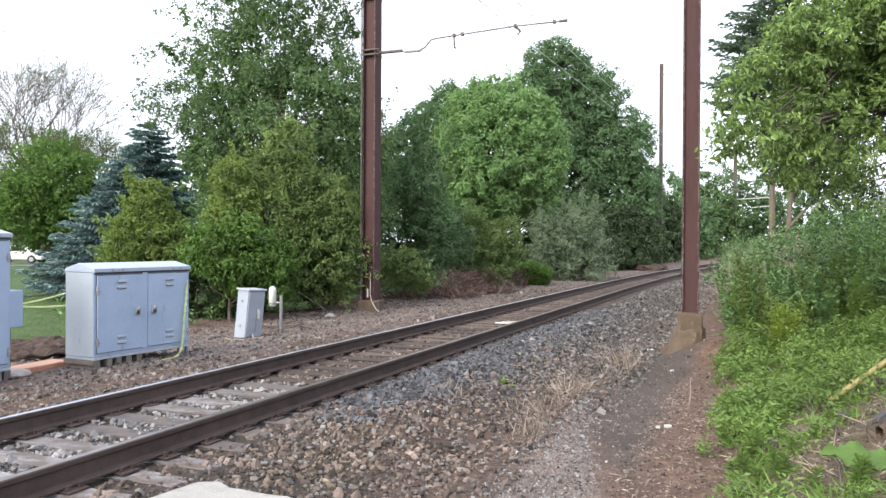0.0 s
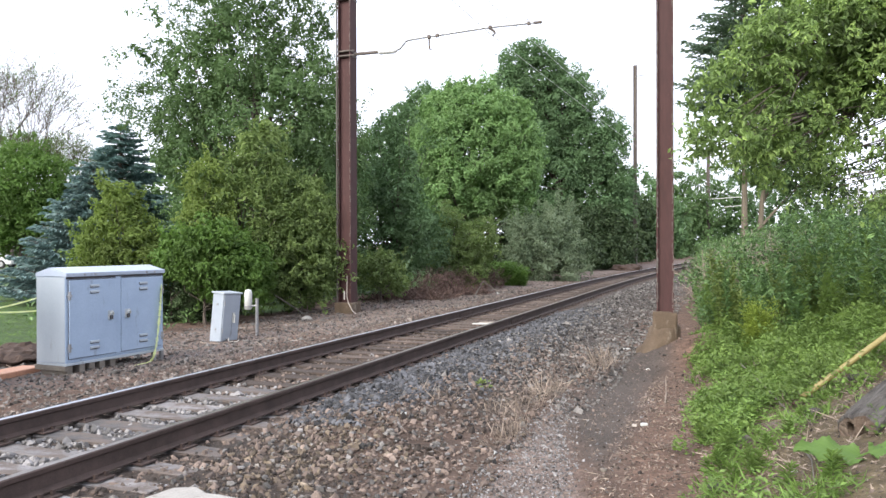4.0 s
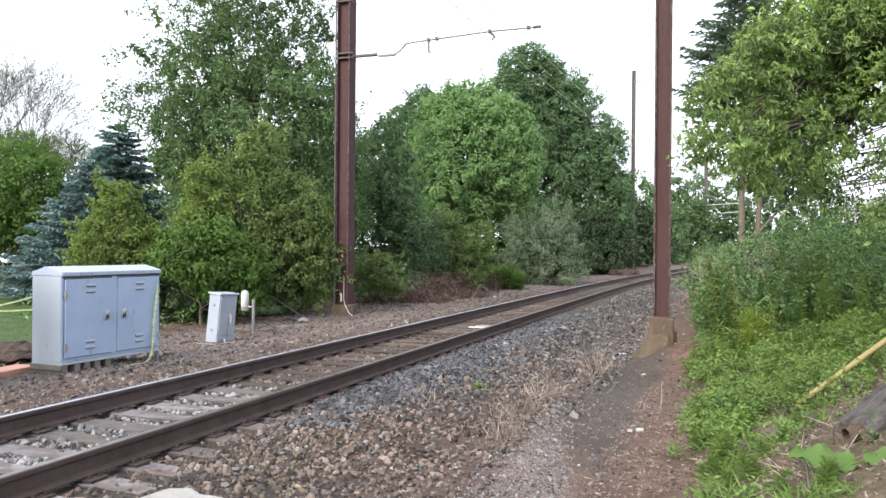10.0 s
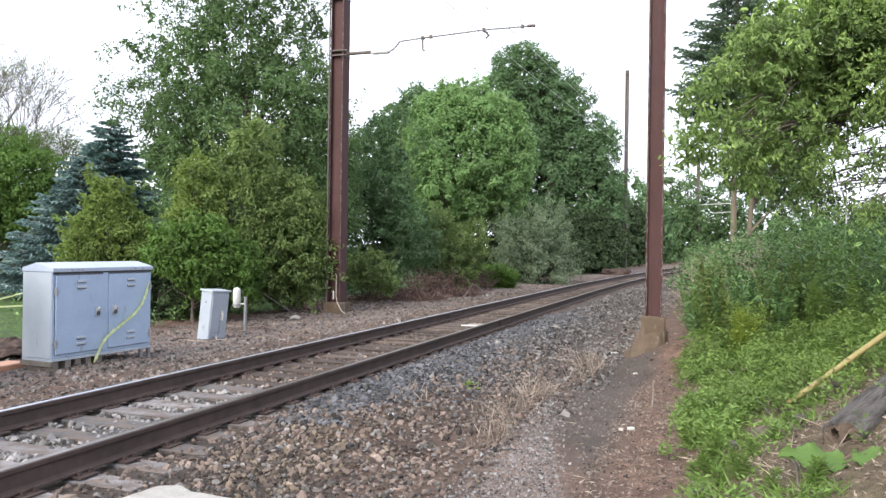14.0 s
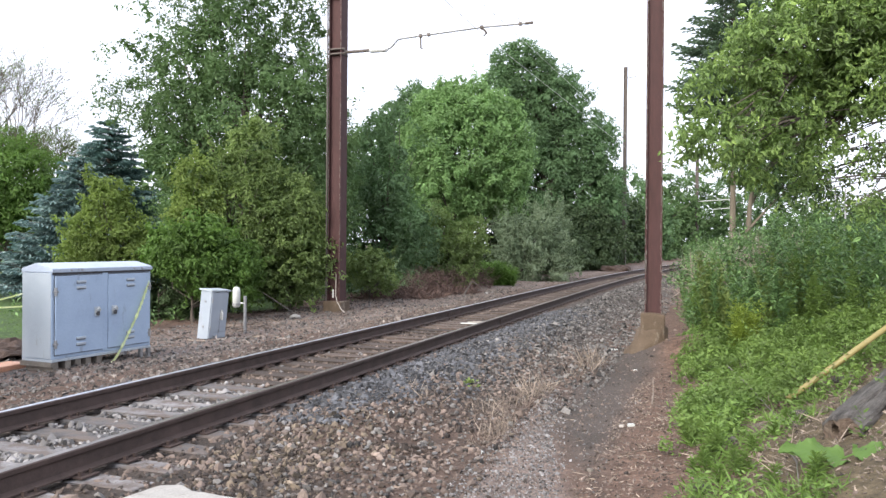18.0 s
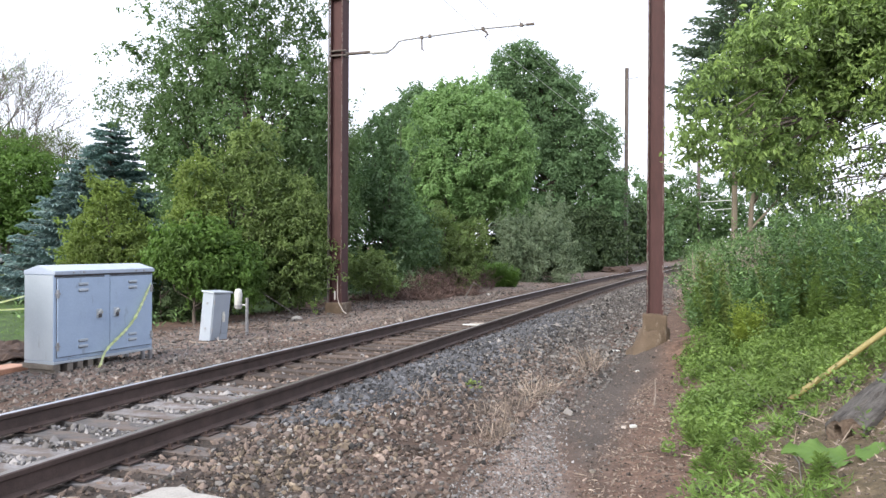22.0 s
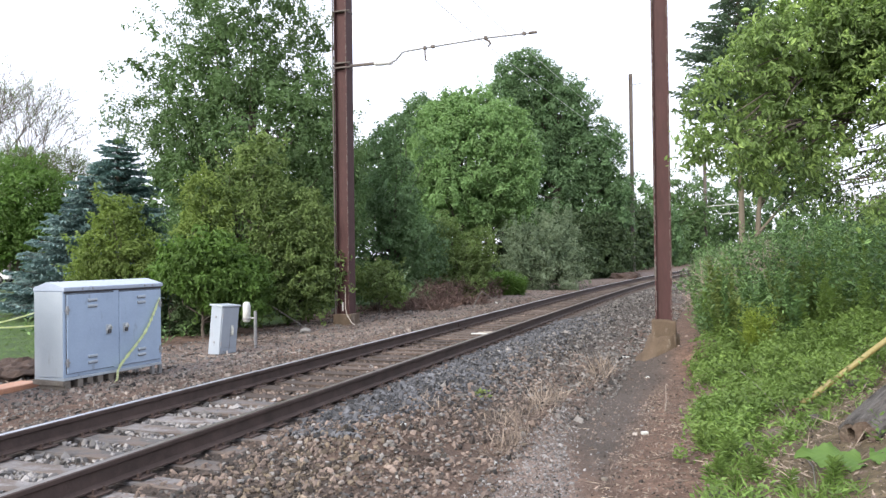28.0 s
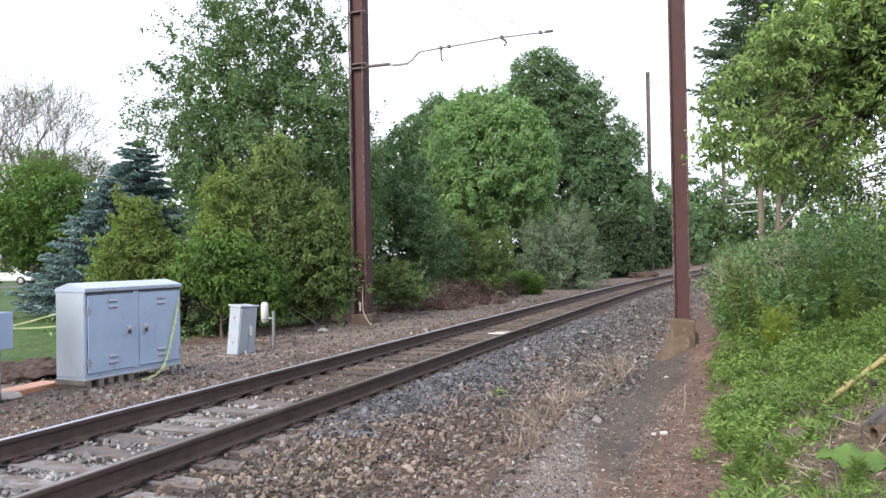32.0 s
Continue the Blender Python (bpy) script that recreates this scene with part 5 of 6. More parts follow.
weeds("dead_weed", 14, (5.05, 5.4), (11.85, 12.1), 0.32, "twig", "small brown withered weed on the bank", 89, 0.07, 40, 0.35, spread=0.1)
blades("dry_stalk_patch", 900, (8.2, 9.0), (20.6, 21.6), 1.6, "cable", "pale dry stalks standing among the weeds", 90, lambda x, y, g: g.random(len(x)) < 0.6, 0.012, -5.0)
weeds("yellow_sprout", 3, (0.28, 0.5), (8.75, 9.0), 0.08, "dock", "small yellow-leaved sprout among the ballast", 93, 0.05, 14, 0.6, spread=0.06)
weeds("bank_groundcover", 15000, (1.4, 8.5), (3.0, 16.0), 0.2, "grass", "low bright green groundcover on the bank", 72, 0.045, 20, 0.5, spread=0.1,
      cond=lambda x, y, g: (b_of(x, y) > 0.09 + 0.14 * np.sin(y * 2.1 + 1)) & (b_of(x, y) < 4) & (y < 11.2 - 0.7 * np.clip(b_of(x, y) - 0.8, 0, 4) + 4.0 * np.clip(1 - b_of(x, y) / 1.3, 0, 1)) & (g.random(len(x)) < np.clip(0.16 + 0.5 * (b_of(x, y) < 0.5) * (y < 8.5) * (y > 5.9) + 0.8 * (np.sin(x * 3.4 + 0.6) * np.cos(y * 2.9) + 0.2) - 0.6 * (np.hypot(x - 3.35, y - 7.2) < 0.35) - 0.7 * (np.hypot(x - 2.75, y - 6.15) < 0.4) - 3.0 * ((x > 0.5 * y) & (y > 4.75) & (y < 6.3 + (x - 3.05) * 0.9)) + 0.12 * np.minimum(y - 6.0, 5.0) - 0.3 * (y < 5.9) * (b_of(x, y) > 0.5) - 0.3 * (y < 6.9) * (b_of(x, y) > 0.4), 0.05, 1)))
blades("bank_grass", 17000, (1.5, 4.2), (4.4, 8.8), 0.15, "grass", "tufts of long green grass blades on the bank", 103, lambda x, y, g: (b_of(x, y) > 0.1) & (b_of(x, y) < 1.3) & (np.hypot(x - 3.0, y - 5.4) > 0.75) & (np.sin(x * 7.3 + 1) * np.sin(y * 6.1 + 2) > 0.1), 0.006, 0.35)
blades("bank_straw", 900, (2.0, 4.0), (5.0, 8.2), 0.22, "straw", "dry broken stalks among the low bank weeds", 110, lambda x, y, g: (b_of(x, y) > 0.35) & (b_of(x, y) < 1.9) & (g.random(len(x)) < 0.7), 0.005, 1.2)
gm = np.random.default_rng(75)
clumps_low = []
for _ in range(150):
    y = gm.uniform(6.2, 11.4)
    b = gm.uniform(0.15, 2.6)
    x = bank_edge(y) + b / 0.95
    h = gm.uniform(0.1, 0.2)
    if math.hypot(x - 3.2, y - 5.9) > 0.9 and not (x > 0.47 * y and y < 7.2):
        clumps_low.append((x, y, land_z(x, y) + h * 0.5, h * gm.uniform(1.0, 1.6), h * gm.uniform(1.0, 1.6), h))
mounds("bank_clumps", clumps_low, 900, 24, 0.1, 0.046, 0.5, "weed_light", "rounded clumps of low green weeds on the bank", 105)
weeds("bank_ivy", 2600, (2.2, 7.5), (6.5, 11.8), 0.48, "weed_light", "taller leafy weeds in patches on the bank", 79, 0.062, 26, 0.45, spread=0.12,
      cond=lambda x, y, g: (b_of(x, y) > 0.4) & (y > 9.6 - 0.6 * b_of(x, y)) & (np.sin(x * 2.3 + y * 1.1) * np.sin(y * 1.9 - x) > -0.15) & (g.random(len(x)) < 0.6))
weeds("far_weeds", 2200, (10, 60), (42, 120), 1.6, "weed", "far green undergrowth along the curve", 73, 0.30, 22, 0.4, spread=0.5,
      cond=lambda x, y, g: (b_of(x, y) > 0.5) & (b_of(x, y) < 14))
weeds("tall_grass_clump", 360, (1.4, 3.5), (33.2, 34.8), 0.85, "leaf_bright", "tall bright green grass clump beside the shrub", 74, 0.34, 26, 0.1, spread=0.1)
weeds("thicket_undergrowth", 1900, (-12, 16), (15.5, 66), 0.7, "weed", "shaded undergrowth at the foot of the thicket", 75, 0.13, 22, 0.4, spread=0.25,
      cond=lambda x, y, g: (lateral(x, y) < -5.7 - 0.4 * np.sin(y)) & (lateral(x, y) > -8.5))
weeds("lawn_grass", 3000, (-17, -6), (10.5, 27), 0.08, "grass", "short green mown lawn", 76, 0.07, 8, 0.16, spread=0.12,
      cond=lambda x, y, g: lateral(x, y) < -6.6)


def straw_tuft(x, y, r, n, height, seed):
    """A clump of dry stems that spring from one foot and lean outwards."""
    g = np.random.default_rng(seed)
    a, q = g.uniform(0, math.tau, n), np.sqrt(g.random(n))
    px, py = x + r * q * np.cos(a), y + r * q * np.sin(a)
    lean = g.uniform(0.1, 0.9, n) * (0.3 + q)
    d = unit(np.stack([lean * np.cos(a) + g.normal(size=n) * 0.25, lean * np.sin(a) + g.normal(size=n) * 0.25, np.ones(n)], 1))
    h = height * g.uniform(0.35, 1.15, n)
    P = np.stack([px, py, land(px, py) - 0.01], 1) + d * h[:, None] * 0.5
    ob = leaves("straw_tuft", P, g.normal(size=(n, 3)), h, 0.03, M["straw"], None, tang=d, rng=g)
    return tagged(ob, "clump of dry straw-coloured grass beside the path", "dry grass", "dry grass clumps", kind="stuff")


for k, (x, y, r, n, h) in enumerate(((2.25, 11.1, 0.12, 170, 0.4), (1.92, 10.4, 0.08, 60, 0.26), (1.3, 9.2, 0.1, 120, 0.3), (1.14, 8.8, 0.12, 190, 0.3), (1.0, 8.3, 0.1, 60, 0.2),
                                     (0.74, 7.6, 0.06, 40, 0.34), (0.56, 7.0, 0.12, 200, 0.2), (0.68, 7.3, 0.1, 110, 0.2), (0.5, 7.8, 0.12, 90, 0.24), (-0.03, 7.8, 0.07, 36, 0.28), (-0.2, 8.1, 0.06, 24, 0.22), (0.42, 6.75, 0.1, 90, 0.16), (2.5, 12.0, 0.1, 90, 0.2), (0.85, 8.2, 0.12, 90, 0.22))):
    straw_tuft(x, y, r, int(n * 0.6), h, 300 + k)
blades("path_litter_straw", 1300, (-0.5, 3.4), (4.2, 12), 0.13, "straw", "scattered dry stalks on the dirt", 82, lambda x, y, g: (lateral(x, y) > 2.8) & (b_of(x, y) < 0.4) & (g.random(len(x)) < 0.35), 0.0036, 1.33)
blades("brush_pile", 15000, (-2.6, 1.6), (24.6, 30.0), 0.45, "brush", "pile of dead brown brush beside the pole", 83, lambda x, y, g: (lateral(x, y) < -3.6 - 0.3 * np.sin(x * 3)) & (lateral(x, y) > -6.0) & (y < 26.6 + 1.6 * (x > 0)) & (g.random(len(x)) < 0.75), 0.014, 0.4)
gm = np.random.default_rng(72)
heaps = []
for _ in range(30):
    y = gm.uniform(24.0, 30.5)
    p = on_track(y, gm.uniform(-5.4, -4.3))
    h = gm.uniform(0.35, 0.72)
    heaps.append((p.x, p.y, land_z(p.x, p.y) + h * 0.5, h, h, h * 0.8))
mounds("dead_brush", heaps, 560, 34, 0.17, 0.1, 0.14, "brush", "withered red-brown brush in low heaps beside the track", 106)
blades("pale_twigs", 2200, (-8, 3), (11, 34), 0.32, "straw", "pale broken twigs scattered on the far verge", 107, lambda x, y, g: (lateral(x, y) < -2.2) & (lateral(x, y) > -6.0) & (g.random(len(x)) < 0.5), 0.010, 1.33)
blades("dry_stem_thicket", 6500, (6.5, 12), (16.5, 30), 1.5, "straw", "thicket of dry brown stems along the bank edge", 85, lambda x, y, g: (b_of(x, y) > 0.3) & (b_of(x, y) < 2.6) & (g.random(len(x)) < 0.8), 0.011, -3.0)
blades("ground_twigs", 6000, (-8, 2), (11, 30), 0.35, "twig", "scattered dead twigs on the dirt", 84, lambda x, y, g: (lateral(x, y) < -3.4) & (lateral(x, y) > -6.6) & (g.random(len(x)) < 0.5), 0.012, 1.3)


blades("leaf_litter", 9000, (1.0, 4.2), (4.0, 10.5), 0.05, "straw", "dead leaf and twig crumbs on the bare soil", 87, lambda x, y, g: (lateral(x, y) > 4.05) & (b_of(x, y) < 2.6) & (g.random(len(x)) < 0.7), 0.006, 1.33)


# ---- ballast ----
def stones(name, n, ys, ls, size, mat, label, seed, dens=None, sink=0.3, blocky=False, mixed=0.4):
    g = np.random.default_rng(seed)
    y, l = g.uniform(*ys, n), g.uniform(*ls, n)
    if dens is not None:
        ok = g.random(n) < dens(y, l)
        y, l = y[ok], l[ok]
    h = np.interp(y, _y, _h)
    x, yy = line_x(y) + l * np.cos(h), y - l * np.sin(h)
    n = len(x)
    q5 = 0.618
    base = unit(np.array([(-q5, 1, 0), (q5, 1, 0), (-q5, -1, 0), (q5, -1, 0), (0, -q5, 1), (0, q5, 1), (0, -q5, -1), (0, q5, -1), (1, 0, -q5), (1, 0, q5), (-1, 0, -q5), (-1, 0, q5)], float)) if blocky else np.array([(1, 0, 0), (0, 1, 0), (-1, 0, 0), (0, -1, 0), (0, 0, 1), (0, 0, -1)], float)
    nv = len(base)
    v = base[None] * (1 + g.normal(size=(n, nv, 1)) * (0.12 if blocky else 0.14)) + g.normal(size=(n, nv, 3)) * (0.21 if blocky else 0.2)
    v *= g.uniform(0.5, 1.35, (n, 1, 3)) * (size * np.clip(g.lognormal(0, mixed, (n, 1, 1)), 0.35, 2.6))
    q = unit(g.normal(size=(n, 4)))
    w, i, j, k = q.T
    R = np.stack([np.stack([1 - 2 * (j * j + k * k), 2 * (i * j - k * w), 2 * (i * k + j * w)], -1), np.stack([2 * (i * j + k * w), 1 - 2 * (i * i + k * k), 2 * (j * k - i * w)], -1), np.stack([2 * (i * k - j * w), 2 * (j * k + i * w), 1 - 2 * (i * i + j * j)], -1)], 1)
    v = np.einsum("nab,nvb->nva", R, v)
    v += np.stack([x, yy, land(x, yy) + size * (0.5 - sink)], 1)[:, None]
    f = np.array([(0, 1, 4), (1, 2, 4), (2, 3, 4), (3, 0, 4), (1, 0, 5), (2, 1, 5), (3, 2, 5), (0, 3, 5)])
    if blocky:
        f = np.array([(0, 11, 5), (0, 5, 1), (0, 1, 7), (0, 7, 10), (0, 10, 11), (1, 5, 9), (5, 11, 4), (11, 10, 2), (10, 7, 6), (7, 1, 8), (3, 9, 4), (3, 4, 2), (3, 2, 6), (3, 6, 8), (3, 8, 9), (4, 9, 5), (2, 4, 11), (6, 2, 10), (8, 6, 7), (9, 8, 1)])
    ob = mesh_from(name, v.reshape(-1, 3), (np.arange(n) * nv)[:, None, None] + f[None], 3, M[mat])
    return tagged(ob, label, "stones", kind="stuff")


def crib(y):
    """Stones lie thick between the ties and seldom on them."""
    ties = np.array(TIES)
    k = np.clip(np.searchsorted(ties, y), 1, len(ties) - 1)
    gap = np.minimum(np.abs(y - ties[k - 1]), np.abs(ties[k] - y))
    return np.where(gap > 0.115, 1.0, 0.07)


fade = lambda y, l: np.clip((9.5 / np.maximum(y, 4)) ** 1.25, 0.09, 1)
stones("ballast_shoulder", 52000, (9, 70), (1.3, 3.6), 0.0215, "stone", "grey crushed stone ballast beside the rails", 91, lambda y, l: fade(y, l) * np.clip((y - 9) / 4, 0, 1))
stones("ballast_heap", 36000, (7.4, 20), (0.86, 2.5), 0.0205, "stone_blue", "heap of fresh blue-grey crushed stone beside the rails", 97, lambda y, l: fade(y, l) * np.exp(-((l - 1.45) / 0.6) ** 2) * np.clip((y - 7.6 - 0.8 * np.sin(l * 3)) / 1.6, 0, 1) * np.clip((22 - y) / 7, 0, 1))
stones("ballast_crib", 10500, (-2, 12), (-0.66, 0.66), 0.021, "stone_pale", "pale crushed stone between the ties", 92, lambda y, l: fade(y, l) * np.clip((9.4 - y) / 1.6, 0.05, 1) * crib(y), blocky=True)
stones("ballast_crib_beyond", 36000, (8, 60), (-0.66, 0.66), 0.019, "stone_brown", "brown dusty crushed stone between the ties", 99, lambda y, l: fade(y, l) * np.clip((y - 8) / 1.6, 0, 1) * np.maximum(crib(y), 0.5))
stones("ballast_far", 32000, (2, 55), (-3.4, -0.9), 0.0205, "stone_mixed", "grey and brown crushed stone beyond the rails", 93, lambda y, l: fade(y, l) * np.clip((3.6 + l) / 1.5, 0, 1))
stones("loose_pebble", 5000, (2, 14), (1.2, 3.9), 0.0145, "stone", "grey loose stones among the brown ones", 98, lambda y, l: fade(y, l) * np.clip((3.45 - l) / 0.9, 0, 1), blocky=True)
stones("loose_stone", 25000, (1.5, 14), (0.85, 4.1), 0.0150, "stone_brown", "brown dusty loose stones in the foreground", 94, lambda y, l: fade(y, l) * np.where(l < 1.3, 0.65, 1.0) * np.clip(np.clip((3.4 - l) / 0.5, 0, 1) + 0.1 * (l > 4.0), 0, 1) * (1 - 0.85 * np.exp(-((l - 1.45) / 0.5) ** 2) * (y > 8.4)) * (0.4 + 0.6 * np.clip(0.6 + 0.8 * np.sin(y * 3.1 + l * 2) * np.sin(l * 4.2 - y * 1.3), 0, 1)), blocky=True, mixed=0.46)
stones("ochre_stone", 2800, (5.4, 8.0), (1.35, 2.7), 0.0145, "stone_ochre", "yellow-brown dusty stones on the low mound", 101, lambda y, l: np.exp(-((l - 1.95) / 0.4) ** 2 - ((y - 6.8) / 0.8) ** 2), blocky=True, mixed=0.45)
stones("path_gravel", 12000, (0, 20), (3.1, 5.4), 0.0105, "stone_brown", "fine gravel on the worn path", 95, lambda y, l: fade(y, l) * np.where(l < 4.1, 1.0, 0.45), 0.5)
stones("pale_path_grit", 15000, (4.0, 11.0), (3.15, 4.2), 0.0078, "stone_pale", "pale grit trodden into the path", 104, lambda y, l: np.clip((6.9 + (3.75 - l) * 5 - y + l * 0.36) / 0.8, 0.05, 1), 0.35)
stones("ballast_outer", 9000, (4, 11), (-1.75, -0.86), 0.019, "stone_blue", "blue-grey crushed stone along the outer rail", 109, lambda y, l: np.clip((1.8 + l) / 0.5, 0, 1) * np.clip((10.6 - y) / 3, 0, 1), blocky=True)
stones("verge_gravel", 34000, (6, 40), (-5.6, -2.4), 0.018, "stone", "scattered stones on the far verge", 96, lambda y, l: 0.6 * fade(y, l))


stones("soil_crumb", 7000, (3.5, 13), (4.0, 6.6), 0.009, "stone_brown", "crumbs of brown soil and grit on the bank foot", 100, fade, 0.4)


# ---- smaller things ----
def lump(x, y, size, mat, label, name="stone", seed=0, flat=0.6, fine=2):
    g = random.Random(seed)
    bm = bmesh.new()
    bmesh.ops.create_icosphere(bm, subdivisions=fine, radius=size)
    for v in bm.verts:
        v.co = Vector((v.co.x, v.co.y, v.co.z * flat)) * (1 + 0.28 * noise.noise(v.co * (2.2 / size) + Vector((seed, 0, 0))) + g.uniform(-0.04, 0.04) * (fine < 3))
    ob = part(name, bm, M[mat])
    ob.matrix_basis = Matrix.Translation((x, y, land_z(x, y) + size * flat * 0.4)) @ Matrix.Rotation(seed, 4, "Z")
    return tagged(ob, label, "stone")


lump(-0.40, 7.2, 0.03, "white", "small white stone on the ballast", seed=1)
lump(1.26, 6.15, 0.028, "wood_block", "small tan stone on the path", seed=2)
lump(-3.3, 18.2, 0.13, "slab", "pale rock near the pole", "rock", seed=3)
lump(2.92, 11.1, 0.03, "white", "small white pebble on the path", seed=4)
lump(0.4, 6.5, 0.03, "white", "small white stone beside the path", seed=5)

slab = thing("concrete_slab", Matrix.Translation((-1.70, 4.57, -0.085)) @ Matrix.Rotation(radians(-28.5), 4, "Z"), "broken pale concrete slab edge beside the track", "slab")
bm = block(-0.42, 0.85, -0.7, 0.52, -0.1, 0.12, 0.02)
bmesh.ops.subdivide_edges(bm, edges=[e for e in bm.edges if e.calc_length() > 0.5], cuts=9, use_grid_fill=True)
for v in bm.verts:
    if v.co.y > 0.45:
        v.co.y += 0.07 * noise.noise(v.co * 6) - 0.02
        v.co.z += 0.02 * noise.noise(v.co * 9)
part("slab", bm, M["slab"], slab)

# guy-wire guard, log and broad leaves on the bank
guard = thing("guy_wire_guard", Matrix(), "yellow plastic guy-wire guard slanting up from the bank", "guard")
g0, g1 = Vector((3.3, 7.12, 0.25)), Vector((5.46, 7.85, 1.44))
part("guard", tube([g0, g0.lerp(g1, 0.5), g1], 0.028, 10), M["yellow"], guard, smooth=True)
part("wire", tube([g0 + (g0 - g1) * 0.05, g0], 0.009, 6), M["rust"], guard)

log = thing("log", Matrix.Translation((2.97, 5.54, 0.285)) @ Matrix.Rotation(radians(45), 4, "Z"), "weathered grey fallen log with a rotten hollow end", "log")
bm = bmesh.new()
SIDES, stations = 40, [0.0, 0.03, 0.08, 0.15, 0.25, 0.4, 0.6, 0.85, 1.2, 1.7, 2.4]
rings = []
for s in stations:
    ring = []
    for i in range(SIDES):
        a = math.tau * i / SIDES
        d = Vector((0.0, math.cos(a), math.sin(a)))
        crack = -0.035 * max(0.0, 1 - abs((a - 1.9 + 0.15 * math.sin(s * 5)) / 0.09)) - 0.022 * max(0.0, 1 - abs((a - 2.9 - 0.2 * math.sin(s * 4)) / 0.08))
        r = 0.165 - 0.012 * s + 0.014 * math.sin(3 * a + 1) + 0.016 * noise.noise(d * 2.2 + Vector((s * 1.5, 0, 0))) + 0.007 * noise.noise(d * 9 + Vector((s * 2.5, 0, 0))) + crack + 0.012 * noise.noise(Vector((math.cos(a) * 14, math.sin(a) * 14, s * 1.2))) - 0.02 * (s < 0.01)
        ring.append(bm.verts.new(Vector((s + 0.05 * noise.noise(d * 1.7) * (s < 0.2) + 0.35 * r * math.cos(a) * (s < 0.2), 0, 0.15 * s)) + d * r))
    rings.append(ring)
for r0, r1 in zip(rings, rings[1:]):
    for i in range(SIDES):
        bm.faces.new((r0[i], r1[i], r1[(i + 1) % SIDES], r0[(i + 1) % SIDES]))
part("trunk", bm, M["log"], log)
# the broken end: grey-brown wood with rotted pits
bm = bmesh.new()
PITS = ((0.055, 0.045, 0.028, 0.11), (-0.045, 0.03, 0.03, 0.12), (-0.03, -0.035, 0.04, 0.11), (0.03, -0.09, 0.05, 0.07))
grid = []
for q_ in range(15):
    f = q_ / 14
    ring = []
    for i in range(SIDES):
        a = math.tau * i / SIDES
        d = Vector((0.0, math.cos(a), math.sin(a)))
        r = (0.165 + 0.014 * math.sin(3 * a + 1) + 0.016 * noise.noise(d * 2.2) + 0.007 * noise.noise(d * 9) - 0.02) * f
        y_, z_ = r * math.cos(a), r * math.sin(a)
        x_ = 0.05 * noise.noise(d * 1.7) * f + 0.35 * y_ + 0.012 * noise.noise(Vector((y_ * 40, z_ * 40, 1)))
        for py, pz, pr, depth in PITS:
            x_ += depth * max(0.0, 1 - ((y_ - py) ** 2 + ((z_ - pz) * 0.7) ** 2) / pr ** 2) ** 0.5 if (y_ - py) ** 2 + ((z_ - pz) * 0.7) ** 2 < pr ** 2 else 0.0
        ring.append(bm.verts.new((x_, y_, z_)))
    grid.append(ring)
for r0, r1 in zip(grid, grid[1:]):
    for i in range(SIDES):
        bm.faces.new((r0[i], r0[(i + 1) % SIDES], r1[(i + 1) % SIDES], r1[i]))
bmesh.ops.remove_doubles(bm, verts=bm.verts, dist=0.0004)
part("broken_end", bm, M["rot"], log, "rotten brown and orange wood with dark hollows")
lump(3.95, 7.35, 0.1, "log", "grey weathered stone on the bank", "rock", seed=12)
lump(2.75, 6.4, 0.09, "stone_brown", "brown stone in the bank soil", "rock", seed=13)


def broad_leaf(x, y, z, length, width, turn, tilt, lean, seed):
    t = thing("burdock_leaf", Matrix.Translation((x, y, z)) @ Matrix.Rotation(radians(turn), 4, "Z") @ Matrix.Rotation(radians(tilt), 4, "Y") @ Matrix.Rotation(radians(lean), 4, "X"), "large light green wavy burdock leaf on the bank", "leaf", "burdock leaves")
    bm = bmesh.new()
    nu, nv = 40, 21
    rows = []
    for i in range(nu):
        u = i / (nu - 1)
        half = width * (math.sin(math.pi * min(1, 0.12 + 0.86 * u)) ** 0.7) * (1 - 0.25 * u) * (1 + 0.07 * math.sin(u * 21 + seed))
        row = []
        for j in range(nv):
            v = j / (nv - 1) * 2 - 1
            zz = 0.10 * length * math.sin(u * 2.6) + 0.10 * abs(v) * width + 0.03 * math.sin(u * 15 + seed) * abs(v) ** 2 + 0.006 * math.sin((u * 9 - abs(v) * 2.5) * 6.3) * (0.3 + abs(v))
            row.append(bm.verts.new((u * length, v * half, zz)))
        rows.append(row)
    for a, b in zip(rows, rows[1:]):
        for j in range(nv - 1):
            bm.faces.new((a[j], a[j + 1], b[j + 1], b[j]))
    part("blade", bm, M["burdock"], t, smooth=True)
    part("stalk", tube([(-0.25, 0, -0.3), (0, 0, 0), (length * 0.6, 0, 0.085 * length)], [0.007, 0.006, 0.003], 6), M["burdock"], t)
    return t


broad_leaf(2.73, 5.05, 0.265, 0.44, 0.12, 176, -2, -26, 1)
broad_leaf(2.75, 5.0, 0.31, 0.42, 0.13, -8, 14, 26, 2)
broad_leaf(3.2, 5.15, 0.255, 0.3, 0.1, 20, -4, 26, 3)

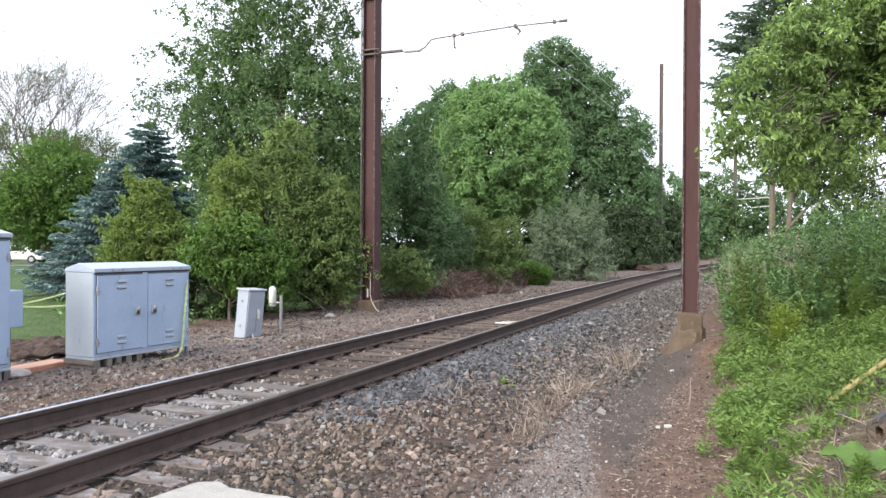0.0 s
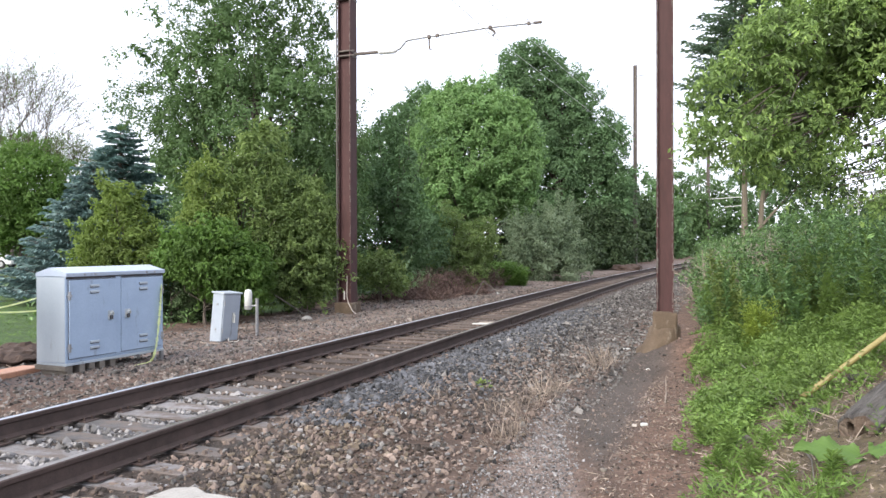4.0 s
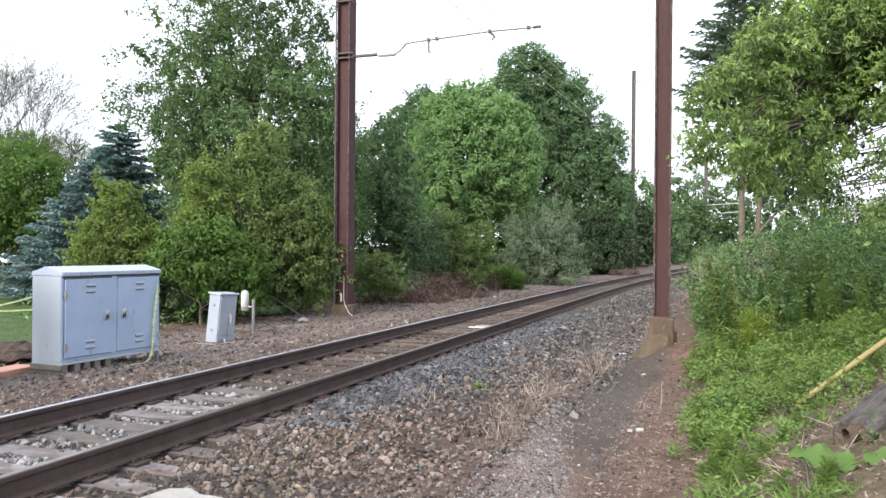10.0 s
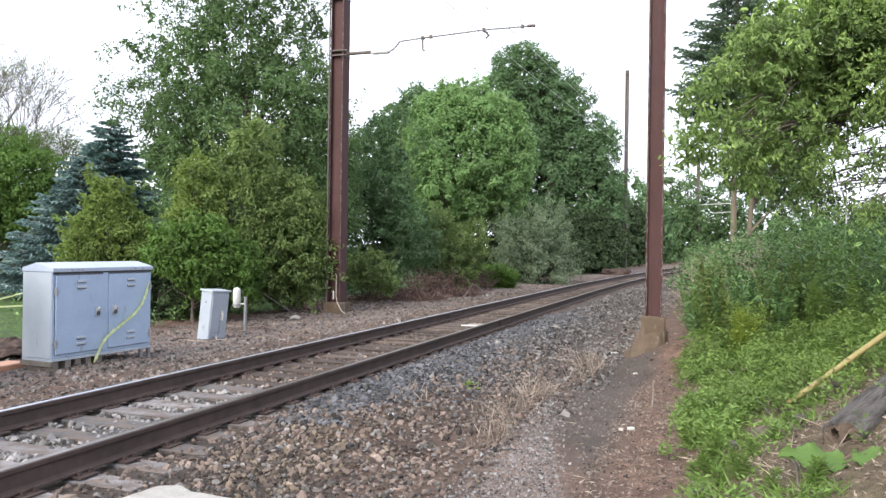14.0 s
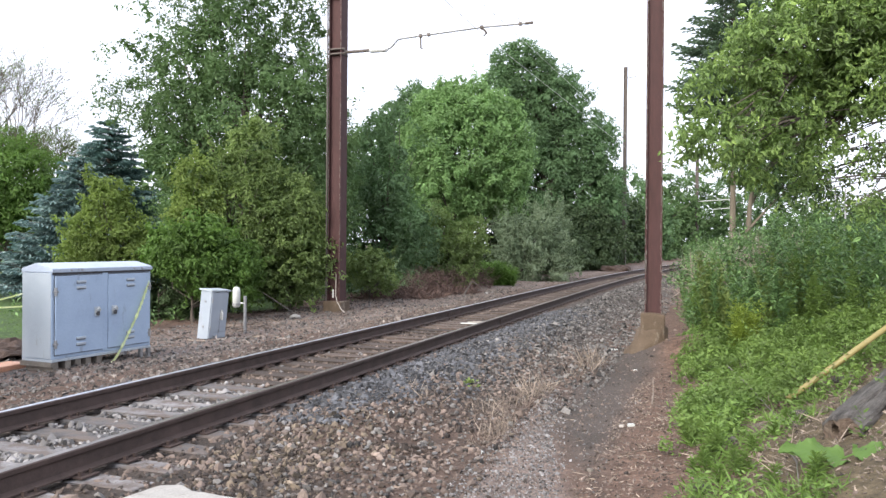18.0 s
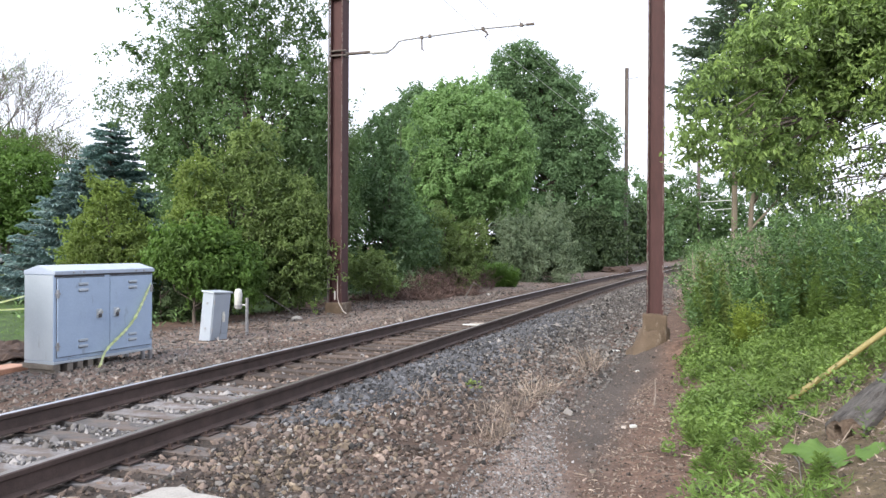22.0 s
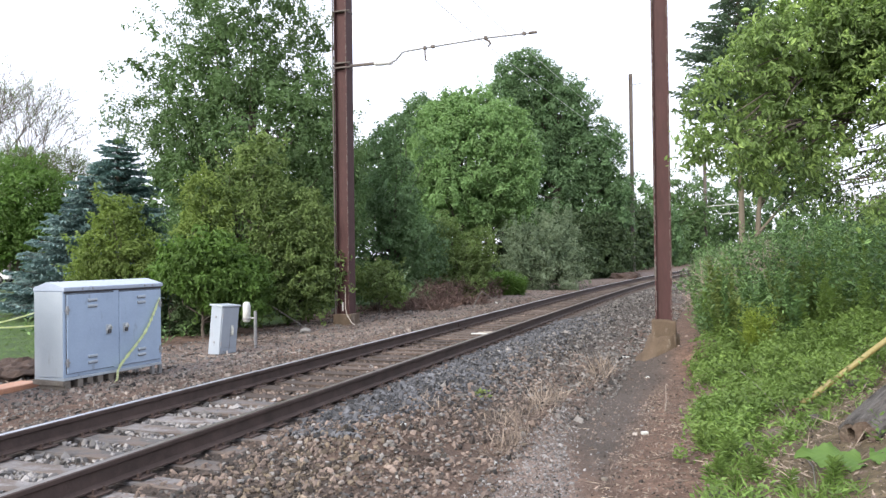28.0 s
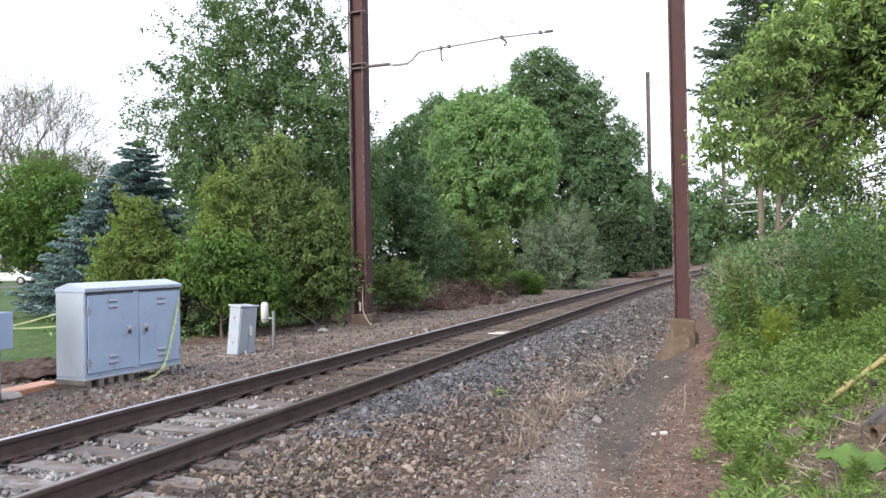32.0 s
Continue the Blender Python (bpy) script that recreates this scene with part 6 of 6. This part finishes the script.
def leafy_shoot(x, y, height, count, leaf, seed, mat="grass", label="upright bright green weed with narrow leaves on the bank", group="weeds on the bank", aspect=0.2, loose=0.3):
    """An upright weed with narrow leaves in whorls round a thin stem."""
    g = np.random.default_rng(seed)
    t = thing("weed_plant", Matrix.Translation((x, y, land_z(x, y) - 0.01)), label, "weed", group)
    lx, ly = g.normal(size=2) * 0.15
    part("stem", tube([(0, 0, 0), (lx * height * 0.5, ly * height * 0.5, height * 0.5), (lx * height, ly * height, height)], [0.005, 0.004, 0.002], 5), M[mat], t)
    f = np.linspace(0.08, 1.0, count)
    a = np.arange(count) * 2.4 + g.normal(size=count) * loose
    rise = 0.15 + 0.85 * f + g.normal(size=count) * (loose - 0.3) * 0.5
    d = unit(np.stack([np.cos(a), np.sin(a), rise], 1))
    size = leaf * (1.15 - 0.55 * f) * g.uniform(0.75, 1.25, count)
    P = np.stack([lx * height * f, ly * height * f, height * f], 1) + d * size[:, None] * 0.5
    N = np.stack([-np.cos(a) * rise, -np.sin(a) * rise, np.ones(count)], 1) + g.normal(size=(count, 3)) * 0.15
    leaves("foliage", P, N, size, aspect, M[mat], t, tang=d, rng=g, rich=True)
    return t


gs = random.Random(9)
for x, y, h in ((2.11, 5.88, 0.26), (2.06, 5.8, 0.2), (2.18, 6.0, 0.22), (2.1, 5.3, 0.2), (2.17, 5.36, 0.15), (2.38, 4.75, 0.2), (2.45, 4.85, 0.16), (2.57, 7.3, 0.14), (2.64, 6.67, 0.16), (2.55, 6.55, 0.14), (3.0, 6.41, 0.15), (1.9, 5.55, 0.14), (2.0, 5.6, 0.16), (2.16, 4.9, 0.16), (2.45, 5.87, 0.12), (2.3, 6.3, 0.16), (2.2, 6.6, 0.18), (2.75, 6.2, 0.14), (2.3, 7.0, 0.16), (2.42, 7.3, 0.18), (1.95, 5.2, 0.12)):
    leafy_shoot(x, y, h, int(34 + h * 90), 0.1 * (0.7 + h), gs.randrange(9999), gs.choice(("grass", "weed_light", "weed_light")))
for k in range(46):
    b = gs.uniform(0.3, 2.4)
    y = gs.uniform(11.0 - 0.5 * max(0.0, b - 0.8), 15.0) + 3.0 * max(0.0, 0.6 - b)
    x = bank_edge(y) + b / 0.95
    if abs(x / y - 0.405) > 0.03 or y > 12.5:
        leafy_shoot(x, y, gs.uniform(0.6, 1.2), gs.randrange(80, 130), gs.uniform(0.09, 0.13), gs.randrange(9999), gs.choice(("weed", "weed", "weed_light")), "tall leafy green weed standing on the bank", "tall weeds on the bank", 0.4, 1.1)
lump(1.83, 5.17, 0.075, "stone_mixed", "flat grey stone in the bank soil", "rock", seed=31, flat=0.5)
lump(2.43, 6.22, 0.06, "stone_mixed", "grey stone half sunk in the bank soil", "rock", seed=32, flat=0.6)
lump(2.33, 5.15, 0.028, "slab", "small pale stone in the bank soil", "rock", seed=33)
lump(3.14, 6.54, 0.09, "stone_mixed", "grey rounded stone beside the wire guard", "rock", seed=34, flat=0.6)

# orange board, pale bag and barrier tape between the cabinets
board = thing("orange_duct", Matrix.Translation((-5.86, 10.25, -0.02)) @ Matrix.Rotation(radians(75), 4, "Z"), "orange plastic duct lying between the cabinets", "duct")
part("duct", block(-1.4, 0.42, -0.17, 0.17, -0.06, 0.03, 0.02), M["orange"], board)
bag = lump(-5.84, 9.72, 0.17, "cable", "crumpled white plastic bag on the dirt", "plastic_bag", seed=9, flat=0.4)
bag["category"] = "bag"


road = mesh_from("road", np.array([(x, y, land_z(x, y) + 0.03) for x in np.linspace(-110, -8, 52) for y in (55.0 - 0.05 * (x + 30), 64.0 - 0.05 * (x + 30))]), np.array([(2 * k, 2 * k + 2, 2 * k + 3, 2 * k + 1) for k in range(51)])[:, ::-1], 4, M["asphalt"])
tagged(road, "grey asphalt street beyond the lawn", "road", kind="structure")


def parked_car(x, y, turn):
    t = thing("parked_car", Matrix.Translation((x, y, land_z(x, y) + 0.03)) @ Matrix.Rotation(radians(turn), 4, "Z"), "white parked car on the far street", "car", "parked cars")
    bm = extrude_profile([(-2.15, 0.3), (2.15, 0.3), (2.2, 0.65), (2.1, 0.85), (1.2, 0.95), (0.6, 1.4), (-1.1, 1.43), (-1.8, 1.0), (-2.2, 0.9)], -0.85, 0.85)
    bmesh.ops.bevel(bm, geom=list(bm.edges), offset=0.05, segments=2, affect="EDGES")
    body = part("body", bm, M["car_white"], t, m=Matrix.Rotation(radians(90), 4, "X"))
    for a, b in ((0.62, -0.2), (-0.3, -1.2)):
        bm = extrude_profile([(a + 0.35 * (a > 0), 0.98), (a - 0.05, 1.34), (b, 1.35), (b - 0.3 * (b < -1), 0.98)], -0.865, 0.865)
        part("side_window", bm, M["car_glass"], t, "dark side window", m=Matrix.Rotation(radians(90), 4, "X"))
    for wx in (-1.35, 1.35):
        for wy in (-0.8, 0.8):
            w = part("wheel", tube([(wx, wy - 0.1, 0.32), (wx, wy + 0.1, 0.32)], 0.32, 16), M["rubber"], t, "black tyre")
            part("rim", tube([(wx, wy - 0.11, 0.32), (wx, wy + 0.11, 0.32)], 0.19, 12), M["metal"], w)
    return t


parked_car(-36.4, 61.0, 3)
parked_car(-29.8, 60.6, 3)
parked_car(-41.0, 61.2, 183)

mound = lump(12.8, 54.0, 1.05, "straw", "low pile of reddish brown soil beside the track", "soil_mound", seed=21, flat=0.38, fine=4)
mound.data.materials[0] = M["soil"]
mound["category"] = "mound"
for v in mound.data.vertices:
    v.co.z += 0.12 * noise.noise(v.co * 2.5) + 0.05 * noise.noise(v.co * 7)
    v.co.x *= 1.15
    v.co.z -= 0.12


gantry = thing("far_gantry", Matrix.Translation((31.9, 60.0, land_z(31.9, 60.0) - 0.1)), "distant pale grey metal frame above the weeds", "gantry")
for gx_ in (-0.5, 0.3):
    part("post", tube([(gx_, 0, 0), (gx_, 0, 5.6)], 0.07, 6), M["metal"], gantry)
for gz_ in (4.4, 5.0):
    part("crossbar", tube([(-0.7, 0, gz_), (1.9, 0, gz_ + 0.05)], 0.06, 6), M["metal"], gantry)


dug = lump(-6.75, 11.9, 0.8, "soil", "pile of freshly dug brown soil behind the duct", "soil_mound", seed=23, flat=0.14, fine=5)
dug["category"] = "mound"
for v in dug.data.vertices:
    v.co += Vector((0.03 * noise.noise(v.co * 14), 0.03 * noise.noise(v.co * 13 + Vector((5, 0, 0))), 0.07 * noise.noise(v.co * 5) + 0.05 * noise.noise(v.co * 11) + 0.03 * noise.noise(v.co * 23)))
    v.co.x *= 1.3


def litter(x, y, w, d, h, turn, mat, label, name="litter"):
    ob = part(name, block(-w / 2, w / 2, -d / 2, d / 2, 0, h, min(w, d, h) * 0.25), M[mat], m=Matrix.Translation((x, y, land_z(x, y) - 0.002)) @ Matrix.Rotation(radians(turn), 4, "Z"))
    return tagged(ob, label, "litter", "scraps on the ground")


litter(1.97, 7.64, 0.07, 0.04, 0.03, 10, "white", "small white carton scrap on the path")
litter(1.88, 7.66, 0.05, 0.035, 0.025, -30, "cable", "crushed pale paper scrap on the path")
litter(3.03, 12.97, 0.14, 0.08, 0.02, 25, "white", "flat white paper scrap by the pole")
litter(0.95, 16.4, 0.5, 0.05, 0.06, 8, "cable", "pale splintered wood strip between the rails", "wood_scrap")
litter(0.75, 16.2, 0.4, 0.07, 0.05, -14, "white", "pale splintered wood strip between the rails", "wood_scrap")
litter(1.9, 27.9, 0.12, 0.08, 0.05, 0, "white", "white scrap beyond the rails")


def stick(points, r, label, mat="bark_grey"):
    pts = [(x, y, land_z(x, y) + z) for x, y, z in points]
    ob = part("fallen_branch", tube(pts, [r * (1 - 0.6 * k / (len(pts) - 1)) for k in range(len(pts))], 6), M[mat])
    return tagged(ob, label, "branch", "fallen branches")


stick([(-3.4, 17.6, 0.01), (-3.25, 18.3, 0.05), (-3.55, 18.9, 0.12), (-4.3, 19.2, 0.55)], 0.022, "thin grey dead branch on the dirt")
stick([(-3.0, 18.0, 0.01), (-2.7, 18.5, 0.06), (-2.3, 18.6, 0.02)], 0.018, "thin grey dead branch on the dirt")
stick([(-4.6, 15.2, 0.02), (-4.1, 15.6, 0.05), (-3.6, 15.4, 0.02)], 0.016, "dark twig on the dirt", "twig")
stick([(2.45, 8.6, 0.0), (2.55, 8.9, 0.06), (2.66, 9.3, 0.2)], 0.01, "pale dry stalk on the path", "straw")
stick([(3.62, 9.44, 0.12), (3.3, 8.0, 0.12), (2.95, 6.53, 0.05)], 0.009, "grey dead stem lying on the bank")
stick([(2.58, 5.53, 0.03), (2.45, 5.15, 0.05), (2.27, 4.73, 0.01)], 0.008, "grey dead stem lying on the bank")
stick([(1.6, 6.6, 0.0), (2.0, 6.7, 0.01), (2.5, 6.75, 0.02)], 0.008, "thin root across the path", "twig")
stick([(1.0, 26.8, 0.0), (1.3, 26.9, 0.5), (1.9, 26.9, 0.1)], 0.03, "bent grey dead branch by the brush")

gs = random.Random(55)
for k in range(26):
    y, l = gs.uniform(11.5, 26.0), gs.uniform(-5.3, -2.9)
    p, a, n = on_track(y, l), gs.uniform(0, math.tau), gs.uniform(0.2, 0.6)
    stick([(p.x, p.y, 0.01), (p.x + 0.5 * n * math.cos(a), p.y + 0.5 * n * math.sin(a), gs.uniform(0.02, 0.08)), (p.x + n * math.cos(a + 0.4), p.y + n * math.sin(a + 0.4), gs.uniform(0.0, 0.12))],
          gs.uniform(0.008, 0.016), "thin broken twig lying on the far verge", gs.choice(("bark_grey", "straw", "twig")))


def ribbon(points, width, bm=None, up=Vector((0, 0, 1))):
    bm = bm or bmesh.new()
    pts = [Vector(p) for p in points]
    rows = [(bm.verts.new(p - up * width / 2), bm.verts.new(p + up * width / 2)) for p in pts]
    for a, b in zip(rows, rows[1:]):
        bm.faces.new((a[0], b[0], b[1], a[1]))
    bmesh.ops.solidify(bm, geom=list(bm.faces), thickness=0.002)
    return bm


c2 = cab2_m @ Vector((2.16, 0.3, 0.84))
for dz in (0.97, 0.80):
    e = cab_m @ Vector((0.02, 0.57, dz))
    pts = [c2.lerp(e, k / 6) - Vector((0, 0, 0.015 * math.sin(math.pi * k / 6))) for k in range(7)]
    tape_line = part("barrier_tape", ribbon(pts, 0.022), M["tape"])
    tagged(tape_line, "yellow barrier tape stretched between two cabinets", "tape", "barrier tapes")


# loose tape that hangs from the cabinet's hinge and blows about: rigid strips in a chain
STRIP = 0.094
loose_tape = thing("loose_barrier_tape", cab_m, "loose yellow barrier tape hanging from a cabinet hinge and blowing", "tape", "barrier tapes")
strips = []
rt = random.Random(5)
for k in range(17):
    bm = bmesh.new()
    tw = rt.uniform(-1.3, 1.3)
    rows = []
    for j in range(4):
        u = j / 3
        w = 0.021 if k else 0.011
        a = tw * (u - 0.5)
        rows.append((bm.verts.new((u * (STRIP + 0.012) - 0.006, w * math.sin(a), -w * math.cos(a))), bm.verts.new((u * (STRIP + 0.012) - 0.006, -w * math.sin(a), w * math.cos(a)))))
    for a, b in zip(rows, rows[1:]):
        bm.faces.new((a[0], b[0], b[1], a[1]))
    bmesh.ops.solidify(bm, geom=list(bm.faces), thickness=0.0016)
    strips.append(part("tape_strip", bm, M["tape"], loose_tape))


def tape_chain(mx, mz, kx, kz, ex):
    """Poses of all strips for a tape that runs from the hinge by a middle and a knee to an end on the ground."""
    mx, kx, ex = (CAB_W / 1.9 * v for v in (mx, kx, ex))
    pts = [Vector((CAB_W - 0.08, -0.05, 1.09)), Vector((mx, -0.075, mz)), Vector((kx, -0.11, max(kz, 0.0))), Vector((ex, -0.2, -0.035 if kz < 0.45 else 0.25)), Vector((ex - 0.6, -0.26, -0.05 if kz < 0.45 else -0.02))]
    fine = []
    for i in range(len(pts) - 1):
        p0, p1, p2, p3 = pts[max(i - 1, 0)], pts[i], pts[i + 1], pts[min(i + 2, len(pts) - 1)]
        for j in range(16):
            u = j / 16
            fine.append(0.5 * (2 * p1 + (p2 - p0) * u + (2 * p0 - 5 * p1 + 4 * p2 - p3) * u * u + (3 * p1 - p0 - 3 * p2 + p3) * u ** 3))
    fine.append(pts[-1])
    poses, at, i = [], fine[0], 0
    for _ in strips:
        while i < len(fine) - 1 and (fine[i] - at).length < STRIP:
            i += 1
        d = (fine[i] - at).normalized()
        side = (Vector((0, 1, 0)) - d * d.y).normalized()
        m = Matrix((d, side, d.cross(side))).transposed().to_4x4()
        poses.append(Matrix.Translation(at) @ m)
        at = at + d * STRIP
    return poses


# the larger loose stones of the foreground, one by one
def stone_mesh(g, mat):
    bm = bmesh.new()
    bmesh.ops.create_icosphere(bm, subdivisions=1, radius=1.0)
    cut = [Vector((g.gauss(0, 1), g.gauss(0, 1), g.gauss(0, 1))).normalized() for _ in range(4)]
    sx, sy, sz = g.uniform(0.8, 1.25), g.uniform(0.65, 1.0), g.uniform(0.45, 0.75)
    for v in bm.verts:
        for d in cut:
            over = v.co.dot(d) - 0.62
            if over > 0:
                v.co -= d * over
        v.co = Vector((v.co.x * sx, v.co.y * sy, v.co.z * sz)) * g.uniform(0.9, 1.1)
    me = bpy.data.meshes.new("stone")
    bm.to_mesh(me)
    bm.free()
    me.materials.append(M[mat])
    return me


gs = random.Random(77)
stone_meshes = [stone_mesh(gs, mat) for mat in ("stone_brown", "stone_brown", "stone_mixed", "stone_ochre", "stone_mixed", "stone_brown", "stone_pale", "stone") for _ in range(2)]
count = 0
while count < 300:
    y, l = gs.uniform(5.0, 9.0), gs.uniform(1.35, 3.35)
    p = on_track(y, l)
    if p.y < 4.2 or gs.random() > (6.0 / max(p.y, 6.0)) ** 2 or math.hypot(p.x + 1.5, p.y - 4.7) < 0.75:
        continue
    r = 0.016 + 0.022 * gs.random() ** 2.5
    o = new("stone", gs.choice(stone_meshes))
    o.parent = ground
    o.matrix_basis = Matrix.Translation((p.x, p.y, land_z(p.x, p.y) + 0.012 + r * 0.3)) @ Matrix.Rotation(gs.uniform(0, 6.28), 4, "Z") @ Matrix.Rotation(gs.uniform(-0.4, 0.4), 4, "X") @ Matrix.Scale(r, 4)
    count += 1


def motions():
    """The loose tape and the cherry boughs in the wind; the rest of the place stands still."""
    blown = [
        (0.0, (1.72, 0.56, 1.58, 0.03, 1.11)), (3.0, (1.74, 0.61, 1.57, 0.03, 1.14)), (6.0, (1.73, 0.67, 1.55, 0.02, 1.12)),
        (8.0, (1.74, 0.60, 1.59, 0.04, 1.11)), (9.0, (1.73, 0.59, 1.59, 0.00, 1.15)), (10.0, (1.71, 0.63, 1.58, 0.02, 1.06)),
        (10.5, (1.64, 0.69, 1.56, 0.03, 1.11)), (11.0, (1.36, 0.71, 1.48, 0.04, 1.09)), (11.5, (1.31, 0.74, 0.92, 0.23, 0.98)),
        (12.0, (1.43, 0.61, 0.79, 0.28, 0.77)), (12.5, (1.53, 0.70, 0.78, 0.30, 0.38)), (13.0, (1.56, 0.74, 0.81, 0.30, 0.37)),
        (13.5, (1.51, 0.70, 0.80, 0.31, 0.41)), (14.0, (1.56, 0.69, 0.87, 0.33, 0.47)), (14.5, (1.48, 0.47, 1.15, 0.16, 0.53)),
        (16.5, (1.43, 0.59, 1.12, 0.06, 0.59)), (17.0, (1.44, 0.61, 0.89, 0.03, 0.58)), (18.0, (1.54, 0.62, 1.05, 0.02, 0.69)),
        (19.0, (1.64, 0.73, 1.47, 0.04, 0.93)), (20.0, (1.31, 0.67, 1.20, 0.13, 1.04)), (21.0, (1.58, 0.77, 0.70, 0.30, 0.43)),
        (22.0, (1.40, 0.55, 0.84, 0.20, 0.56)), (23.0, (1.43, 0.73, 0.75, 0.53, 0.33)), (24.0, (1.49, 0.57, 1.18, 0.24, 0.67)),
        (25.0, (1.67, 0.53, 1.37, 0.14, 1.00)), (25.5, (1.62, 0.51, 1.32, 0.09, 1.00)), (27.5, (1.44, 0.69, 0.90, 0.20, 0.92)),
        (28.0, (1.47, 0.61, 0.90, 0.17, 0.72)), (29.0, (1.58, 0.52, 1.29, 0.09, 0.61)), (30.0, (1.58, 0.49, 1.33, 0.10, 0.55)),
        (31.0, (1.61, 0.49, 1.31, 0.08, 0.51)), (32.0, (1.63, 0.55, 1.32, 0.06, 0.53))]
    for ob, pivot, seed in BOUGHS:
        g = random.Random(seed)
        rows, ph, sp = [], g.uniform(0, 6), g.uniform(1.5, 2.1)
        for k in range(41):
            t = 0.8 * k
            gust = 0.6 + 0.4 * math.sin(0.31 * t + ph)
            rows.append((t, pose(*pivot, 0.9 * gust * math.sin(sp * t + ph) + g.uniform(-0.2, 0.2), 1.1 * gust * math.sin(sp * 0.83 * t + 2 * ph), 1.0 * gust * math.sin(sp * 1.1 * t + 3 * ph))))
        walk(ob, rows)
    chains = [(t, tape_chain(*form)) for t, form in blown]
    for k, strip in enumerate(strips):
        walk(strip, [(t, chain[k]) for t, chain in chains])


motions()
